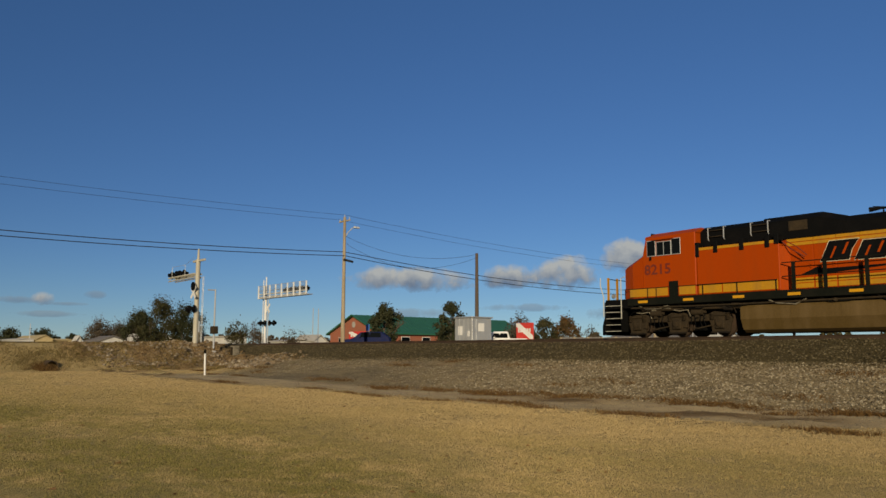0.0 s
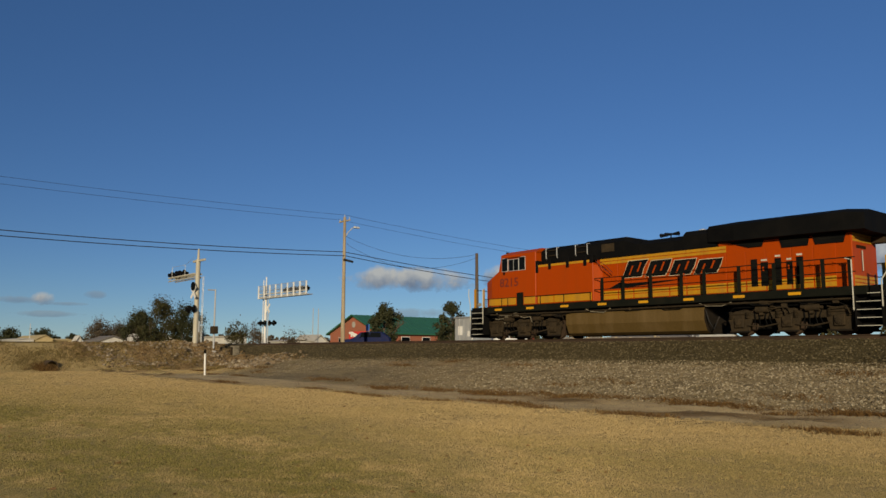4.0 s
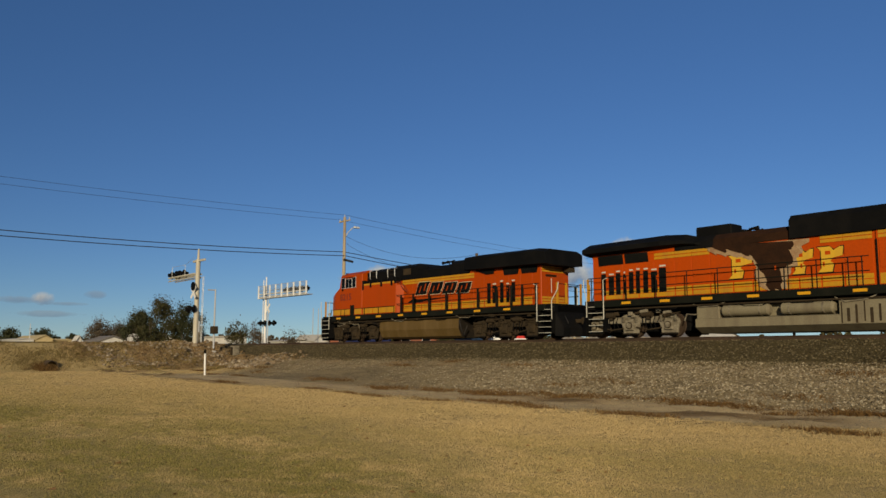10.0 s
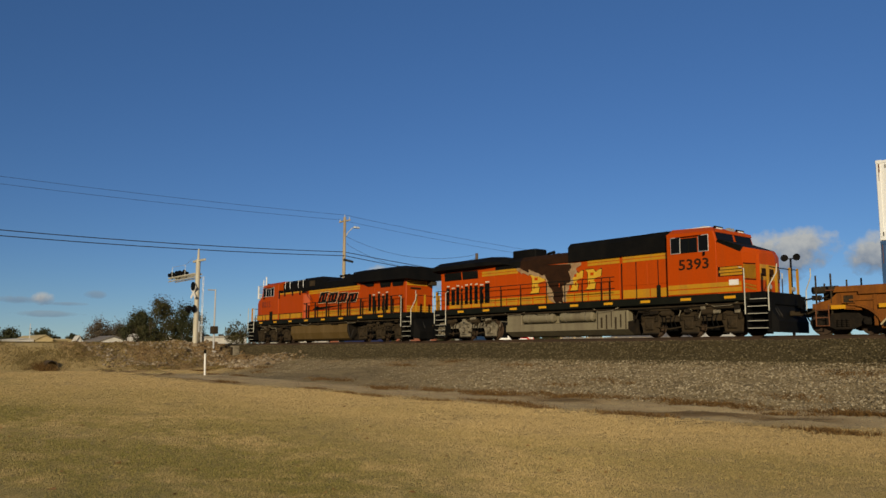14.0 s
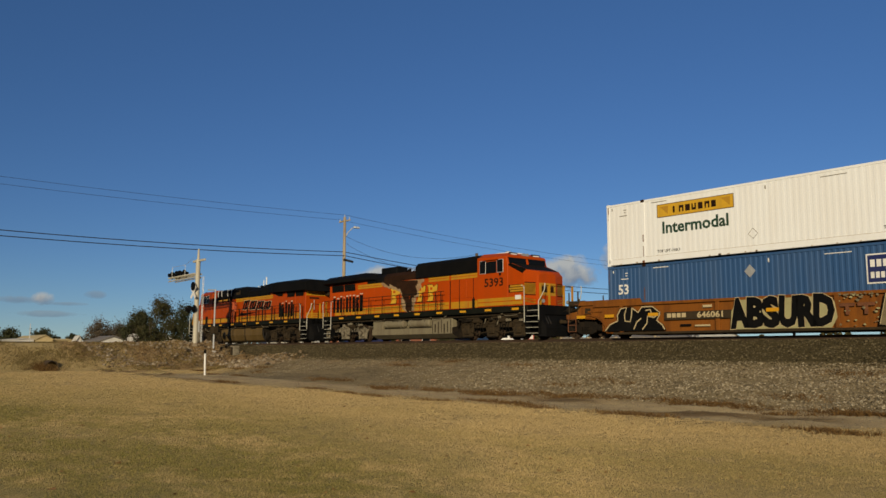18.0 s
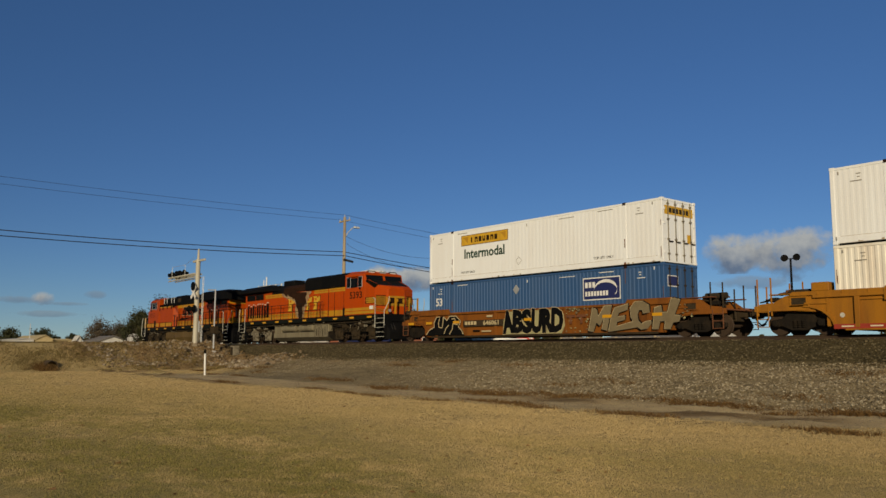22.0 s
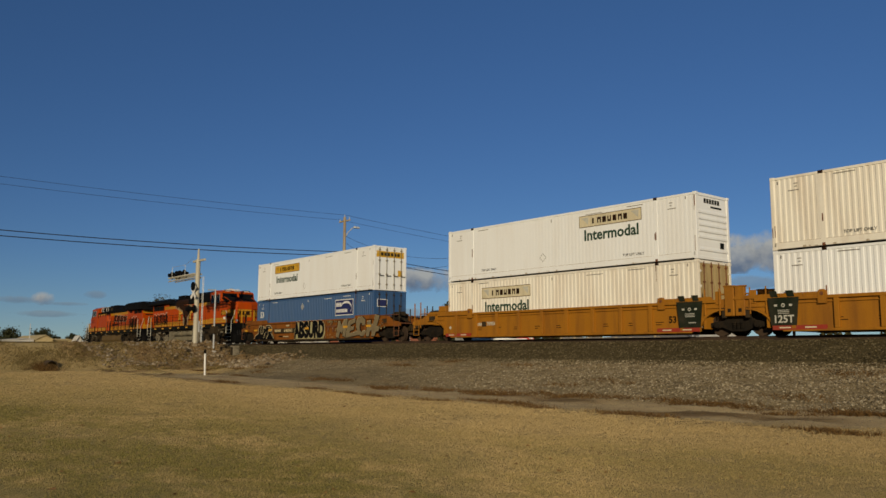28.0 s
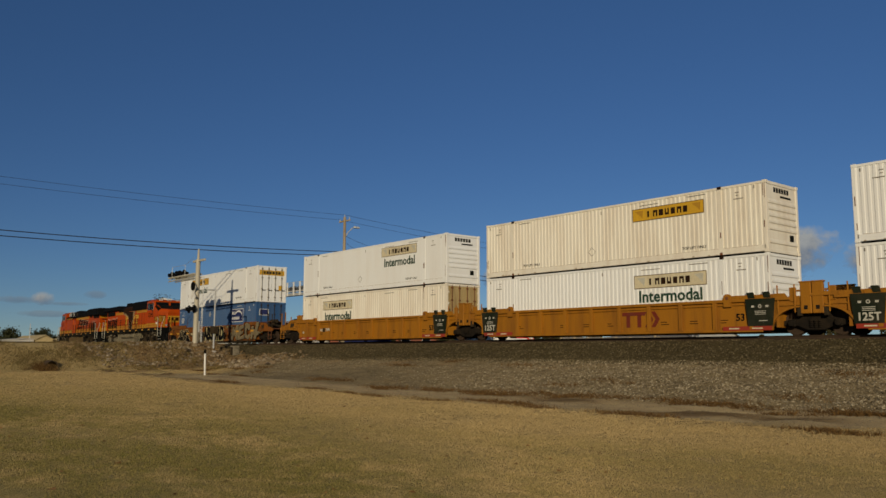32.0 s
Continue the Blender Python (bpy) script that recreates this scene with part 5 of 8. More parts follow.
# ---- well cars ----
def well_unit(label, xa, xb, c0, paint, ends, top=1.46, brown=False):
    """One well: xa and xb its coupling or pivot points, c0 the container's front end; all along the train."""
    t = thing("well_car", label, "rail car", "well cars")
    mid = (xa + xb) / 2
    X = lambda x: x - mid
    w0, w1 = c0 - 0.22, c0 + CL + 0.22

    def bx(name, x0, x1, y0, y1, z0, z1, mat=None, bev=0.0, parent=None, lab=""):
        bm = B()
        box(bm, X(x0), X(x1), y0, y1, z0, z1, bev)
        return part(name, bm, mat or paint, parent or t, lab)

    hwid = 1.40
    for s in (-1, 1):
        y0, y1 = sorted((s * (hwid - 0.11), s * (hwid - 0.08)))
        # side plate, drawn up over the bogies at both ends
        bm = B()
        arc = [(1.15 * (1 - math.cos(i / 7 * math.pi / 2)), 0.20 + 0.84 * math.sin(i / 7 * math.pi / 2)) for i in range(8)]
        prism(bm, [(X(w1 - 0.15 + a), z) for a, z in arc] + [(X(w1 + 1.0), top), (X(w0 - 1.0), top)] + [(X(w0 + 0.15 - a), z) for a, z in arc[::-1]], y0, y1)
        side = part("side_plate", bm, paint, t)
        a, b = sorted((s * (hwid - 0.08), s * (hwid + 0.03)))
        bx("top_chord", w0 - 0.6, w1 + 0.6, a, b, top - 0.12, top, bev=0.012)
        bx("bottom_chord", w0 + 0.55, w1 - 0.55, a, b, 0.14, 0.24, GRIME if brown else paint, bev=0.012)
        n = 9
        for i in range(n + 1):
            xx = w0 + 1.0 + (w1 - w0 - 2.0) * i / n
            if brown and i % 3:
                continue
            a, b = sorted((s * (hwid - 0.08), s * (hwid + (0.015 if brown else 0.035))))
            bx("rib", xx - 0.09, xx + 0.09, a, b, 0.24, top - 0.12, bev=0.008, parent=side)
        if not brown:
            bx("ledge", w0 + 1.0, w1 - 1.0, *sorted((s * (hwid - 0.08), s * (hwid - 0.02))), top - 0.25, top - 0.21, parent=side)
        # raised side over both ends
        for (g0, g1), up in zip(((w0 - 1.5, w0 + 2.15), (w1 - 2.25, w1 + 0.5)), (0.20, 0.16) if brown else (0.14, 0.14)):
            bm = B()
            prism(bm, [(X(g0), top - 0.01), (X(g1), top - 0.01), (X(g1 - 0.12), top + up), (X(g0 + 0.12), top + up)], *sorted((s * (hwid - 0.06), s * (hwid + 0.02))))
            part("raised_guide", bm, paint, t)
            if not brown:
                for q in (0.3, 0.55, 0.8):
                    xx = g0 + (g1 - g0) * q
                    a, b = sorted((s * (hwid + 0.02), s * (hwid + 0.04)))
                    bx("gusset", xx - 0.02, xx + 0.02, a, b, top, top + 0.12)
        if not brown:
            for xx in (w0 + 2.12, w1 - 2.02):
                bm = B()
                prism(bm, [(X(xx - 0.16), top - 0.3), (X(xx + 0.16), top - 0.3), (X(xx + 0.16), top + 0.14), (X(xx + 0.06), top + 0.22), (X(xx - 0.06), top + 0.22), (X(xx - 0.16), top + 0.14)], *sorted((s * (hwid - 0.08), s * (hwid + 0.05))))
                part("lift_guide", bm, paint, t)
                bm = B()
                lathe_y(bm, [(s * (hwid + 0.05), 0.07), (s * (hwid + 0.065), 0.07)], 12, X(xx), top + 0.06)
                part("lock_eye", bm, RUST, t)
        # arched cover over each bogie
        for xx, way in ((w0, -1), (w1, 1)):
            bm = B()
            pts = [(X(xx - way * 0.15 + way * a), z) for a, z in arc]
            prism(bm, pts + [(p - way * 0.05, q + 0.06) for p, q in pts[::-1]], *sorted((s * (hwid - 0.10), s * (hwid + 0.02))))
            part("arch_flange", bm, paint, t)
        if brown:
            for xx in (c0 - 1.54, c0 + 0.14, c0 + 2.54, c0 + 8.05, c0 + 13.1, c0 + 15.85):
                a, b = sorted((s * (hwid + 0.03), s * (hwid + 0.052)))
                bx("reflector", xx - 0.26, xx + 0.26, a, b, 0.92, 1.06, REFLECT)
        else:
            for xx in (w0 + 1.2, w1 - 1.2):
                a, b = sorted((s * (hwid - 0.02), s * (hwid + 0.034)))
                rd = bx("red_band", xx - 1.05, xx + 1.05, a, b, 0.20, 0.37, RED)
                for k in (-0.55, 0.45):
                    bx("stencil_bar", xx + k - 0.22, xx + k + 0.22, *sorted((s * (hwid + 0.034), s * (hwid + 0.04))), 0.26, 0.31, LOGO_CREAM, parent=rd)
            rnd = random.Random(int(c0))
            for i in range(9):
                xx = w0 + 2.6 + i * 1.45
                a, b = sorted((s * (hwid - 0.08), s * (hwid - 0.072)))
                if i != 5:
                    bx("stencil_bar", xx, xx + rnd.uniform(0.2, 0.5), a, b, 0.62, 0.65, BURNT, parent=side)
                    bx("stencil_bar", xx, xx + rnd.uniform(0.2, 0.45), a, b, 0.52, 0.55, BURNT, parent=side)
    # floor beams of the well and a solid pan
    for i in range(7):
        xx = w0 + 0.8 + (w1 - w0 - 1.6) * i / 6
        bx("floor_beam", xx - 0.15, xx + 0.15, -hwid + 0.12, hwid - 0.12, 0.15, 0.36, GRIME)
    for xx, way in ((w0, -1), (w1, 1)):
        bx("end_bulkhead", *sorted((xx, xx + way * 0.12)), -hwid + 0.05, hwid - 0.05, 0.3, top - 0.05)
        far = xa if way < 0 else xb
        bx("draft_sill", *sorted((xx + way * 0.1, far - way * 0.75)), -0.35, 0.35, 0.62, 1.08, GRIME if brown else paint, 0.03)
        # deck over the bogie
        bx("end_deck", *sorted((xx + way * 0.1, xx + way * 0.95)), -hwid + 0.02, hwid - 0.02, top - 0.34, top - 0.28)
    for end, xx, way in ((ends[0], xa, -1), (ends[1], xb, 1)):
        wall = w0 if way < 0 else w1
        if end == "coupler":
            coupler(t, X(xx - way * 0.0), way)
            pl0, pl1 = sorted((wall + way * 0.75, xx - way * 0.62))
            bx("end_platform", pl0, pl1, -1.25, 1.25, 1.06, 1.12, RUST if brown else paint, bev=0.01)
            for s in (-1, 1):
                bx("platform_sill", pl0, pl1, *sorted((s * 1.25, s * 1.36)), 0.92, 1.14, CAR_BROWN if brown else paint, bev=0.01)
                # side sheet that carries the car's end over the bogie
                e0 = wall + way * 0.55
                ln = abs(pl1 - pl0)
                bm = B()
                prism(bm, [(X(e0), 0.86), (X(e0 + way * 0.9), 0.92), (X(e0 + way * ln), 0.96), (X(e0 + way * ln), 1.20), (X(e0 + way * ln * 0.72), 1.26), (X(e0 + way * ln * 0.5), top + 0.02), (X(e0), top + 0.06)], *sorted((s * 1.28, s * 1.33)))
                sh = part("end_sheet", bm, paint, t)
                for q0, q1 in ((0.12, 0.44),):
                    qa, qb = sorted((e0 + way * ln * q0, e0 + way * ln * q1))
                    bx("sheet_frame", qa, qb, *sorted((s * 1.33, s * 1.36)), 1.06, 1.12, parent=sh)
                    bx("sheet_frame", qa, qb, *sorted((s * 1.33, s * 1.36)), 1.40, 1.46, parent=sh)
                    bx("sheet_frame", qa, qa + 0.07, *sorted((s * 1.33, s * 1.357)), 1.12, 1.40, parent=sh)
                    bx("sheet_frame", qb - 0.07, qb, *sorted((s * 1.33, s * 1.357)), 1.12, 1.40, parent=sh)
                    bx("sheet_panel", qa + 0.07, qb - 0.07, *sorted((s * 1.33, s * 1.336)), 1.12, 1.40, GRIME, parent=sh)
                bx("deck_edge", *sorted((e0, e0 + way * ln * 0.8)), *sorted((s * 1.0, s * 1.36)), top + 0.06, top + 0.10, RUST if brown else paint, bev=0.01)
            for yy, k, zt in ((-1.3, 0.1, 2.2), (-1.3, 0.66, 2.24), (1.3, 0.1, 2.2), (1.3, 0.66, 2.24), (-0.5, 0.05, 1.95)):
                px_ = xx - way * (0.66 + k)
                bm = B()
                pipe(bm, [(X(px_), yy, 0.75), (X(px_), yy, zt)], 0.035)
                part("grab_post", bm, GRIME if brown else paint, t)
            for s in (-1, 1):
                bm = B()
                for z in (0.32, 0.62, 0.9):
                    pipe(bm, [(X(xx - way * 0.74), s * 1.36, z), (X(xx - way * 1.22), s * 1.36, z)], 0.018)
                pipe(bm, [(X(xx - way * 0.74), s * 1.36, 0.3), (X(xx - way * 0.74), s * 1.36, 1.1)], 0.02)
                pipe(bm, [(X(xx - way * 1.22), s * 1.36, 0.3), (X(xx - way * 1.22), s * 1.36, 1.1)], 0.02)
                part("step_ladder", bm, RUST if brown else paint, t)
            bm = B()
            if brown:
                box(bm, *sorted((X(wall + way * 1.5), X(wall + way * 2.1))), -0.9, -0.2, 1.14, top + 0.10, 0.04)
            else:
                box(bm, *sorted((X(wall + way * 0.05), X(wall + way * 0.72))), -1.25, -0.75, top + 0.14, top + 0.48, 0.03)
            part("brake_box", bm, GRIME if brown else paint, t)
            bm = B()
            rod(bm, (X(wall + way * (1.55 if brown else 0.9)), -0.85, top + 0.14), (X(wall + way * (2.5 if brown else 1.75)), -0.85, top + 0.14), 0.14, 14)
            part("brake_reservoir", bm, GRIME, t)
            bm = B()
            pipe(bm, [(X(wall + way * 0.7), -1.2, top - 0.05), (X(wall + way * 1.6), -1.2, top - 0.02), (X(xx - way * 0.7), -1.0, 1.3)], 0.03)
            part("brake_pipe", bm, GRIME, t)
            tc = c0 - 1.54 if way < 0 else c0 + CL + 1.54
            for k, (dy, zq) in enumerate(((-1.15, 1.2), (-0.7, 1.45), (-0.2, 1.3), (-1.0, 1.62), (-0.55, 1.7), (-1.2, 1.38))):
                q = wall + way * (0.7 + 0.3 * k)
                bm = B()
                box(bm, X(q) - 0.10 - 0.03 * (k % 3), X(q) + 0.12 + 0.05 * (k % 2), dy - 0.09, dy + 0.09, zq - 0.10, zq + 0.08, 0.02)
                rod(bm, (X(q), dy, zq), (X(q + way * 0.5), dy + 0.1, zq - 0.06), 0.035, 8)
                part("brake_valve", bm, (GRIME, RUST, BOGIE)[k % 3], t)
            for k in range(5):
                q = wall + way * (0.55 + 0.42 * k)
                if way * (xx - q) > 0.7:
                    bm = B()
                    pipe(bm, [(X(q), -1.05, 1.12), (X(q + way * 0.1), -1.02, 1.35 + 0.06 * (k % 3)), (X(q + way * 0.45), -0.95, 1.40 - 0.05 * (k % 2)), (X(q + way * 0.5), -0.6, 1.14)], 0.03)
                    part("brake_rigging", bm, BOGIE, t)
            truck_frame(t, X(tc), [X(tc) - 0.89, X(tc) + 0.89], 0.457, 1.0, BOGIE, False, "dark two-axle bogie")
            for k in (-0.89, 0.89):
                wheelset(t, X(tc) + k, 0.457)
        else:
            bx("pivot_casting", *sorted((wall + way * 0.7, xx - way * 0.05)), -0.55, 0.55, 0.70, 1.15, GRIME, 0.05)
            # yellow stanchions, step brackets and dark warning panel by the joint
            for yy in (-1.30, 1.30):
                bx("stanchion", *sorted((wall + way * 1.0, wall + way * 1.42)), yy - 0.10, yy + 0.06, 0.80, top + 0.52, bev=0.02)
                bx("stanchion_head", *sorted((wall + way * 0.96, wall + way * 1.46)), yy - 0.12, yy + 0.08, top + 0.50, top + 0.56, bev=0.02)
                bx("stanchion_slot", *sorted((wall + way * 1.14, wall + way * 1.28)), yy - 0.108, yy - 0.10, 0.95, 1.10, BOGIE)
                bm = B()
                for q in (0.10, 0.78):
                    pipe(bm, [(X(wall + way * q), yy - 0.08, 0.85), (X(wall + way * q), yy - 0.08, top + 0.46)], 0.03)
                part("grab_post", bm, paint, t)
                bx("latch_box", *sorted((wall + way * 0.84, wall + way * 1.02)), yy - 0.08, yy + 0.08, top - 0.75, top - 0.35, GRIME, bev=0.02)
                bx("gate_bar", *sorted((wall + way * 0.56, wall + way * 1.1)), yy - 0.03, yy + 0.03, top + 0.18, top + 0.25, bev=0.01)
                bx("hand_brake_box", *sorted((wall + way * 0.55, wall + way * 0.80)), yy - 0.05, yy + 0.05, top - 0.2, top + 0.35, bev=0.02)
            bx("cross_walk", *sorted((wall + way * 0.5, wall + way * 1.15)), -1.3, 1.3, top - 0.04, top + 0.02)
            for s in (-1, 1):
                bm = B()
                prism(bm, [(X(wall + way * 0.6), 0.98), (X(wall + way * 1.40), 0.86), (X(wall + way * 1.40), 1.30), (X(wall + way * 0.6), top - 0.05)], *sorted((s * 1.20, s * 1.26)))
                part("end_sheet", bm, paint, t)
            for s in (-1, 1):
                a, b = sorted((s * (hwid + 0.03), s * (hwid + 0.045)))
                x0, x1 = sorted((wall + way * 0.02, wall - way * 1.24))
                bm = B()
                prism(bm, [(X(x0 + 0.12), 0.37), (X(x1 - 0.12), 0.37), (X(x1), top - 0.02), (X(x0), top - 0.02)], a, b)
                pn = part("warning_panel", bm, PANEL_GREEN, t, "black data panel with white lettering")
                bm = B()
                for q in (x0 + 0.15, x1 - 0.45):
                    prism(bm, [(X(q), top), (X(q + 0.28), top), (X(q + 0.2), top + 0.24), (X(q - 0.08), top + 0.24)], *sorted((s * (hwid - 0.02), s * (hwid + 0.04))))
                part("guide_stripe", bm, PANEL_GREEN, t)
                yy = s * (hwid + 0.049)
                cx = (x0 + x1) / 2
                for k, wdt in ((-0.30, 0.12), (0.30, 0.12)):
                    bx("panel_figure", cx + k - wdt / 2, cx + k + wdt / 2, *sorted((yy - s * 0.006, yy)), 1.10, 1.18, FADED, parent=pn)
                bm = B()
                lathe_y(bm, [(yy - s * 0.006, 0.075), (yy, 0.075)], 14, X(cx), 1.14)
                part("panel_disc", bm, FADED, pn)
                bm = B()
                lathe_y(bm, [(yy - s * 0.002, 0.04), (yy + s * 0.003, 0.04)], 12, X(cx), 1.14)
                part("panel_disc_centre", bm, PANEL_GREEN, pn)
                for z in (0.94, 0.88, 0.82):
                    bx("stencil_bar", cx - 0.22, cx + 0.24, *sorted((yy - s * 0.006, yy)), z, z + 0.022, FADED, parent=pn)
                if way < 0:
                    letters("panel_words", "125T", 0.40, FADED, pn, X(cx), yy, 0.60, s, 0.010)
                else:
                    bx("stencil_bar", cx - 0.05, cx + 0.3, *sorted((yy - s * 0.006, yy)), 0.56, 0.59, FADED, parent=pn)
                    letters("panel_words", "53", 0.40, BLACK, t, X(w1 - 1.52), s * (hwid - 0.074), 0.72, s, 0.012)
    if ends[1] == "pivot":
        truck_frame(t, X(xb), [X(xb) - 0.89, X(xb) + 0.89], 0.457, 1.0, BOGIE, False, "dark two-axle bogie under the joint")
        for k in (-0.89, 0.89):
            wheelset(t, X(xb) + k, 0.457)
    MOVING.append((t, mid, False))
    return t, X


rusty, RX = well_unit("rusty brown well car covered in painted graffiti, carrying two containers", -3.15, 19.72, 0.0, CAR_BROWN, ("coupler", "coupler"), 1.54, True)
first, FX = well_unit("yellow well car unit with ribbed sides carrying two stacked containers", 19.72, 41.3, 23.54, CAR_YELLOW, ("coupler", "pivot"), 1.48)
second, SX = well_unit("yellow well car unit with ribbed sides and dark red lettering", 41.3, 60.8, 43.03, CAR_YELLOW, ("pivot", "pivot"), 1.46)
third, TX = well_unit("yellow end unit of the articulated well car", 60.8, 82.4, 62.5, CAR_YELLOW, ("pivot", "coupler"), 1.46)

# graffiti and marks on the rusty car
CREAM_SPRAY = surf("cream_spray_paint", (0.48, 0.38, 0.21), 0.7, amount=0.2, vary=0.1)
GREY_SPRAY = surf("grey_brown_spray_paint", (0.185, 0.145, 0.080), 0.7, amount=0.5, dirt=(0.12, 0.085, 0.045), scale=2.5, vary=0.2)
PALE_GREEN = surf("pale_green_spray_paint", (0.34, 0.31, 0.15), 0.7, amount=0.2, vary=0.1)
for s in (-1, 1):
    y = s * 1.428
    for i, (ch, w) in enumerate(zip("ABSURD", (0.86, 0.80, 0.76, 0.78, 0.82, 0.84))):
        cx = 6.62 + i * 0.68
        cx = cx if s < 0 else CL - cx
        for bold, mat, off in ((0.125, CREAM_SPRAY, 0.0), (0.10, BLACK, 0.006)):
            v = [q.co.x for q in text_mesh(ch, 1.50, mat, bold).vertices]
            k = (w + (0.06 if bold > 0.1 else 0)) / (max(v) - min(v)) * 0.97
            letters("graffiti_letter", ch, 1.50, mat, rusty, RX(cx), y + s * off, 0.84, s, bold, k, (4, -3, 5, -4, 2, -3)[i])
    # slanting grey block letters with pale edges and black shadows
    GLYPHS = (
        [(0.0, 0.02), (0.26, 0.97), (0.53, 0.90), (0.60, 0.60), (0.97, 1.02), (1.42, 1.03), (1.10, 0.02), (0.80, 0.08), (0.98, 0.58), (0.68, 0.22), (0.48, 0.36), (0.30, -0.02)],
        [(1.20, 0.02), (1.36, 0.55), (1.56, 0.92), (2.35, 1.06), (2.30, 0.82), (1.80, 0.72), (1.74, 0.56), (2.16, 0.60), (2.14, 0.43), (1.70, 0.36), (1.64, 0.18), (2.72, 0.38), (2.80, 0.12), (1.20, -0.03)],
        [(3.58, 0.25), (3.36, 0.06), (3.0, 0.03), (2.74, 0.18), (2.48, 0.50), (2.44, 0.88), (2.70, 1.12), (3.14, 1.13), (3.48, 0.97), (3.50, 0.68), (3.15, 0.65), (3.13, 0.79), (2.93, 0.79), (2.84, 0.61), (2.88, 0.40), (3.06, 0.25), (3.24, 0.33), (3.58, 0.37)],
        [(3.63, 0.03), (3.72, 0.55), (3.76, 0.86), (4.12, 0.92), (4.16, 0.67), (4.43, 0.67), (4.65, 1.20), (5.10, 1.12), (4.78, 0.55), (5.10, 0.52), (5.0, 0.30), (4.70, 0.27), (4.56, 0.02), (4.25, 0.03), (4.30, 0.33), (4.03, 0.33), (3.94, 0.03)])
    for i, g in enumerate(GLYPHS):
        for sx, sz, mat, off in ((-0.07, -0.03, BLACK, 0.004 + 0.001 * i), (0.05, 0.04, BLACK, 0.0045 + 0.001 * i), (-0.022, 0.018, CREAM_SPRAY, 0.010), (0.0, 0.0, GREY_SPRAY, 0.014 + 0.001 * i)):
            pts = [(12.0 + sx + a * 0.99, 0.30 + sz + b * 1.14) for a, b in g]
            if s > 0:
                pts = [(CL - a, b) for a, b in pts]
            bm = B()
            prism(bm, [(RX(a), b) for a, b in pts], *sorted((y, y + s * off)))
            part("graffiti_letter", bm, mat, rusty)
    # pale overspray and half-hidden marks between the pieces
    dab = random.Random(5)
    for _ in range(60):
        k = dab.choice((0, 0, 1, 1, 2))
        a0, z0 = ((dab.uniform(10.6, 12.4), dab.uniform(0.30, 1.42)), (dab.uniform(10.5, 12.0), dab.uniform(1.30, 1.48)), (dab.uniform(16.9, 17.6), dab.uniform(0.7, 1.4)))[k]
        r0 = dab.uniform(0.02, 0.075)
        pts = [(a0 + r0 * dab.uniform(0.5, 1.2) * math.cos(j * math.tau / 7), z0 + r0 * 0.7 * dab.uniform(0.5, 1.2) * math.sin(j * math.tau / 7)) for j in range(7)]
        if s > 0:
            pts = [(CL - a, b) for a, b in pts]
        bm = B()
        prism(bm, [(RX(a), b) for a, b in pts], *sorted((y - s * 0.02, y + s * dab.choice((0.003, 0.004, 0.005)))))
        part("graffiti_dab", bm, dab.choice((GREY_SPRAY, GREY_SPRAY, PALE_GREEN)), rusty)
    for x0_, x1_, z0_, z1_ in ((10.60, 11.15, 1.00, 1.12), (10.82, 10.94, 0.70, 1.0), (11.25, 11.85, 1.00, 1.12), (11.48, 11.60, 0.70, 1.0)):
        a0, a1 = (x0_, x1_) if s < 0 else (CL - x1_, CL - x0_)
        bm = B()
        box(bm, RX(a0), RX(a1), *sorted((y - s * 0.05, y + s * 0.002)), z0_, z1_)
        part("faded_emblem", bm, RUST, rusty)
    bm = B()
    wash = [(6.22, 0.26), (10.30, 0.25), (10.52, 0.62), (10.44, 1.20), (10.1, 1.50), (6.65, 1.50), (6.30, 1.0)]
    prism(bm, [(RX(a if s < 0 else CL - a), b) for a, b in wash], *sorted((y - s * 0.02, y - s * 0.004)))
    part("graffiti_wash", bm, PALE_GREEN, rusty)
    bm = B()
    prism(bm, [(RX(a if s < 0 else CL - a), b) for a, b in ((3.1, 0.72), (6.28, 0.72), (6.28, 1.06), (3.1, 1.06))], *sorted((y - s * 0.05, y - s * 0.002)))
    part("number_band", bm, GRIME, rusty)
    # black bubble shape with cream outlines by the front end
    def spray(pts, width, mat, off):
        """A painted stroke of even width through the points."""
        pts = [Vector(p) for p in (pts if s < 0 else [(CL - a, b) for a, b in pts])]
        l, r = [], []
        for i, p in enumerate(pts):
            d = (pts[min(i + 1, len(pts) - 1)] - pts[max(i - 1, 0)]).normalized() * width / 2
            l.append((RX(p.x - d.y), p.y + d.x))
            r.append((RX(p.x + d.y), p.y - d.x))
        bm = B()
        prism(bm, l + r[::-1], *sorted((y, y + s * off)))
        part("graffiti_stroke", bm, mat, rusty)
    blob = [(-0.15, 0.28), (3.2, 0.28), (3.05, 0.55), (2.75, 0.72), (2.95, 1.05), (2.6, 1.32), (2.0, 1.38), (1.75, 1.15), (1.4, 1.36), (0.75, 1.34), (0.55, 1.0), (0.6, 0.72), (0.1, 0.55)]
    bm = B()
    prism(bm, [(RX(a if s < 0 else CL - a), b) for a, b in blob], *sorted((y, y + s * 0.008)))
    part("graffiti_shape", bm, BLACK, rusty)
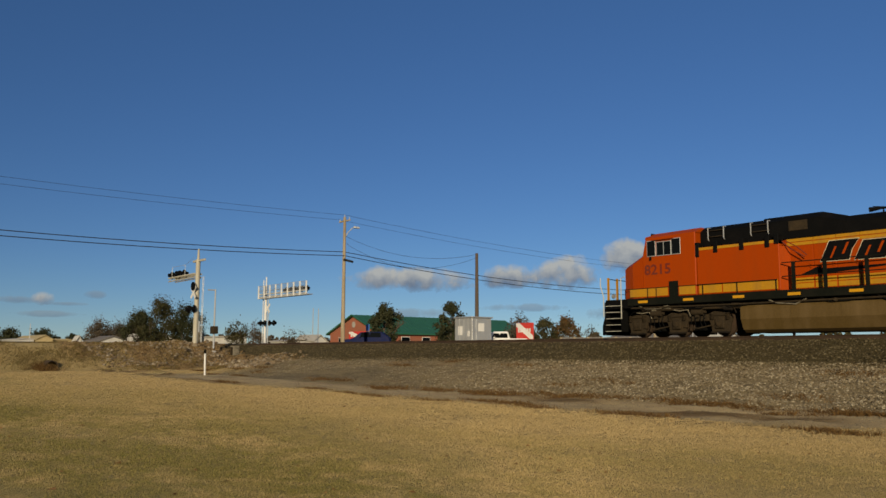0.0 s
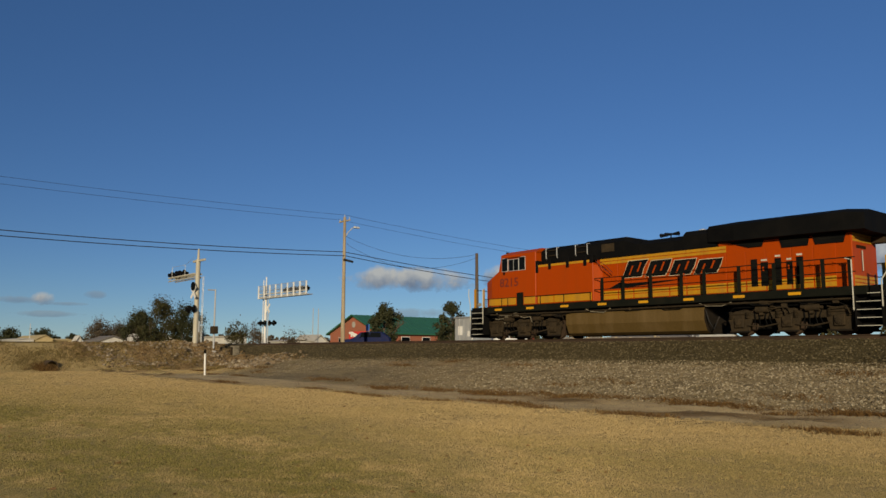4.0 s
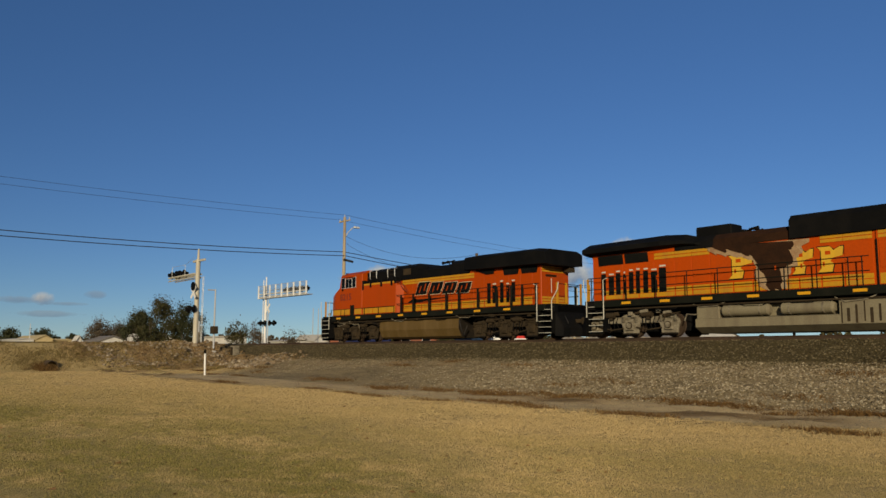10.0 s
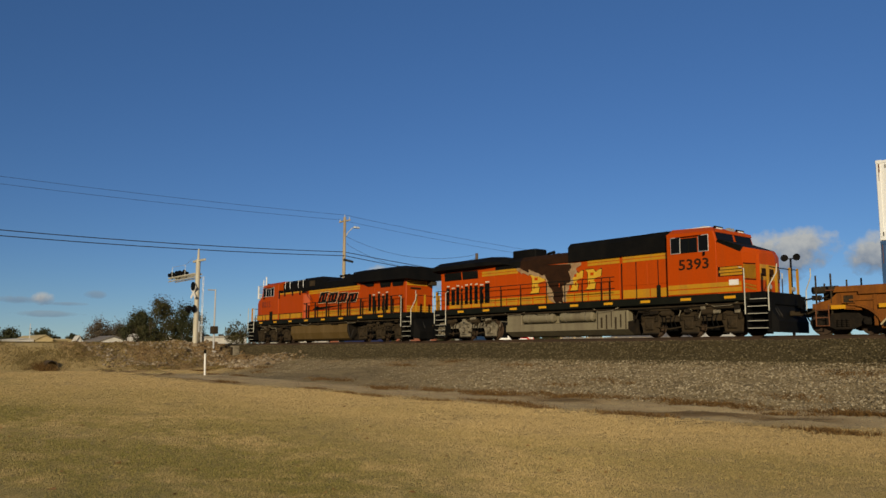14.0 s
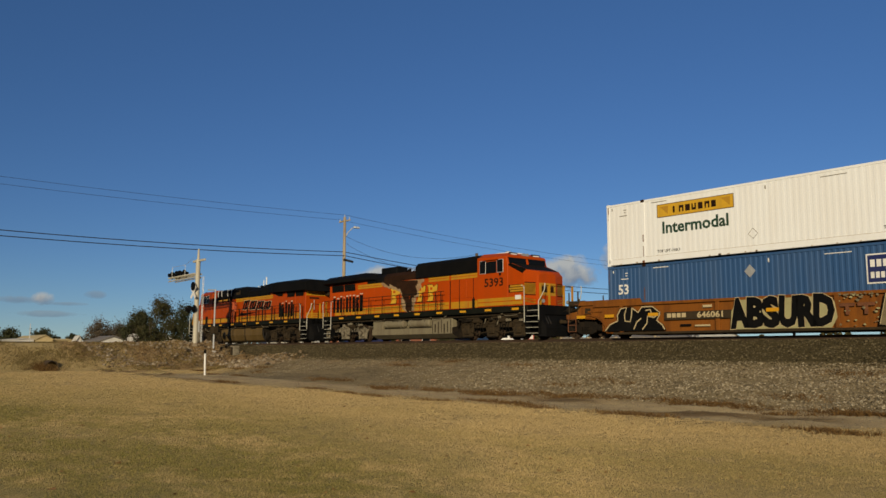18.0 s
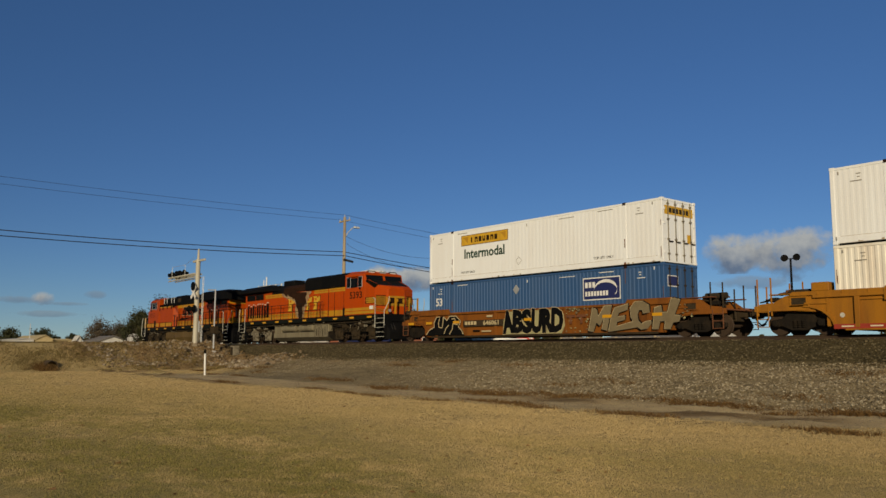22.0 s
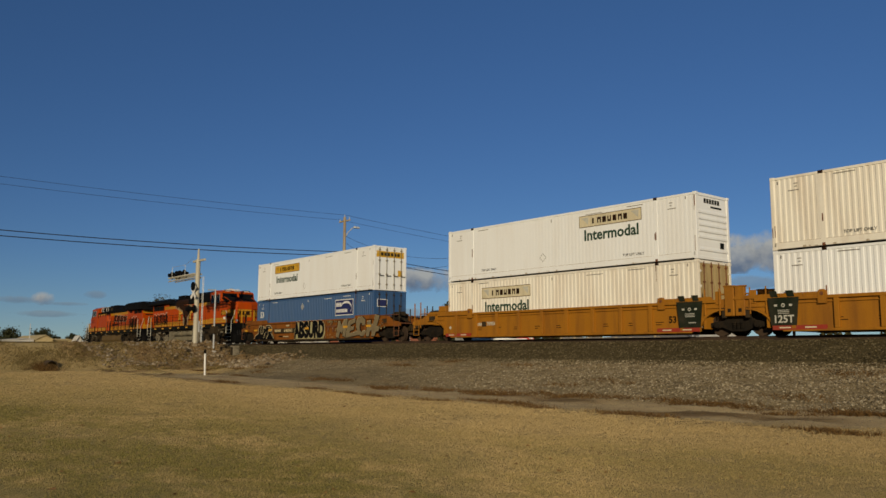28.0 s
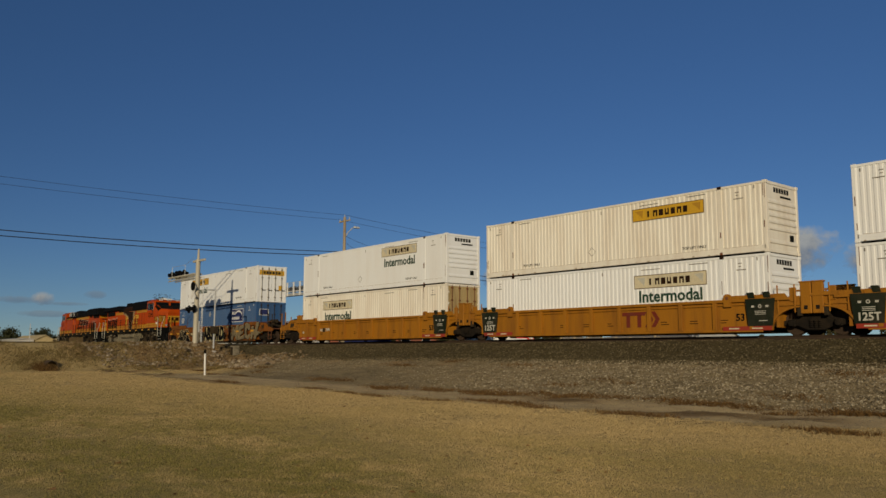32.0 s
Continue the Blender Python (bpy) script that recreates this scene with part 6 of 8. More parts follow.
    for line in (((-0.1, 0.32), (0.15, 0.58), (0.62, 0.76), (0.60, 1.0), (0.80, 1.30), (1.12, 1.34), (1.0, 1.0), (1.02, 0.74), (1.3, 0.70), (1.38, 0.95), (1.42, 1.32)),
                 ((1.45, 1.30), (1.75, 1.10), (1.95, 1.34), (2.5, 1.34), (2.9, 1.05), (2.6, 0.86), (2.25, 0.92), (2.2, 0.6), (1.95, 0.34)),
                 ((1.5, 0.36), (1.65, 0.66), (1.9, 0.84)), ((2.9, 1.02), (2.72, 0.72), (3.0, 0.52), (3.12, 0.32)), ((2.15, 1.18), (2.4, 1.2), (2.45, 1.05))):
        spray(line, 0.055, CREAM_SPRAY, 0.014)
    letters("car_number", "646061", 0.34, CREAM_SPRAY, rusty, RX(5.35 if s < 0 else CL - 5.35), y + s * 0.002, 0.89, s, 0.008, 1.25)
    for i, (a0, w, z, h, mat) in enumerate(((3.25, 0.20, 0.82, 0.18, CREAM_SPRAY), (3.50, 0.18, 0.82, 0.18, CREAM_SPRAY), (3.74, 0.18, 0.82, 0.18, CREAM_SPRAY), (3.98, 0.20, 0.82, 0.18, CREAM_SPRAY),
                                            (5.0, 0.4, 1.20, 0.10, CREAM_SPRAY), (4.6, 0.7, 0.42, 0.07, CREAM_SPRAY), (3.9, 0.5, 0.45, 0.08, BLACK))):
        a = a0 if s < 0 else CL - a0 - w
        bm = B()
        box(bm, RX(a), RX(a + w), *sorted((y - s * 0.05, y + s * 0.006)), z, z + h)
        part("stencil_bar", bm, mat, rusty)
    # dark red block emblem on the middle unit, reporting marks on the first
    yy = s * 1.32
    for pts in ([(52.05, 0.96), (53.30, 0.96), (53.30, 1.12), (52.05, 1.12)], [(52.28, 0.44), (52.48, 0.44), (52.48, 0.97), (52.28, 0.97)], [(52.88, 0.44), (53.08, 0.44), (53.08, 0.97), (52.88, 0.97)],
                [(53.28, 0.44), (53.48, 0.44), (53.72, 0.78), (53.48, 1.12), (53.28, 1.12), (53.50, 0.78)], [(53.62, 0.44), (53.82, 0.44), (54.06, 0.78), (53.82, 1.12), (53.62, 1.12), (53.84, 0.78)]):
        bm = B()
        pp = pts if s < 0 else [(2 * 51.1 - a, b) for a, b in pts]
        prism(bm, [(SX(a), b) for a, b in pp], *sorted((yy, yy + s * 0.012)))
        part("emblem_block", bm, RED_MARK, second)
    # reporting marks on the first unit: bars on a dark band, and its number
    band0, band1 = (25.80, 27.62) if s < 0 else (2 * 31.6 - 27.62, 2 * 31.6 - 25.80)
    mid_ = (band0 + band1) / 2
    bm = B()
    box(bm, FX(mid_ - 0.35), FX(mid_ - 0.02), *sorted((yy, yy + s * 0.006)), 0.70, 0.97)
    part("number_band", bm, GRIME, first)
    for i in range(4):
        a = band0 + 0.02 + i * 0.14 if s < 0 else band1 - 0.12 - i * 0.14
        bm = B()
        box(bm, FX(a), FX(a + 0.09), *sorted((yy, yy + s * 0.01)), 0.75, 0.91)
        part("stencil_bar", bm, FADED, first)
    letters("car_number", "789584", 0.27, FADED, first, FX(mid_ + (0.46 if s < 0 else -0.46)), yy + s * 0.008, 0.84, s, 0.006, 1.05)
    bm = B()
    lathe_y(bm, [(yy + s * 0.002, 0.09), (yy + s * 0.008, 0.09)], 14, FX(23.75 if s < 0 else 2 * 31.6 - 23.75), 0.70)
    lathe_y(bm, [(yy + s * 0.008, 0.055), (yy + s * 0.010, 0.055)], 14, FX(23.75 if s < 0 else 2 * 31.6 - 23.75), 0.70)
    part("painted_ring", bm, FADED, first)


# ---- loose ground cover ----
def scatter(name, label, category, verts, faces, material):
    me = bpy.data.meshes.new(name)
    me.from_pydata(verts, [], faces)
    me.materials.append(material)
    return tagged(new(name, me), label, category, kind="stuff")


def island_mat(name, cols, rough=0.9):
    """Colours that change from piece to piece."""
    m, n, l, b = nodes_of(name)
    g = n.new("ShaderNodeNewGeometry")
    r = n.new("ShaderNodeValToRGB")
    r.color_ramp.interpolation = "LINEAR"
    for i, c in enumerate(cols):
        p = i / (len(cols) - 1)
        e = r.color_ramp.elements[i] if i < 2 else r.color_ramp.elements.new(p)
        e.position, e.color = p, (*c, 1)
    l.new(g.outputs["Random Per Island"], r.inputs[0])
    l.new(r.outputs[0], b.inputs["Base Color"])
    b.inputs["Roughness"].default_value = rough
    b.inputs["Specular IOR Level"].default_value = 0.2
    return m


def blades(spots, h, w, rnd, lean=0.5, per=3):
    vs, fs = [], []
    for x, y, z, k in spots:
        for _ in range(per):
            a = rnd.uniform(0, math.tau)
            hh, ww = h * k * rnd.uniform(0.6, 1.3), w * k * rnd.uniform(0.7, 1.3)
            px, py = x + rnd.gauss(0, 0.03 * k), y + rnd.gauss(0, 0.03 * k)
            dx, dy = math.cos(a) * ww, math.sin(a) * ww
            lx, ly = rnd.gauss(0, lean) * hh, rnd.gauss(0, lean) * hh
            i = len(vs)
            vs += [(px - dx, py - dy, z - 0.01), (px + dx, py + dy, z - 0.01), (px + lx, py + ly, z + hh)]
            fs.append((i, i + 1, i + 2))
    return vs, fs


def lawn_tone(x, y):
    """How olive (0 straw, 1 olive) and how scarred the lawn is here."""
    d = track_y(x) - y
    far = max(0.0, min(1.0, (d - 17) / 9 - 0.015 * max(0.0, -x - 18) + 0.45 * noise.noise((x * 0.12, y * 0.3, 2))))
    olive = far * max(0.0, min(1.0, 0.72 + 0.012 * max(0.0, d - 20) + 0.9 * noise.noise((x * 0.22, y * 0.5, 7.0)) + 0.7 * noise.noise((x * 1.1, y * 1.9, 5.0)) + 0.8 * noise.noise((x * 2.6, y * 4.2, 3.0))))
    scar = noise.noise((x * 0.9, y * 4.2, 4.0)) + 0.45 * noise.noise((x * 2.2, y * 8.0, 8.0))
    return olive, max(0.0, min(1.0, (scar - 0.50) * 7)) * (1.0 if x < -14 else 0.4)


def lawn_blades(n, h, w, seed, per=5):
    """Short mown grass: single triangles only in the camera's view wedge, closer and smaller near it."""
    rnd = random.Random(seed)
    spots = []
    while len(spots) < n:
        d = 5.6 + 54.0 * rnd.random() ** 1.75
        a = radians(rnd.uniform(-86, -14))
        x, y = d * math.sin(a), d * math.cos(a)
        g, b, e = zone(x, y, 0)
        if g > rnd.uniform(0.2, 0.8) or (e > 0.6 and x < -44):
            continue
        o, sc = lawn_tone(x, y)
        if sc > rnd.uniform(0.9, 4.0):
            continue
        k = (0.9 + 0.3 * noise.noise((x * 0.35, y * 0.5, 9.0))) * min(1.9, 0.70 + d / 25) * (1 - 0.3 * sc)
        spots.append((x, y, surface_z(x, y, (g, b, e)), k, o, sc))
    q = np.repeat(np.array(spots), per, axis=0)
    r = np.random.default_rng(seed)
    m = len(q)
    k = q[:, 3]
    a = r.uniform(0, math.tau, m)
    hh, ww = h * k * r.uniform(0.5, 1.35, m), w * k * r.uniform(0.7, 1.3, m)
    px, py = q[:, 0] + r.normal(0, 0.045, m) * k, q[:, 1] + r.normal(0, 0.045, m) * k
    dx, dy = np.cos(a) * ww, np.sin(a) * ww
    lx, ly = r.normal(0, 0.5, m) * hh, r.normal(0, 0.5, m) * hh
    v = np.empty((m, 3, 3))
    v[:, 0] = np.stack([px - dx, py - dy, q[:, 2] - 0.012], 1)
    v[:, 1] = np.stack([px + dx, py + dy, q[:, 2] - 0.012], 1)
    v[:, 2] = np.stack([px + lx, py + ly, q[:, 2] + hh], 1)
    me = bpy.data.meshes.new("grass")
    me.from_pydata(v.reshape(-1, 3).tolist(), [], np.arange(3 * m).reshape(-1, 3).tolist())
    c = np.repeat(np.stack([q[:, 4], q[:, 5], np.zeros(m), np.ones(m)], 1), 3, axis=0).astype(np.float32)
    me.color_attributes.new("tone", "FLOAT_COLOR", "POINT").data.foreach_set("color", c.ravel())
    return me


def lawn_mat():
    m, n, l, b = nodes_of("dormant_grass_blades")
    a = n.new("ShaderNodeAttribute")
    a.attribute_name = "tone"
    sep = n.new("ShaderNodeSeparateColor")
    l.new(a.outputs["Color"], sep.inputs[0])
    g = n.new("ShaderNodeNewGeometry").outputs["Random Per Island"]
    straw = mixc(n, l, g, (0.24, 0.17, 0.07), (0.50, 0.37, 0.175))
    olive = mixc(n, l, g, (0.06, 0.064, 0.013), (0.30, 0.235, 0.075))
    c = mixc(n, l, sep.outputs[0], straw, olive)
    l.new(mixc(n, l, sep.outputs[1], c, (0.13, 0.095, 0.036)), b.inputs["Base Color"])
    b.inputs["Roughness"].default_value = 0.85
    b.inputs["Specular IOR Level"].default_value = 0.2
    return m


rnd = random.Random(11)
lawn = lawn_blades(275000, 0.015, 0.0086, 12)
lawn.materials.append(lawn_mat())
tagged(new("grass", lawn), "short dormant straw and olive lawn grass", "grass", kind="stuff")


def stones(n, rnd, place, size):
    vs, fs = [], []
    base = np.array([(1, 0, 0), (-1, 0, 0), (0, 1, 0), (0, -1, 0), (0, 0, 1), (0, 0, -1)], float)
    tri = ((0, 2, 4), (2, 1, 4), (1, 3, 4), (3, 0, 4), (2, 0, 5), (1, 2, 5), (3, 1, 5), (0, 3, 5))
    while n:
        p = place()
        if p is None:
            continue
        n -= 1
        s = size(p)
        a = rnd.uniform(0, math.tau)
        ca, sa = math.cos(a), math.sin(a)
        i = len(vs)
        for q in base:
            k = [v * s * rnd.uniform(0.55, 1.15) for v in q]
            k[2] *= 0.7
            t = rnd.gauss(0, 0.25) * s
            vs.append((p[0] + k[0] * ca - k[1] * sa + t * abs(q[2]), p[1] + k[0] * sa + k[1] * ca, p[2] + k[2] + s * 0.12))
        fs += [(i + a_, i + b_, i + c_) for a_, b_, c_ in tri]
    return vs, fs


def on_slope(d0, d1, keep=None):
    def f():
        x = 6.0 - 70.0 * rnd.random() ** 1.25
        y = track_y(x) - rnd.uniform(d0, d1)
        if keep and not keep(x, y):
            return None
        return x, y, surface_z(x, y)
    return f


BALLAST = island_mat("ballast_stone", [(0.026, 0.020, 0.008), (0.076, 0.058, 0.025), (0.044, 0.033, 0.013), (0.18, 0.144, 0.08), (0.028, 0.021, 0.008)])
SLOPE_STONE = island_mat("pale_slope_stone", [(0.13, 0.098, 0.055), (0.25, 0.196, 0.115), (0.17, 0.13, 0.073), (0.42, 0.355, 0.235), (0.07, 0.05, 0.026), (0.23, 0.182, 0.11)])
scatter("ballast_stones", "dark grey-brown crushed ballast stones", "ballast", *stones(40000, rnd, on_slope(1.5, 4.9), lambda p: rnd.uniform(0.025, 0.055)), BALLAST)
scatter("slope_stones", "pale broken stones strewn on the railway bank", "stones",
        *stones(74000, rnd, on_slope(4.3, 10.6, lambda x, y: noise.noise((x * 0.13, y * 0.25, 2.0)) + 1.3 * min(1, max(0, (x + 36) / 14)) > rnd.uniform(-0.3, 0.6)), lambda p: rnd.choice((0.018, 0.024, 0.03, 0.036, 0.044, 0.056)) * (1.0 if p[0] > -27 else 0.7)), SLOPE_STONE)
scatter("bench_gravel", "fine grey gravel along the foot of the bank", "gravel", *stones(12000, rnd, on_slope(9.8, 14.4, lambda x, y: zone(x, y, 0)[0] > 0.5), lambda p: rnd.uniform(0.010, 0.022)), SLOPE_STONE)


def on_corner():
    x, y = rnd.uniform(-60, -46.5), rnd.uniform(17.5, 28.0)
    if track_y(x) - y < 3.0 or noise.noise((x * 0.3, y * 0.35, 6.0)) < rnd.uniform(-0.35, 0.25) or ground_z(x, y) < 0.62:
        return None
    return x, y, surface_z(x, y)


RUBBLE = island_mat("rubble_stone", [(0.11, 0.074, 0.038), (0.23, 0.16, 0.088), (0.16, 0.12, 0.072), (0.34, 0.275, 0.185), (0.06, 0.042, 0.024)])
def on_soil():
    x, y = rnd.uniform(-60, -43), rnd.uniform(14.5, 29.0)
    if track_y(x) - y < 3.0 or ground_z(x, y) < 0.62 or zone(x, y, 0)[2] < rnd.random():
        return None
    return x, y, surface_z(x, y)


CLOD = island_mat("soil_clods", [(0.11, 0.068, 0.028), (0.22, 0.138, 0.06), (0.15, 0.097, 0.043), (0.30, 0.215, 0.112), (0.07, 0.045, 0.02)])
scatter("soil_clods", "brown clods and chips on the eroded bank", "soil", *stones(9000, rnd, on_soil, lambda p: rnd.uniform(0.025, 0.085)), CLOD)
scatter("rubble", "broken rock and clods on the eroded bank by the crossing", "rubble", *stones(2200, rnd, on_corner, lambda p: rnd.choice((0.05, 0.06, 0.09, 0.13, 0.18))), RUBBLE)


def weed_spots(n, place, k0, k1):
    out = []
    while len(out) < n:
        p = place()
        if p:
            out.append((*p, rnd.uniform(k0, k1)))
    return out


WEED = island_mat("dead_weeds", [(0.06, 0.032, 0.011), (0.12, 0.064, 0.020), (0.17, 0.095, 0.030), (0.08, 0.045, 0.015)])
clumps = [(-3 - 26 * rnd.random(), rnd.uniform(10.2, 10.9)) for _ in range(36)]
clumps += [(rnd.uniform(-62, 3), rnd.choice((rnd.uniform(9.6, 11.2), rnd.uniform(4.4, 9.5), rnd.uniform(12.6, 14.8)))) for _ in range(48)]
spots = []
for cx, cd in clumps:
    for _ in range(120):
        x = cx + rnd.gauss(0, 0.55)
        y = track_y(cx) - cd + rnd.gauss(0, 0.16)
        spots.append((x, y, surface_z(x, y), rnd.uniform(0.6, 1.3)))
scatter("weeds", "dead brown weeds in clumps along the bank", "weeds", *blades(spots, 0.085, 0.012, rnd, 0.9), WEED)
TALL = island_mat("tall_dry_grass", [(0.13, 0.092, 0.032), (0.20, 0.14, 0.05), (0.10, 0.08, 0.026)])


def on_road_bank():
    x, y = rnd.uniform(-60.5, -50), rnd.uniform(8, 24.5)
    z = surface_z(x, y)
    return (x, y, z) if z > 0.5 and noise.noise((x * 0.4, y * 0.4, 1)) > rnd.uniform(-0.5, 0.3) else None


brush = []
for _ in range(420):
    x, y = -54.1 + rnd.gauss(0, 0.35), 14.15 + rnd.gauss(0, 0.34)
    brush.append((x, y, surface_z(x, y) - 0.05, rnd.uniform(0.6, 1.2)))
scatter("brush", "brown dead brush overhanging the culvert mouth", "brush", *blades(brush, 0.34, 0.018, rnd, 0.5), WEED)
scatter("bank_grass", "long dry grass on the road bank", "grass", *blades(weed_spots(12000, on_road_bank, 0.7, 1.3), 0.10, 0.012, rnd, 0.6), TALL)

# fallen leaves on the lawn
LEAF = island_mat("fallen_leaves", [(0.10, 0.05, 0.018), (0.20, 0.11, 0.04), (0.15, 0.085, 0.035)])
lv = []
for _ in range(170):
    d, a = 6.5 + 22 * rnd.random() ** 1.5, radians(rnd.uniform(-78, -22))
    lv.append((d * math.sin(a), d * math.cos(a), surface_z(d * math.sin(a), d * math.cos(a)) + 0.02, rnd.uniform(0.6, 1.4)))
scatter("fallen_leaves", "brown fallen leaves lying on the lawn", "leaves", *blades(lv, 0.02, 0.035, rnd, 1.6, 1), LEAF)


# ---- crossing signals and poles ----
def cross_arm(t, x, y, z, half, along, mat=WOOD):
    bm = B()
    if along == "x":
        box(bm, x - half, x + half, y - 0.05, y + 0.05, z - 0.06, z + 0.06, 0.01)
    else:
        box(bm, x - 0.05, x + 0.05, y - half, y + half, z - 0.06, z + 0.06, 0.01)
    return part("cross_arm", bm, mat, t)


def flasher(t, x, y, z, face):
    """A pair of round hooded lamps on a short arm, facing along y."""
    bm = B()
    box(bm, x - 0.62, x + 0.62, y - 0.03, y + 0.03, z - 0.03, z + 0.03)
    f = part("flasher_arm", bm, BLACK, t)
    for k in (-0.45, 0.45):
        bm = B()
        lathe_y(bm, [(y + face * 0.02, 0.30), (y + face * 0.06, 0.30)], 20, x + k, z)
        lathe_y(bm, [(y + face * 0.06, 0.16), (y + face * 0.30, 0.15)], 14, x + k, z)
        part("lamp_hood", bm, BLACK, f)
        bm = B()
        lathe_y(bm, [(y + face * 0.10, 0.13), (y + face * 0.13, 0.12)], 14, x + k, z)
        part("lamp_lens", bm, RED, f)


def crossbuck(t, x, y, z, face):
    for r in (-45, 45):
        bm = B()
        box(bm, -0.6, 0.6, -0.012, 0.012, -0.115, 0.115)
        bmesh.ops.rotate(bm, verts=bm.verts[:], cent=(0, 0, 0), matrix=Matrix.Rotation(radians(r), 3, "Y"))
        bmesh.ops.translate(bm, verts=bm.verts[:], vec=(x, y + face * (0.14 + (0.02 if r > 0 else 0)), z))
        part("crossbuck_blade", bm, WHITE_PAINT, t)


sig = thing("crossing_signal", "pale cantilever level-crossing signal with dark flashing-light heads and a crossbuck", "signal", "crossing signals")
X1, Y1_ = -59.55, 26.0
bm = B()
rod(bm, (X1, Y1_, 2.1), (X1, Y1_, 8.6), 0.20, 14, 0.17)
rod(bm, (X1, Y1_, 8.6), (X1, Y1_, 9.42), 0.10, 10, 0.06)
part("mast", bm, TAN, sig)
bm = B()
box(bm, X1 - 0.33, X1 + 0.33, Y1_ - 0.33, Y1_ + 0.33, 1.6, 2.2, 0.05)
part("base", bm, CONCRETE, sig)
bm = B()
box(bm, X1 - 0.9, X1 + 1.2, Y1_ - 0.06, Y1_ + 0.06, 8.42, 8.58, 0.01)
part("cross_arm", bm, TAN, sig)
bm = B()
for dy in (-0.28, 0.28):
    pipe(bm, [(X1, Y1_ + dy, 7.50), (X1 - 4.9, Y1_ + dy, 7.46)], 0.07)
    pipe(bm, [(X1, Y1_ + dy, 7.24), (X1 - 4.9, Y1_ + dy, 7.20)], 0.05)
for i in range(7):
    x = X1 - 0.7 * i
    z = 7.50 - 0.006 * i
    pipe(bm, [(x, Y1_ - 0.28, z), (x, Y1_ + 0.28, z)], 0.03)
    pipe(bm, [(x, Y1_ - 0.28, z), (x - 0.7, Y1_ - 0.28, z - 0.3)], 0.025)
part("cantilever_arm", bm, TAN, sig)
bm = B()
for x in (X1 - 1.7, X1 - 4.2):
    pipe(bm, [(x, Y1_ - 0.3, 7.4), (x, Y1_ - 0.3, 8.3)], 0.016)
pipe(bm, [(X1, Y1_ - 0.3, 8.75), (X1 - 1.7, Y1_ - 0.3, 8.3), (X1 - 4.2, Y1_ - 0.3, 8.3)], 0.012)
part("arm_rail", bm, GALV, sig)
for k in (3.0, 4.5):
    flasher(sig, X1 - k, Y1_, 7.72, -1)
    flasher(sig, X1 - k, Y1_, 7.72, 1)
flasher(sig, X1 - 0.35, Y1_ - 0.2, 4.85, -1)
crossbuck(sig, X1, Y1_ - 0.15, 6.1, -1)
bm = B()
lathe_y(bm, [(Y1_ - 0.42, 0.32), (Y1_ - 0.36, 0.32)], 18, X1 + 0.1, 6.55)
part("bell", bm, BLACK, sig)
bm = B()
for dx in (-0.10, 0.10):
    pipe(bm, [(X1 + 0.35 + dx, Y1_ + 0.3, 2.2), (X1 + 0.35 + dx, Y1_ + 0.3, 7.3)], 0.018)
for i in range(14):
    pipe(bm, [(X1 + 0.25, Y1_ + 0.3, 2.5 + i * 0.35), (X1 + 0.45, Y1_ + 0.3, 2.5 + i * 0.35)], 0.012)
part("ladder", bm, GALV, sig)

gate = thing("crossing_signal", "white cantilever crossing signal with a railed walkway arm, beyond the track", "signal", "crossing signals")
X2, Y2 = -76.8, 41.0
bm = B()
rod(bm, (X2, Y2, 1.9), (X2, Y2, 8.5), 0.15, 12, 0.13)
rod(bm, (X2, Y2, 8.5), (X2, Y2, 9.35), 0.075, 10, 0.06)
rod(bm, (X2 - 0.75, Y2 + 0.1, 1.9), (X2 - 0.75, Y2 + 0.1, 9.1), 0.05, 8)
part("mast", bm, WHITE_PAINT, gate)
bm = B()
box(bm, X2 - 1.1, X2 + 8.6, Y2 - 0.35, Y2 + 0.35, 7.12, 7.20)
for z in (7.28, 7.55):
    pipe(bm, [(X2 - 1.1, Y2 - 0.3, z), (X2 + 8.6, Y2 - 0.3, z)], 0.05)
part("cantilever_arm", bm, ALU, gate)
for i in range(9):
    x = X2 - 1.0 + 1.19 * i
    bm = B()
    box(bm, x - 0.09, x + 0.09, Y2 - 0.38, Y2 - 0.30, 7.1, 8.45, 0.01)
    part("walkway_post", bm, WHITE_PAINT, gate)
bm = B()
pipe(bm, [(X2 - 1.0, Y2 - 0.34, 8.4), (X2 + 8.5, Y2 - 0.34, 8.4)], 0.03)
pipe(bm, [(X2 - 1.0, Y2 - 0.34, 7.9), (X2 + 8.5, Y2 - 0.34, 7.9)], 0.025)
part("walkway_rail", bm, GALV, gate)
bm = B()
for i in range(9):
    pipe(bm, [(X2 - 1.0, Y2 - 0.30, 7.22 + 0.13 * i), (X2 + 8.5, Y2 - 0.30, 7.22 + 0.13 * i)], 0.02, 4)
part("walkway_mesh", bm, GALV, gate)
for k in (4.6, 6.3, 7.6):
    flasher(gate, X2 + k, Y2, 7.75, -1)
    flasher(gate, X2 + k, Y2, 7.75, 1)
flasher(gate, X2 - 0.1, Y2 - 0.2, 4.6, -1)
flasher(gate, X2 + 0.9, Y2 + 0.2, 4.6, 1)
crossbuck(gate, X2 + 0.5, Y2 + 0.1, 6.1, -1)

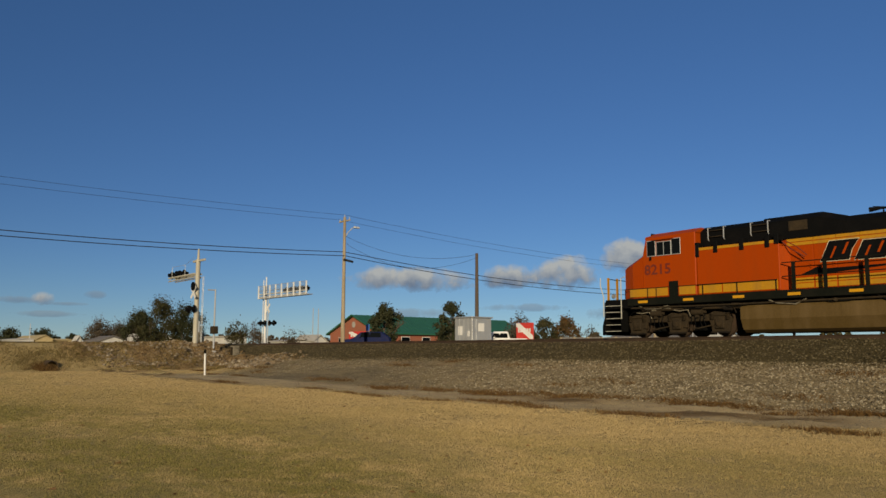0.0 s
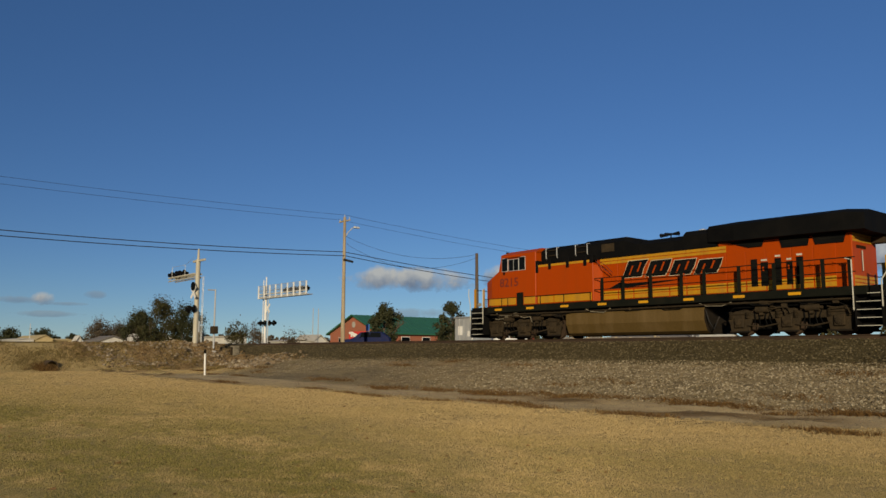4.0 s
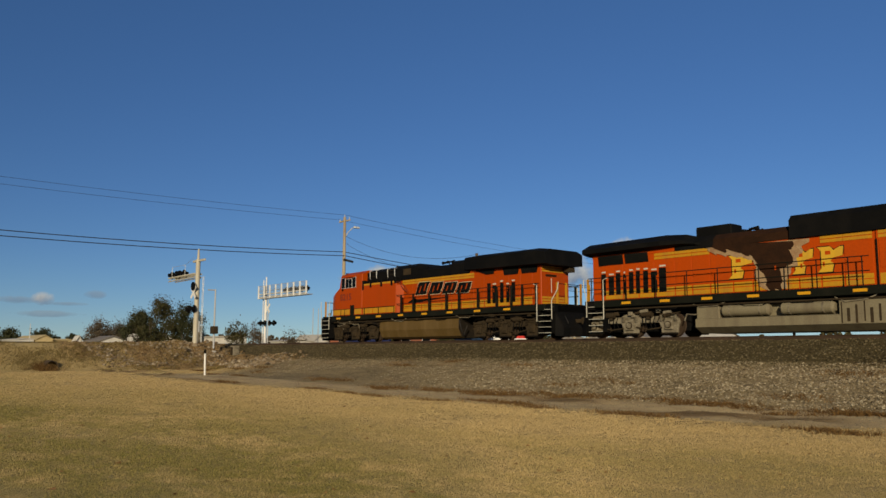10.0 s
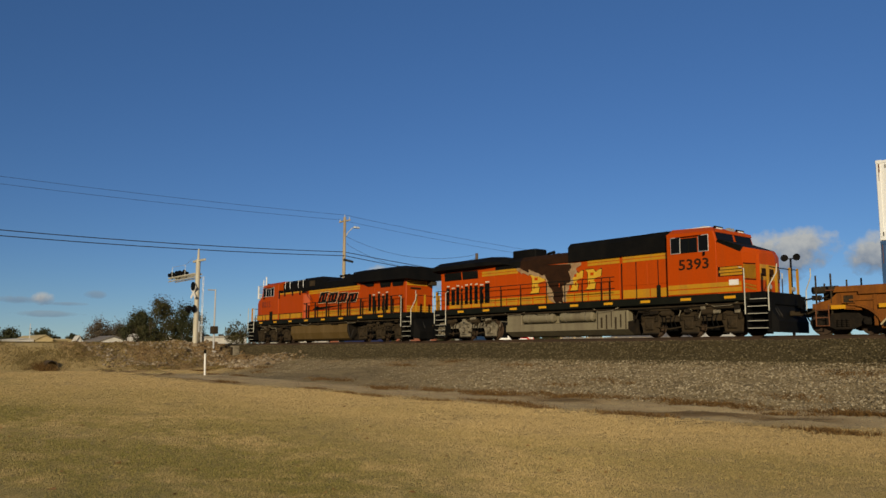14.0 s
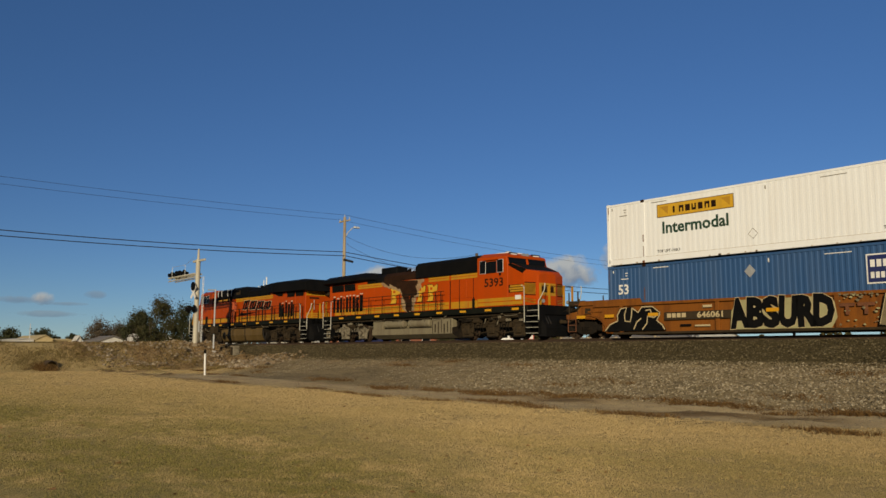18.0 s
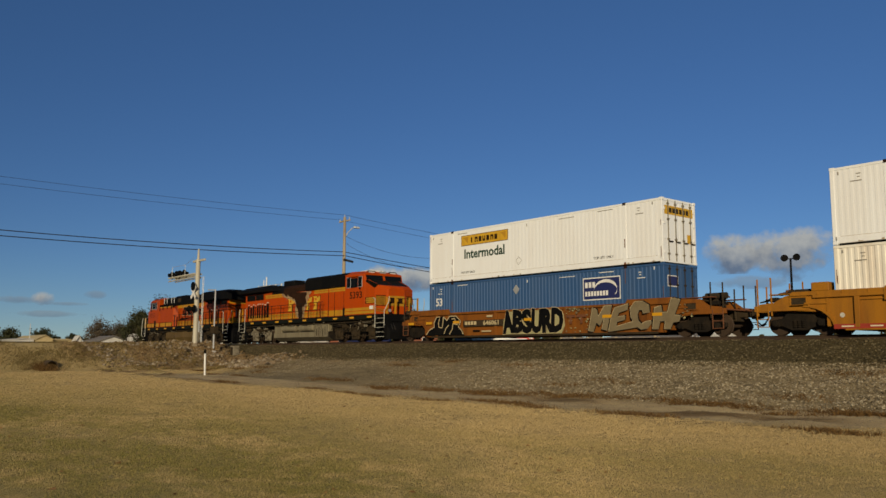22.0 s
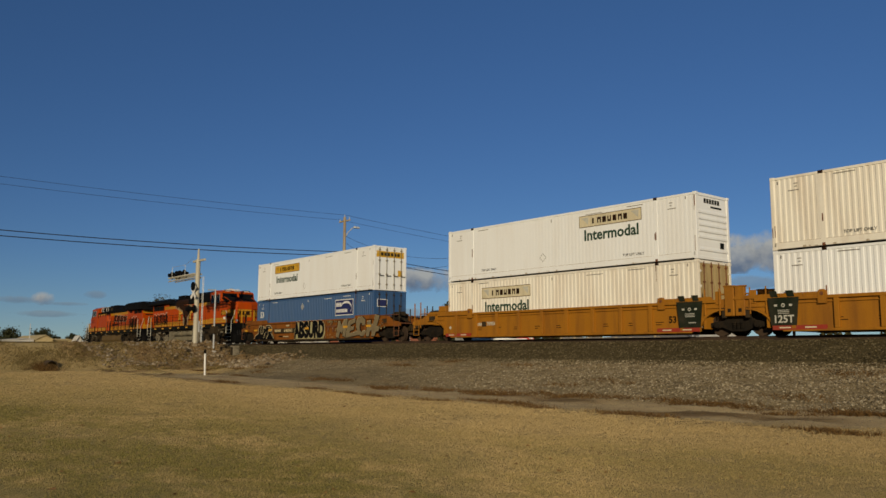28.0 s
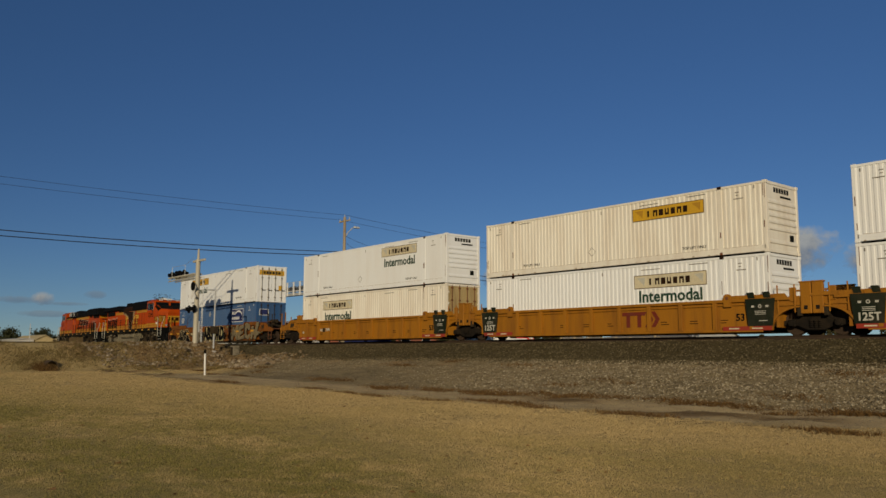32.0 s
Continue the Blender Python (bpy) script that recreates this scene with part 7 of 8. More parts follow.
lampost = thing("street_light", "thin grey light pole with a short arm and a control cabinet", "street light")
X5, Y5 = -57.0, 26.3
bm = B()
rod(bm, (X5, Y5, 1.9), (X5, Y5, 6.2), 0.07, 10, 0.05)
pipe(bm, [(X5, Y5, 6.15), (X5 - 0.85, Y5 - 0.2, 6.2)], 0.05)
part("pole", bm, GALV, lampost)
bm = B()
box(bm, X5 - 0.28, X5 + 0.28, Y5 - 0.2, Y5 + 0.2, 2.95, 3.5, 0.03)
part("cabinet", bm, GRIME, lampost)
bm = B()
box(bm, X5 - 0.16, X5 + 0.16, Y5 - 0.16, Y5 + 0.16, 1.0, ground_z(X5, Y5) + 0.10, 0.03)
part("base", bm, CONCRETE, lampost)

gm = thing("gate_mechanism", "dusty grey barrier machine on a post by the crossing", "barrier")
bm = B()
box(bm, -61.3, -60.5, 26.6, 27.1, 2.3, 3.15, 0.04)
part("housing", bm, GRIME_PALE, gm)
bm = B()
rod(bm, (-60.9, 26.85, 1.9), (-60.9, 26.85, 4.0), 0.07, 10)
part("post", bm, GALV, gm)
for bx_, by_, w, h in ((-56.2, 27.6, 0.5, 0.85),):
    cb = thing("relay_cabinet", "small weathered steel equipment cabinet beside the track", "cabinet", "trackside cabinets")
    bm = B()
    box(bm, bx_ - w / 2, bx_ + w / 2, by_ - 0.25, by_ + 0.25, ground_z(bx_, by_) - 0.1, ground_z(bx_, by_) + h, 0.03)
    part("case", bm, GRIME_PALE, cb)
    bm = B()
    box(bm, bx_ - w / 2 + 0.05, bx_ + w / 2 - 0.05, by_ - 0.27, by_ - 0.25, ground_z(bx_, by_) + 0.05, ground_z(bx_, by_) + h - 0.08, 0.005)
    part("door", bm, GRIME, cb)


def utility_pole(x, y, top, label, lamp=False, arm=True, dark=False):
    t = thing("utility_pole", label, "utility pole", "utility poles along the road" if arm else "")
    bm = B()
    rod(bm, (x, y, 1.5), (x, y, top), 0.19, 12, 0.12)
    part("shaft", bm, TIE if dark else WOOD, t)
    if arm:
        cross_arm(t, x, y, top - 0.35, 0.85, "x")
        for k in (-0.75, 0.0, 0.75):
            bm = B()
            rod(bm, (x + k, y, top - 0.29 if k else top), (x + k, y, top - 0.08 if k else top + 0.22), 0.05, 8, 0.03)
            part("insulator", bm, GALV, t)
        bm = B()
        rod(bm, (x + 0.2, y - 0.2, 9.75), (x + 0.55, y + 0.6, 9.55), 0.10, 8)
        part("cable_splice", bm, RUBBER, t)
    if lamp:
        bm = B()
        pipe(bm, [(x, y, top - 1.9), (x + 0.2, y + 0.3, top - 1.3), (x + 0.35, y + 0.6, top - 0.95), (x + 0.42, y + 0.8, top - 0.85)], 0.04)
        part("lamp_arm", bm, GALV, t)
        bm = B()
        prism(bm, [(x + 0.28, top - 0.96), (x + 0.60, top - 0.96), (x + 0.55, top - 0.80), (x + 0.33, top - 0.80)], y + 0.70, y + 1.25, 0.04)
        part("lamp_head", bm, ALU, t)
    return t


PX = -60.85
utility_pole(PX, 40.0, 13.55, "tall weathered wooden utility pole with a street lamp, by the crossing", lamp=True)
utility_pole(PX, 85.5, 12.2, "weathered wooden utility pole farther along the road")
utility_pole(PX, -14.0, 13.6, "weathered wooden utility pole by the near road")
utility_pole(-49.0, 45.0, 9.65, "short dark wooden pole behind the equipment hut", arm=False, dark=True)


def wire(name, label, ends, sag, r=0.02):
    bm = B()
    for a, b in zip(ends, ends[1:]):
        a, b = Vector(a), Vector(b)
        n = 18
        pts = [a.lerp(b, i / n) - Vector((0, 0, sag * 4 * (i / n) * (1 - i / n))) for i in range(n + 1)]
        pipe(bm, pts, r, 5)
    me = mesh_of(bm, RUBBER, name)
    return tagged(new(name, me), label, "wire", "overhead wires")


wire("power_line", "thin overhead power line strung between wooden poles", [(PX - 0.75, -14, 13.5), (PX - 0.75, 40, 13.4), (PX - 0.75, 85.5, 12.0)], 0.5, 0.012)
wire("power_line", "thin overhead power line strung between wooden poles", [(PX, -14, 13.9), (PX, 40, 13.75), (PX, 85.5, 12.4)], 0.5, 0.012)
wire("telephone_cable", "black overhead telephone cable along the road", [(PX, -14, 10.45), (PX, 40, 10.45), (PX, 85.5, 9.3)], 0.75, 0.032)
wire("telephone_cable", "black overhead telephone cable along the road", [(PX + 0.1, -14, 10.0), (PX + 0.1, 40, 10.1), (PX + 0.1, 85.5, 8.7)], 0.75, 0.032)
wire("service_drop", "thin service wire sagging to the short pole", [(PX, 40, 11.9), (-49.0, 45.0, 9.55)], 1.0, 0.013)
wire("service_drop", "thin service wire sagging to the short pole", [(PX, 40, 11.3), (-49.0, 45.0, 9.3)], 1.5, 0.012)

post = thing("marker_post", "white plastic marker post with a dark cap at the lawn's edge", "post")
gx, gy = -44.6, 20.1
gz_ = ground_z(gx, gy)
bm = B()
rod(bm, (gx + 0.05, gy, gz_ - 0.1), (gx - 0.02, gy, gz_ + 1.22), 0.055, 12)
part("tube", bm, WHITE_PAINT, post, smooth=True)
bm = B()
rod(bm, (gx - 0.02, gy, gz_ + 1.22), (gx - 0.03, gy, gz_ + 1.45), 0.062, 12)
part("cap", bm, BLACK, post)

cul = thing("culvert", "dark concrete culvert mouth half hidden in the grassy road bank", "culvert")
ccx, ccy = -54.35, 14.62
ccz = ground_z(ccx, ccy) - 0.02
bm = B()
n = 16
for r0, r1 in ((0.40, 0.36),):
    ra = [bm.verts.new((ccx + 0.12, ccy + r0 * math.cos(2 * math.pi * i / n), ccz + 0.05 + r0 * math.sin(2 * math.pi * i / n))) for i in range(n)]
    rb = [bm.verts.new((ccx + 0.12, ccy + r1 * math.cos(2 * math.pi * i / n), ccz + 0.05 + r1 * math.sin(2 * math.pi * i / n))) for i in range(n)]
    rc = [bm.verts.new((ccx - 1.5, ccy + r1 * math.cos(2 * math.pi * i / n), ccz + 0.05 + r1 * math.sin(2 * math.pi * i / n))) for i in range(n)]
    rd = [bm.verts.new((ccx - 1.5, ccy + r0 * math.cos(2 * math.pi * i / n), ccz + 0.05 + r0 * math.sin(2 * math.pi * i / n))) for i in range(n)]
    for p, q in ((ra, rb), (rb, rc), (rd, ra)):
        for i in range(n):
            bm.faces.new((p[i], p[(i + 1) % n], q[(i + 1) % n], q[i]))
    bm.faces.new(rc)
part("pipe", bm, surf("stained_concrete", (0.055, 0.04, 0.024), 0.9, amount=0.6, vary=0.3), cul)

# ---- beyond the track ----
hut = thing("equipment_hut", "pale galvanised steel signal hut with two posted notices", "hut")
bm = B()
box(bm, -43.6, -41.85, 38.0, 39.8, 1.8, 4.02, 0.02)
part("case", bm, GALV, hut)
bm = B()
box(bm, -43.7, -41.75, 37.9, 39.9, 4.02, 4.10, 0.02)
part("roof", bm, GALV, hut)
for x0, x1, z0, z1 in ((-43.3, -42.85, 2.85, 3.45), (-42.35, -42.1, 2.75, 3.1)):
    bm = B()
    box(bm, x0, x1, 37.985, 37.998, z0, z1)
    part("notice", bm, WHITE_PAINT, hut)
bm = B()
box(bm, -41.852, -41.83, 38.35, 39.4, 1.9, 3.9, 0.01)
d = part("door", bm, GALV, hut)
bm = B()
box(bm, -41.83, -41.815, 38.55, 39.1, 3.1, 3.65)
part("notice", bm, WHITE_PAINT, d)
for k in range(4):
    bm = B()
    box(bm, -43.6 + 0.44 * k - 0.015, -43.6 + 0.44 * k + 0.015, 37.985, 38.0, 1.9, 4.0)
    part("panel_rib", bm, GALV, hut)


def gable_house(name, label, x0, x1, y0, y1, base, eave, ridge, wall, roof_m, along="y", over=0.5):
    t = thing(name, label, "building")
    bm = B()
    if along == "y":
        xm = (x0 + x1) / 2
        prism(bm, [(x0, base), (x1, base), (x1, eave), (xm, ridge - 0.15), (x0, eave)], y0, y1)
        part("wall", bm, wall, t)
        k = (ridge - eave) / (xm - x0)
        for s, xe in ((-1, x0 - over), (1, x1 + over)):
            bm = B()
            ze = eave - k * over
            prism(bm, [(xe, ze), (xm, ridge), (xm, ridge + 0.14), (xe, ze + 0.14)], y0 - over, y1 + over)
            r = part("roof_slope", bm, roof_m, t)
            n = int((y1 - y0) / 0.9)
            for i in range(n + 1):
                yy = y0 - over + (y1 - y0 + 2 * over) * i / n
                bm = B()
                prism(bm, [(xe, ze + 0.14), (xm, ridge + 0.14), (xm, ridge + 0.19), (xe, ze + 0.19)], yy - 0.025, yy + 0.025)
                part("roof_seam", bm, roof_m, r)
    else:
        ym = (y0 + y1) / 2
        v = [(y0, base), (y1, base), (y1, eave), (ym, ridge - 0.15), (y0, eave)]
        loft_x(bm, [(x0, v), (x1, v)])
        part("wall", bm, wall, t)
        k = (ridge - eave) / (ym - y0)
        for ye in (y0 - over, y1 + over):
            bm = B()
            ze = eave - k * over
            s = [(ye, ze), (ym, ridge), (ym, ridge + 0.14), (ye, ze + 0.14)]
            loft_x(bm, [(x0 - over, s), (x1 + over, s)])
            part("roof_slope", bm, roof_m, t)
    return t


shop = gable_house("brick_building", "long brick building with a green standing-seam metal roof", -110, -97, 70, 101, 1.8, 4.5, 7.15, BRICK, ROOF_GREEN)
bm = B()
box(bm, -109.9, -97.1, 69.94, 70.0, 1.8, 2.4, 0.01)
part("plinth", bm, CONCRETE, shop)
for i in range(7):
    yy = 74 + i * 3.9
    bm = B()
    box(bm, -97.0, -96.95, yy, yy + 1.6, 2.6, 4.0, 0.01)
    w = part("window", bm, WHITE_PAINT, shop)
    bm = B()
    box(bm, -96.96, -96.93, yy + 0.08, yy + 1.52, 2.68, 3.92)
    part("pane", bm, GLASS, w)
for x in (-107.5, -100.5):
    bm = B()
    box(bm, x, x + 1.4, 69.93, 70.0, 2.7, 3.9, 0.01)
    w = part("window", bm, WHITE_PAINT, shop)
    bm = B()
    box(bm, x + 0.08, x + 1.32, 69.91, 69.935, 2.78, 3.82)
    part("pane", bm, GLASS, w)
bm = B()
rod(bm, (-103.5, 69.98, 5.8), (-103.5, 69.93, 5.8), 0.45, 20)
part("gable_vent", bm, CONCRETE, shop)
SIGN_RED = surf("sign_red", (0.55, 0.045, 0.035), 0.5, amount=0.15, vary=0.08)


def board_sign(label, x, y, z0, z1, w, posts=True):
    t = thing("board_sign", label, "sign")
    bm = B()
    box(bm, x - w / 2, x + w / 2, y - 0.06, y + 0.06, z0, z1, 0.02)
    b_ = part("board", bm, SIGN_RED, t)
    h = z1 - z0
    bm = B()
    prism(bm, [(x - w * 0.5, z0 + h * 0.98), (x - w * 0.28, z0 + h * 0.98), (x + w * 0.5, z0 + h * 0.22), (x + w * 0.5, z0 + h * 0.02), (x + w * 0.30, z0 + h * 0.02), (x - w * 0.5, z0 + h * 0.80)], y - 0.068, y - 0.06)
    part("white_flash", bm, WHITE_PAINT, b_)
    for i in range(6):
        q = x - w * 0.38 + i * w * 0.13
        bm = B()
        box(bm, q, q + w * 0.09, y - 0.078, y - 0.068, z0 + h * 0.42, z0 + h * 0.66)
        part("word_bar", bm, WHITE_PAINT, b_)
    if posts:
        for k in (-0.42, 0.42):
            bm = B()
            box(bm, x + k * w - 0.06, x + k * w + 0.06, y - 0.05, y + 0.05, 1.8, z0, 0.01)
            part("post", bm, GALV, t)
    return t


board_sign("red roadside sign board with a white diagonal flash", -58.2, 60.0, 3.0, 4.65, 2.35)
board_sign("red and white sign board before the brick gable", -101.7, 69.4, 3.35, 4.75, 4.2)
rs_ = thing("road_sign", "small blue road sign on a thin post", "sign")
bm = B()
pipe(bm, [(-67.0, 47.0, 1.8), (-67.0, 47.0, 4.4)], 0.035)
part("post", bm, GALV, rs_)
for z0, z1, m_ in ((3.75, 4.4, surf("sign_blue", (0.05, 0.14, 0.42), 0.5, amount=0.1)), (3.1, 3.7, GALV)):
    bm = B()
    box(bm, -67.3, -66.7, 46.94, 46.97, z0, z1, 0.01)
    part("plate", bm, m_, rs_)


def vehicle(name, label, x, y, z, rz, paint, pickup=False):
    t = thing(name, label, "car")
    t.matrix_world = pose(x, y, z, 0, 0, rz)
    bm = B()
    if pickup:
        pts = [(-2.7, 0.35), (2.7, 0.35), (2.72, 0.95), (1.35, 1.08), (0.75, 1.75), (-0.75, 1.78), (-0.95, 1.08), (-2.7, 1.08)]
    else:
        pts = [(-2.3, 0.32), (2.3, 0.32), (2.35, 0.85), (1.3, 1.02), (0.55, 1.62), (-1.5, 1.66), (-2.25, 1.10), (-2.35, 0.7)]
    prism(bm, pts, -0.9, 0.9, 0.09)
    part("body", bm, paint, t)
    for s in (-1, 1):
        for a, b in (((-0.72, 0.02), (0.08, 0.70)) if pickup else ((-1.45, -0.45), (-0.35, 0.45))):
            bm = B()
            prism(bm, [(a, 1.12), (b + 0.18, 1.12), (b, 1.58), (a + 0.05, 1.58)], *sorted((s * 0.9, s * 0.915)))
            part("side_window", bm, GLASS, t)
        for k in (-1.55, 1.5):
            bm = B()
            lathe_y(bm, [(s * 0.70, 0.30), (s * 0.72, 0.36), (s * 0.90, 0.36), (s * 0.93, 0.28)], 20, k, 0.36)
            w = part("wheel", bm, RUBBER, t)
            bm = B()
            lathe_y(bm, [(s * 0.90, 0.22), (s * 0.94, 0.20)], 16, k, 0.36)
            part("rim", bm, GALV, w)
        bm = B()
        box(bm, 0.55, 0.75, *sorted((s * 0.9, s * 1.08)), 1.08, 1.22, 0.02)
        part("wing_mirror", bm, paint, t)
    bm = B()
    for s in (-1, 1):
        box(bm, 2.28, 2.37, *sorted((s * 0.5, s * 0.85)), 0.68, 0.84)
    part("headlights", bm, LENS, t)
    return t


CAR_BLUE = surf("dark_blue_car_paint", (0.010, 0.016, 0.060), 0.55, amount=0.15, vary=0.08, bump=0.0, spec=0.04)
CAR_WHITE = surf("white_car_paint", (0.72, 0.71, 0.68), 0.3, amount=0.1, vary=0.05, bump=0.0)
vehicle("parked_car", "dark blue estate car parked beyond the track", -67.4, 47.2, 2.0, 228, CAR_BLUE)
vehicle("pickup_truck", "white pickup truck parked beyond the equipment hut", -60.0, 58.2, 2.0, 232, CAR_WHITE, True)

fl = thing("floodlight_pole", "dark steel pole with two round floodlights on top", "floodlight")
fx, fy = -37.9, 75.0
bm = B()
rod(bm, (fx, fy, 1.8), (fx, fy, 10.6), 0.14, 10, 0.09)
pipe(bm, [(fx - 0.6, fy - 0.15, 10.55), (fx + 0.6, fy + 0.15, 10.55)], 0.05)
part("pole", bm, BLACK, fl)
for k in (-0.85, 0.85):
    bm = B()
    rod(bm, (fx + k * 0.7, fy - 0.1, 10.75), (fx + k * 0.7 + 0.25, fy - 0.5, 10.6), 0.20, 14, 0.34)
    part("lamp_head", bm, BLACK, fl)

for (tx, ty, h, w) in ((-158.0, 96.0, 9.5, 0.10), (-93.0, 50.0, 6.6, 0.07), (-86.0, 53.0, 5.0, 0.06), (-170.0, 41.5, 5.0, 0.08)):
    fp = thing("far_pole", "thin pale pole standing far beyond the crossing", "pole", "far poles")
    bm = B()
    rod(bm, (tx, ty, 1.8), (tx, ty, 1.9 + h), w, 8, w * 0.7)
    part("shaft", bm, GALV, fp)
tw = thing("lattice_frame", "thin lattice sign frame far beyond the track", "frame")
bm = B()
for dx in (0, 2.2):
    pipe(bm, [(-76 + dx, 117, 1.8), (-76 + dx, 117, 9.0)], 0.09)
for z in (7.6, 8.3, 8.9):
    pipe(bm, [(-77, 117, z), (-72.8, 117, z)], 0.07)
part("frame", bm, GALV, tw)

# far houses and sheds
ROOF_GREY = surf("grey_shingle_roof", (0.20, 0.18, 0.16), 0.9, amount=0.3, vary=0.2)
ROOF_PALE = surf("pale_metal_roof", (0.45, 0.42, 0.36), 0.5, amount=0.2, vary=0.1)
SIDING = surf("white_siding", (0.52, 0.50, 0.45), 0.7, amount=0.2, vary=0.1)
SIDING_YELLOW = surf("yellow_siding", (0.46, 0.36, 0.18), 0.7, amount=0.25, vary=0.1)
for lab, x0, x1, y0, y1, ev, rg, wl, rf, al in (
        ("low yellow shed with a gabled yellow roof", -225, -205, 51.6, 55.0, 4.5, 5.4, SIDING_YELLOW, SIDING_YELLOW, "x"),
        ("long low yellow shed far beyond the road", -216, -206, 55.1, 59.4, 4.3, 4.6, SIDING_YELLOW, SIDING_YELLOW, "y"),
        ("low white shed far beyond the road", -222, -206, 48.0, 51.2, 4.4, 4.6, SIDING, SIDING, "x"),
        ("tiny white gabled shed far beyond the road", -162, -160, 47.1, 47.8, 3.9, 4.5, SIDING, SIDING, "x"),
        ("steep white gabled house far beyond the road", -168, -160, 57.9, 59.9, 3.6, 5.1, SIDING, SIDING, "x"),
        ("low grey-roofed house among the trees", -170, -161, 51.5, 56.6, 3.7, 4.6, SIDING, ROOF_GREY, "x"),
        ("small white shed below the dark trees", -164, -160, 63.2, 65.6, 3.8, 4.9, SIDING, ROOF_PALE, "x"),
        ("white-walled service building beyond the crossing", -132, -124, 59.2, 62.9, 4.1, 4.2, SIDING, ROOF_PALE, "x"),
        ("low white wall house beside the green-roofed building", -130, -124, 70.5, 75.4, 3.5, 3.75, SIDING, ROOF_PALE, "x"),
        ("white gabled house behind the green-roofed building", -158, -150, 91.0, 95.0, 3.7, 5.3, SIDING, ROOF_PALE, "x"),
        ("pale house roofs far to the north", -95, -78, 120, 135, 4.4, 6.6, SIDING, ROOF_GREY, "x"),
        ("white warehouse far beyond the track", -40, -10, 150, 170, 4.2, 5.2, SIDING, ROOF_PALE, "x")):
    h_ = gable_house("far_house", lab, x0, x1, y0, y1, 1.7, ev, rg, wl, rf, al, 0.3)
    h_["group"] = "far houses"
    if y1 - y0 > 9:
        for i in range(3):
            bm = B()
            xx = x0 + (x1 - x0) * (0.2 + 0.28 * i)
            box(bm, xx, xx + 0.9, y0 - 0.05, y0, 2.5, 3.5)
            part("window", bm, GLASS, h_)


# ---- trees ----
def tree(label, x, y, h, w, seed, cols, leaves=2600, sparse=0.0, base=1.85, leaf=0.20):
    rnd = random.Random(seed)
    t = thing("tree", label, "tree", "trees beyond the track")
    t.matrix_world = pose(x, y, base)
    bm = B()
    tips = []

    def limb(p, d, length, r, depth):
        q = p + d * length
        rod(bm, p, q, r, 6, r * 0.62)
        tips.append((q, r))
        if depth:
            for _ in range(3 if depth > 1 else 2):
                nd = (d + Vector((rnd.gauss(0, 0.55), rnd.gauss(0, 0.55), rnd.gauss(0.12, 0.3)))).normalized()
                limb(p.lerp(q, rnd.uniform(0.55, 1.0)), nd, length * rnd.uniform(0.6, 0.85), r * 0.6, depth - 1)
    limb(Vector((0, 0, -0.2)), Vector((rnd.gauss(0, 0.05), rnd.gauss(0, 0.05), 1)).normalized(), h * 0.30, h * 0.028, 4)
    part("trunk", bm, TIE, t, "dark branching trunk")
    vs, fs = [], []
    blobs = []
    low = 0.10 if sparse < 0.2 else 0.25
    for _ in range(44):
        a, k = rnd.uniform(0, math.tau), rnd.random() ** 0.5
        q = rnd.random()
        f = min(1.0, (1.02 - q) * 2.3) ** 0.6 * min(1.0, 0.62 + q * 1.4)
        z = h * (low + (0.92 - low) * q)
        blobs.append((Vector((math.cos(a) * k * w * 0.42 * f, math.sin(a) * k * w * 0.42 * f, z)), w * rnd.uniform(0.06, 0.13)))
    for i in range(leaves):
        if rnd.random() < sparse:
            c, r = rnd.choice(tips)[0], 0.35
        else:
            c, r = rnd.choice(blobs)
        p = c + Vector((rnd.gauss(0, 0.6), rnd.gauss(0, 0.6), rnd.gauss(0.1, 0.7))) * r
        s = leaf * rnd.uniform(0.45, 1.25)
        u = Vector((rnd.gauss(0, 1), rnd.gauss(0, 1), rnd.gauss(0.5, 1))).normalized()
        v = u.orthogonal().normalized()
        k = len(vs)
        vs += [p - u * s, p + v * s * 0.5, p + u * s, p - v * s * 0.5]
        fs.append((k, k + 1, k + 2, k + 3))
    me = bpy.data.meshes.new("crown")
    me.from_pydata([tuple(v) for v in vs], [], fs)
    me.materials.append(cols)
    part("crown", me, None, t)
    return t


GREEN = island_mat("dark_evergreen_leaves", [(0.012, 0.015, 0.005), (0.026, 0.030, 0.010), (0.042, 0.041, 0.015), (0.019, 0.021, 0.007)], 0.7)
OLIVE = island_mat("olive_leaves", [(0.022, 0.023, 0.008), (0.042, 0.041, 0.014), (0.06, 0.05, 0.019), (0.032, 0.027, 0.01)], 0.8)
AUTUMN = island_mat("autumn_leaves", [(0.06, 0.03, 0.01), (0.11, 0.055, 0.016), (0.07, 0.05, 0.02), (0.045, 0.038, 0.014)], 0.8)
TWIG = island_mat("bare_grey_twigs", [(0.045, 0.036, 0.024), (0.085, 0.066, 0.042), (0.06, 0.045, 0.03)], 0.9)
tree("dense dark evergreen tree before the green-roofed building", -86.2, 63.4, 6.3, 4.9, 3, GREEN, 6500, leaf=0.16)
tree("dense dark evergreen tree near the equipment hut", -75.0, 64.6, 5.8, 4.2, 4, GREEN, 6000, leaf=0.15)
tree("tall dark tree beyond the crossing signal", -144.5, 56.4, 9.4, 8.0, 5, OLIVE, 9000, 0.12, leaf=0.16)
tree("rounded dark tree beyond the crossing signal", -143.0, 60.2, 8.2, 8.5, 6, GREEN, 9000, leaf=0.16)
tree("rounded dark tree beyond the crossing signal", -146.0, 53.4, 6.8, 7.5, 7, GREEN, 8000, leaf=0.16)
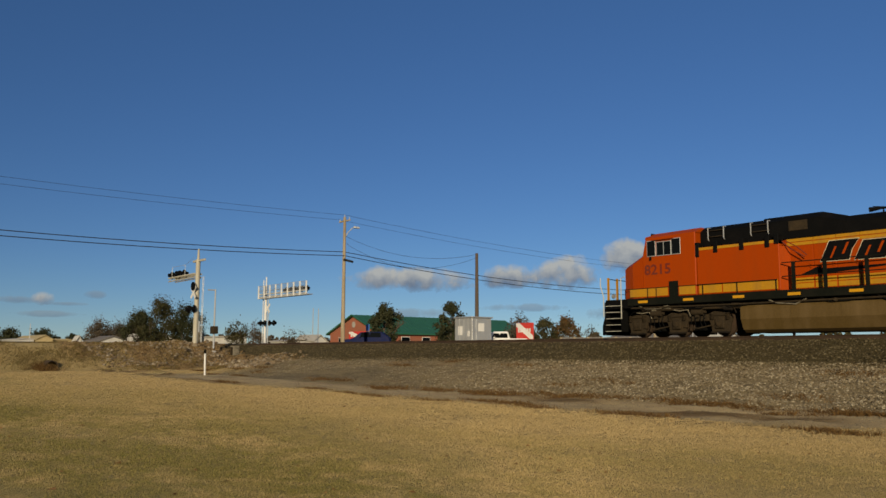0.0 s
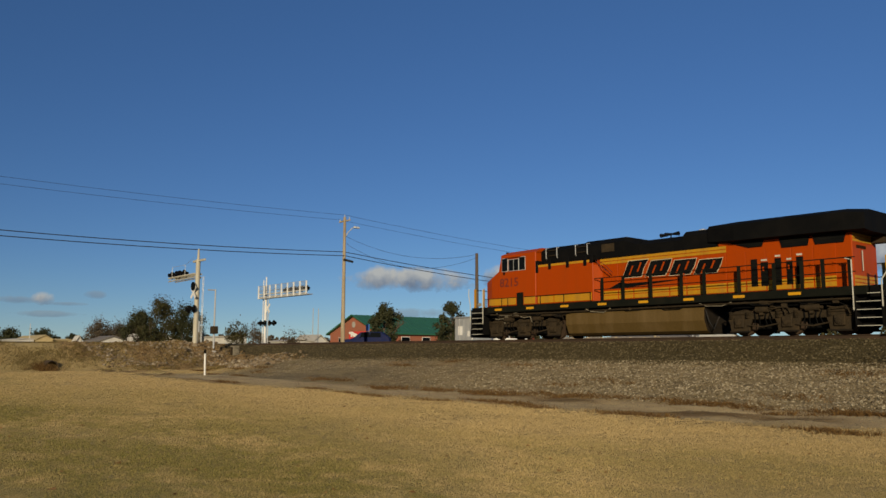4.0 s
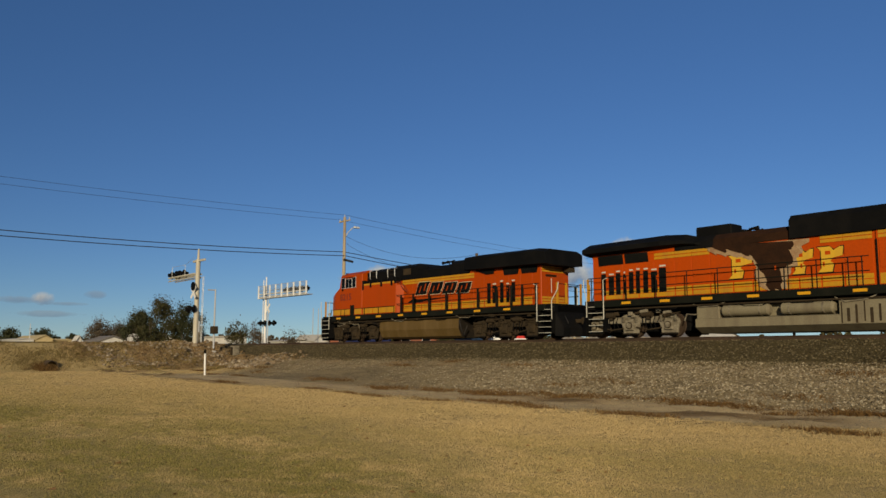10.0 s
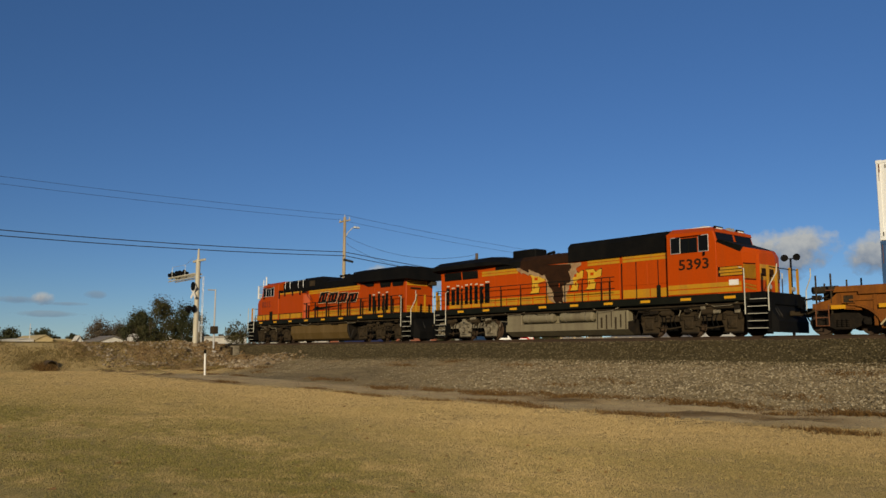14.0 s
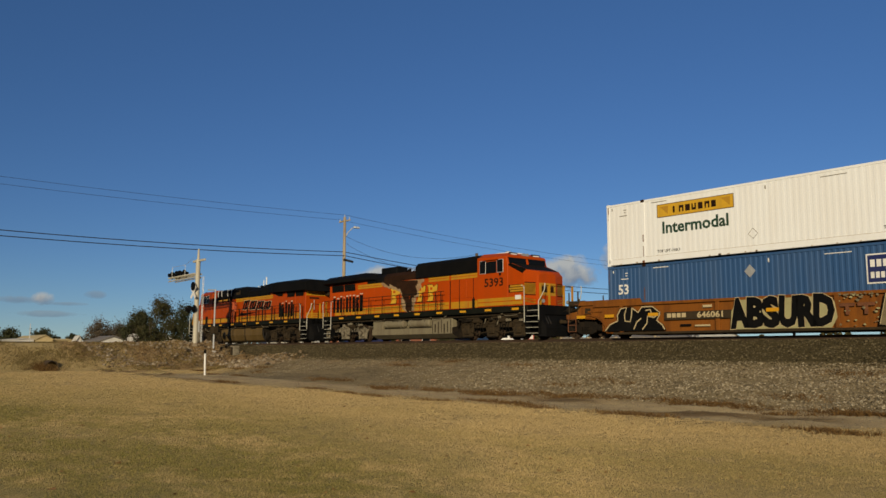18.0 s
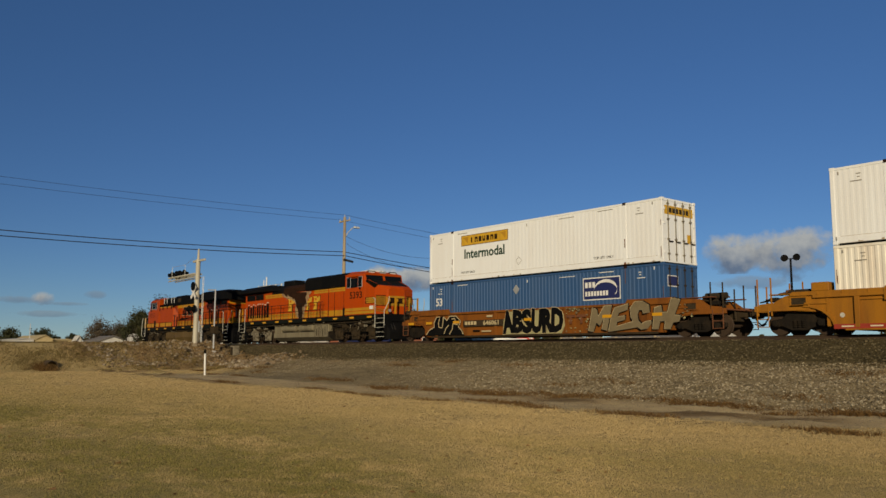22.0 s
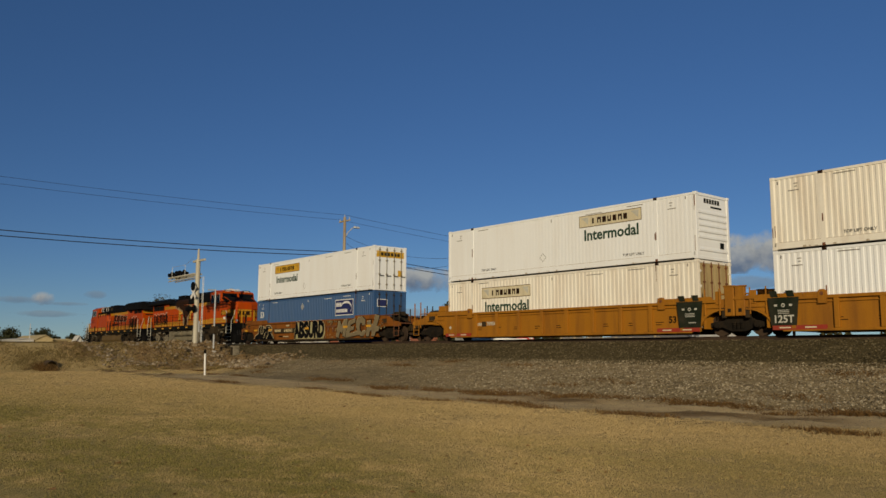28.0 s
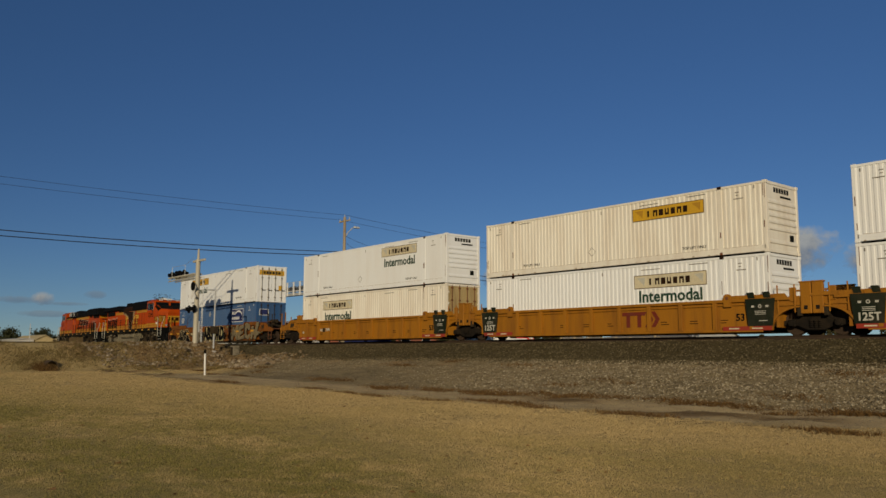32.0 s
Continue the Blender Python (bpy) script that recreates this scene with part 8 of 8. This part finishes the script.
tree("low grey-brown leafless shrub tree", -171.5, 55.0, 5.8, 8.5, 8, TWIG, 6000, 0.2, leaf=0.16)
tree("low grey-brown leafless shrub tree", -170.5, 58.4, 5.2, 9.0, 9, TWIG, 6000, 0.2, leaf=0.16)
tree("low grey-brown leafless shrub tree", -169.5, 61.5, 5.4, 8.0, 18, TWIG, 5000, 0.2, leaf=0.16)
tree("dark tree on the skyline beyond the road", -244.0, 54.0, 5.4, 9.5, 19, GREEN, 3600, leaf=0.3)
tree("dark tree on the skyline beyond the road", -242.0, 62.0, 5.4, 8.5, 20, GREEN, 3200, leaf=0.3)
tree("dark tree on the skyline beyond the road", -240.5, 69.5, 4.7, 4.0, 21, GREEN, 1800, leaf=0.3)
tree("small thin tree with sparse olive leaves", -114.8, 56.8, 4.6, 4.2, 10, OLIVE, 1700, 0.45, leaf=0.15)
tree("small thin leafless tree", -113.6, 59.0, 4.6, 3.2, 12, TWIG, 900, 0.7, leaf=0.12)
tree("small thin leafless tree", -111.0, 64.2, 3.2, 5.5, 13, TWIG, 1300, 0.6, leaf=0.13)
tree("rust-coloured autumn tree beyond the sign", -70.7, 80.3, 4.3, 4.4, 14, AUTUMN, 4200, leaf=0.15)
tree("olive bush beyond the sign", -72.6, 78.6, 4.1, 4.0, 15, OLIVE, 3600, leaf=0.15)
tree("thin leafless tree beyond the sign", -74.6, 77.2, 4.1, 3.4, 16, TWIG, 1400, 0.6, leaf=0.12)
tree("thin leafless tree beyond the sign", -67.8, 82.0, 3.2, 3.0, 22, TWIG, 900, 0.6, leaf=0.12)
tree("small tree behind the equipment hut", -69.5, 70.5, 5.0, 3.6, 17, TWIG, 1400, 0.5, leaf=0.12)

fence = thing("board_fence", "long weathered grey board fence beyond the sign", "fence")
for i in range(40):
    f = i / 40
    xx, yy = -66.4 + 11.0 * f, 74.6 + 6.8 * f
    bm = B()
    box(bm, -0.145, 0.145, -0.02, 0.02, 0.0, 2.0 + 0.03 * (i % 3), 0.005)
    bd = part("board", bm, WOOD if i % 5 == 0 else ROOF_GREY, fence)
    bd.matrix_local = pose(xx, yy, 1.5, 0, 0, 31.7)


def far_belt(n, x0, x1, y0, y1, h0, h1, seed, cols, name="far_trees", label="low belt of distant trees on the skyline"):
    rnd = random.Random(seed)
    vs, fs = [], []
    for _ in range(n):
        cx, cy = rnd.uniform(x0, x1), rnd.uniform(y0, y1)
        h, w = rnd.uniform(h0, h1), rnd.uniform(3, 8)
        for _ in range(150):
            a, k = rnd.uniform(0, math.tau), rnd.random() ** 0.5
            z = h * rnd.random() ** 0.8
            f = math.sqrt(max(0.05, 1 - (z / h) ** 2)) * (0.7 + 0.3 * rnd.random())
            p = Vector((cx + math.cos(a) * k * w * 0.5 * f, cy + math.sin(a) * k * w * 0.5 * f, 1.8 + z))
            u = Vector((rnd.gauss(0, 1), rnd.gauss(0, 1), rnd.gauss(0, 1))).normalized()
            v = u.orthogonal().normalized()
            s = rnd.uniform(0.3, 0.7)
            i = len(vs)
            vs += [tuple(p - u * s), tuple(p + v * s * 0.7), tuple(p + u * s), tuple(p - v * s * 0.7)]
            fs.append((i, i + 1, i + 2, i + 3))
    return scatter(name, label, "trees", vs, fs, cols)


far_belt(90, -420, -255, 45, 130, 3, 5.2, 31, GREEN)
far_belt(60, -330, -150, 105, 200, 3.5, 7, 32, TWIG, label="grey belt of leafless trees on the skyline")
far_belt(60, -200, 40, 190, 300, 4, 8, 33, OLIVE)


# ---- clouds ----
def cloud_mat(name, dim, bright, most):
    m, n, l, b = nodes_of(name)
    out = n["Material Output"]
    n.remove(b)
    c = n.new("ShaderNodeTexCoord")
    sep = n.new("ShaderNodeSeparateXYZ")
    l.new(c.outputs["Generated"], sep.inputs[0])

    def mth(op, a, b_=None):
        k = n.new("ShaderNodeMath")
        k.operation = op
        for s, v in zip(k.inputs, (a, b_)):
            if v is None:
                continue
            if isinstance(v, (int, float)):
                s.default_value = v
            else:
                l.new(v, s)
        return k.outputs[0]
    oi = n.new("ShaderNodeObjectInfo")
    mp = n.new("ShaderNodeVectorMath")
    mp.operation = "ADD"
    l.new(c.outputs["Object"], mp.inputs[0])
    cmb = n.new("ShaderNodeCombineXYZ")
    l.new(mth("MULTIPLY", oi.outputs["Random"], 4000.0), cmb.inputs[2])
    l.new(cmb.outputs[0], mp.inputs[1])

    def nz(scale, detail):
        t = n.new("ShaderNodeTexNoise")
        t.inputs["Scale"].default_value, t.inputs["Detail"].default_value, t.inputs["Roughness"].default_value = scale, detail, 0.55
        l.new(mp.outputs[0], t.inputs["Vector"])
        return t.outputs["Fac"]
    u = mth("MULTIPLY", mth("SUBTRACT", sep.outputs[0], 0.5), 2.0)
    v = mth("MULTIPLY", mth("SUBTRACT", sep.outputs[1], 0.42), 2.0)
    r2 = mth("ADD", mth("MULTIPLY", u, u), mth("MULTIPLY", v, v))
    fall = mth("SUBTRACT", 0.82, r2)
    n1, n2 = nz(0.010, 5), nz(0.028, 5)
    dens = mth("ADD", fall, mth("ADD", mth("MULTIPLY", mth("SUBTRACT", n1, 0.5), 2.3), mth("MULTIPLY", mth("SUBTRACT", n2, 0.5), 1.0)))
    alpha = ramp(n, l, dens, 0.08, 0.66)
    # the shaded underside is painted into the glow, paler towards the top
    shade = mth("ADD", v, mth("MULTIPLY", mth("SUBTRACT", n2, 0.5), 1.6))
    col = mixc(n, l, ramp(n, l, shade, -0.60, 0.45), dim, bright)
    em = n.new("ShaderNodeEmission")
    l.new(col, em.inputs[0])
    em.inputs[1].default_value = 0.8
    tr = n.new("ShaderNodeBsdfTransparent")
    mx = n.new("ShaderNodeMixShader")
    l.new(mth("MULTIPLY", alpha, most), mx.inputs[0])
    l.new(tr.outputs[0], mx.inputs[1])
    l.new(em.outputs[0], mx.inputs[2])
    l.new(mx.outputs[0], out.inputs[0])
    return m


CLOUD = cloud_mat("soft_cloud", (0.16, 0.205, 0.31), (0.54, 0.535, 0.54), 0.92)
WISP = cloud_mat("thin_grey_cloud", (0.17, 0.21, 0.30), (0.27, 0.31, 0.38), 0.5)


def cloud(bearing, height, w, h, thin=False):
    """A flat glowing card of soft cloud far off: its bearing, height, width and depth in degrees."""
    r = 2400.0
    a, e = radians(bearing), radians(height)
    place = EYE + Vector((math.sin(a) * math.cos(e), math.cos(a) * math.cos(e), math.sin(e))) * r
    me = bpy.data.meshes.new("cloud")
    x, z = r * math.tan(radians(w / 2)), r * math.tan(radians(h / 2))
    me.from_pydata([(-x, -z, 0), (x, -z, 0), (x, z, 0), (-x, z, 0)], [], [(0, 1, 2, 3)])
    me.materials.append(WISP if thin else CLOUD)
    ob = new("cloud", me)
    ob.matrix_world = look(place, EYE) @ pose(0, 0, 0, 0, 180, 0)
    tagged(ob, "thin grey streak of cloud low in the sky" if thin else "soft white cumulus cloud with a grey-blue underside", "cloud", "clouds", "structure")


for row in ((-54.0, 5.2, 6.2, 2.2), (-50.6, 5.25, 7.0, 2.3), (-45.0, 5.45, 5.0, 2.0), (-41.6, 5.65, 7.0, 2.7), (-37.2, 6.7, 3.6, 3.0), (-34.9, 6.0, 4.4, 2.6), (-30.2, 6.7, 5.4, 3.0), (-26.9, 6.75, 7.0, 4.3), (-22.0, 6.4, 4.6, 3.3),
            (-75.6, 3.4, 1.9, 1.1)):
    cloud(*row)
for row in ((-77.1, 3.25, 3.4, 0.6), (-75.2, 2.4, 6.0, 0.5), (-72.7, 3.7, 1.8, 0.7), (-74.3, 3.05, 3.2, 0.35), (-51.5, 2.8, 5.2, 0.9), (-38.4, 2.8, 4.0, 1.2), (-44.0, 3.2, 7.0, 0.7), (-29.0, 4.7, 7.0, 1.0)):
    cloud(*row, True)

# ---- sleepers, nearest stretch ----
bm = B()
box(bm, -0.115, 0.115, -1.30, 1.30, -0.17, 0.0, 0.01)
tie_mesh = mesh_of(bm, TIE, "sleeper")
for i in range(250):
    x = 14 - i * 0.53
    ob = part("sleeper", tie_mesh, None, track)
    ob.matrix_world = pose(x, track_y(x), RAIL - 0.178, 0, 0, math.degrees(math.atan(-2 * BEND * max(0.0, BEND_X - x))))


# ---- what moves ----
def motions():
    ticks = [i / 2 for i in range(int(SECONDS * 2) + 1)]
    for ob, xr, flip in MOVING:
        turn = pose(0, 0, 0, 0, 0, 180) if flip else Matrix()
        lift = pose(0, 0, dict(LEVEL).get(ob, 0.0))
        walk(ob, [(t, lift @ train_pose(xr, t) @ turn) for t in ticks])
    rolls = [i * 4 / FPS for i in range(int(SECONDS * FPS / 4) + 1)]
    for ob, x, r, flip in WHEELS:
        sign = -1 if flip else 1
        walk(ob, [(t, pose(x, 0, r, 0, sign * math.degrees(train_s(t) / r), 0)) for t in rolls])


motions()
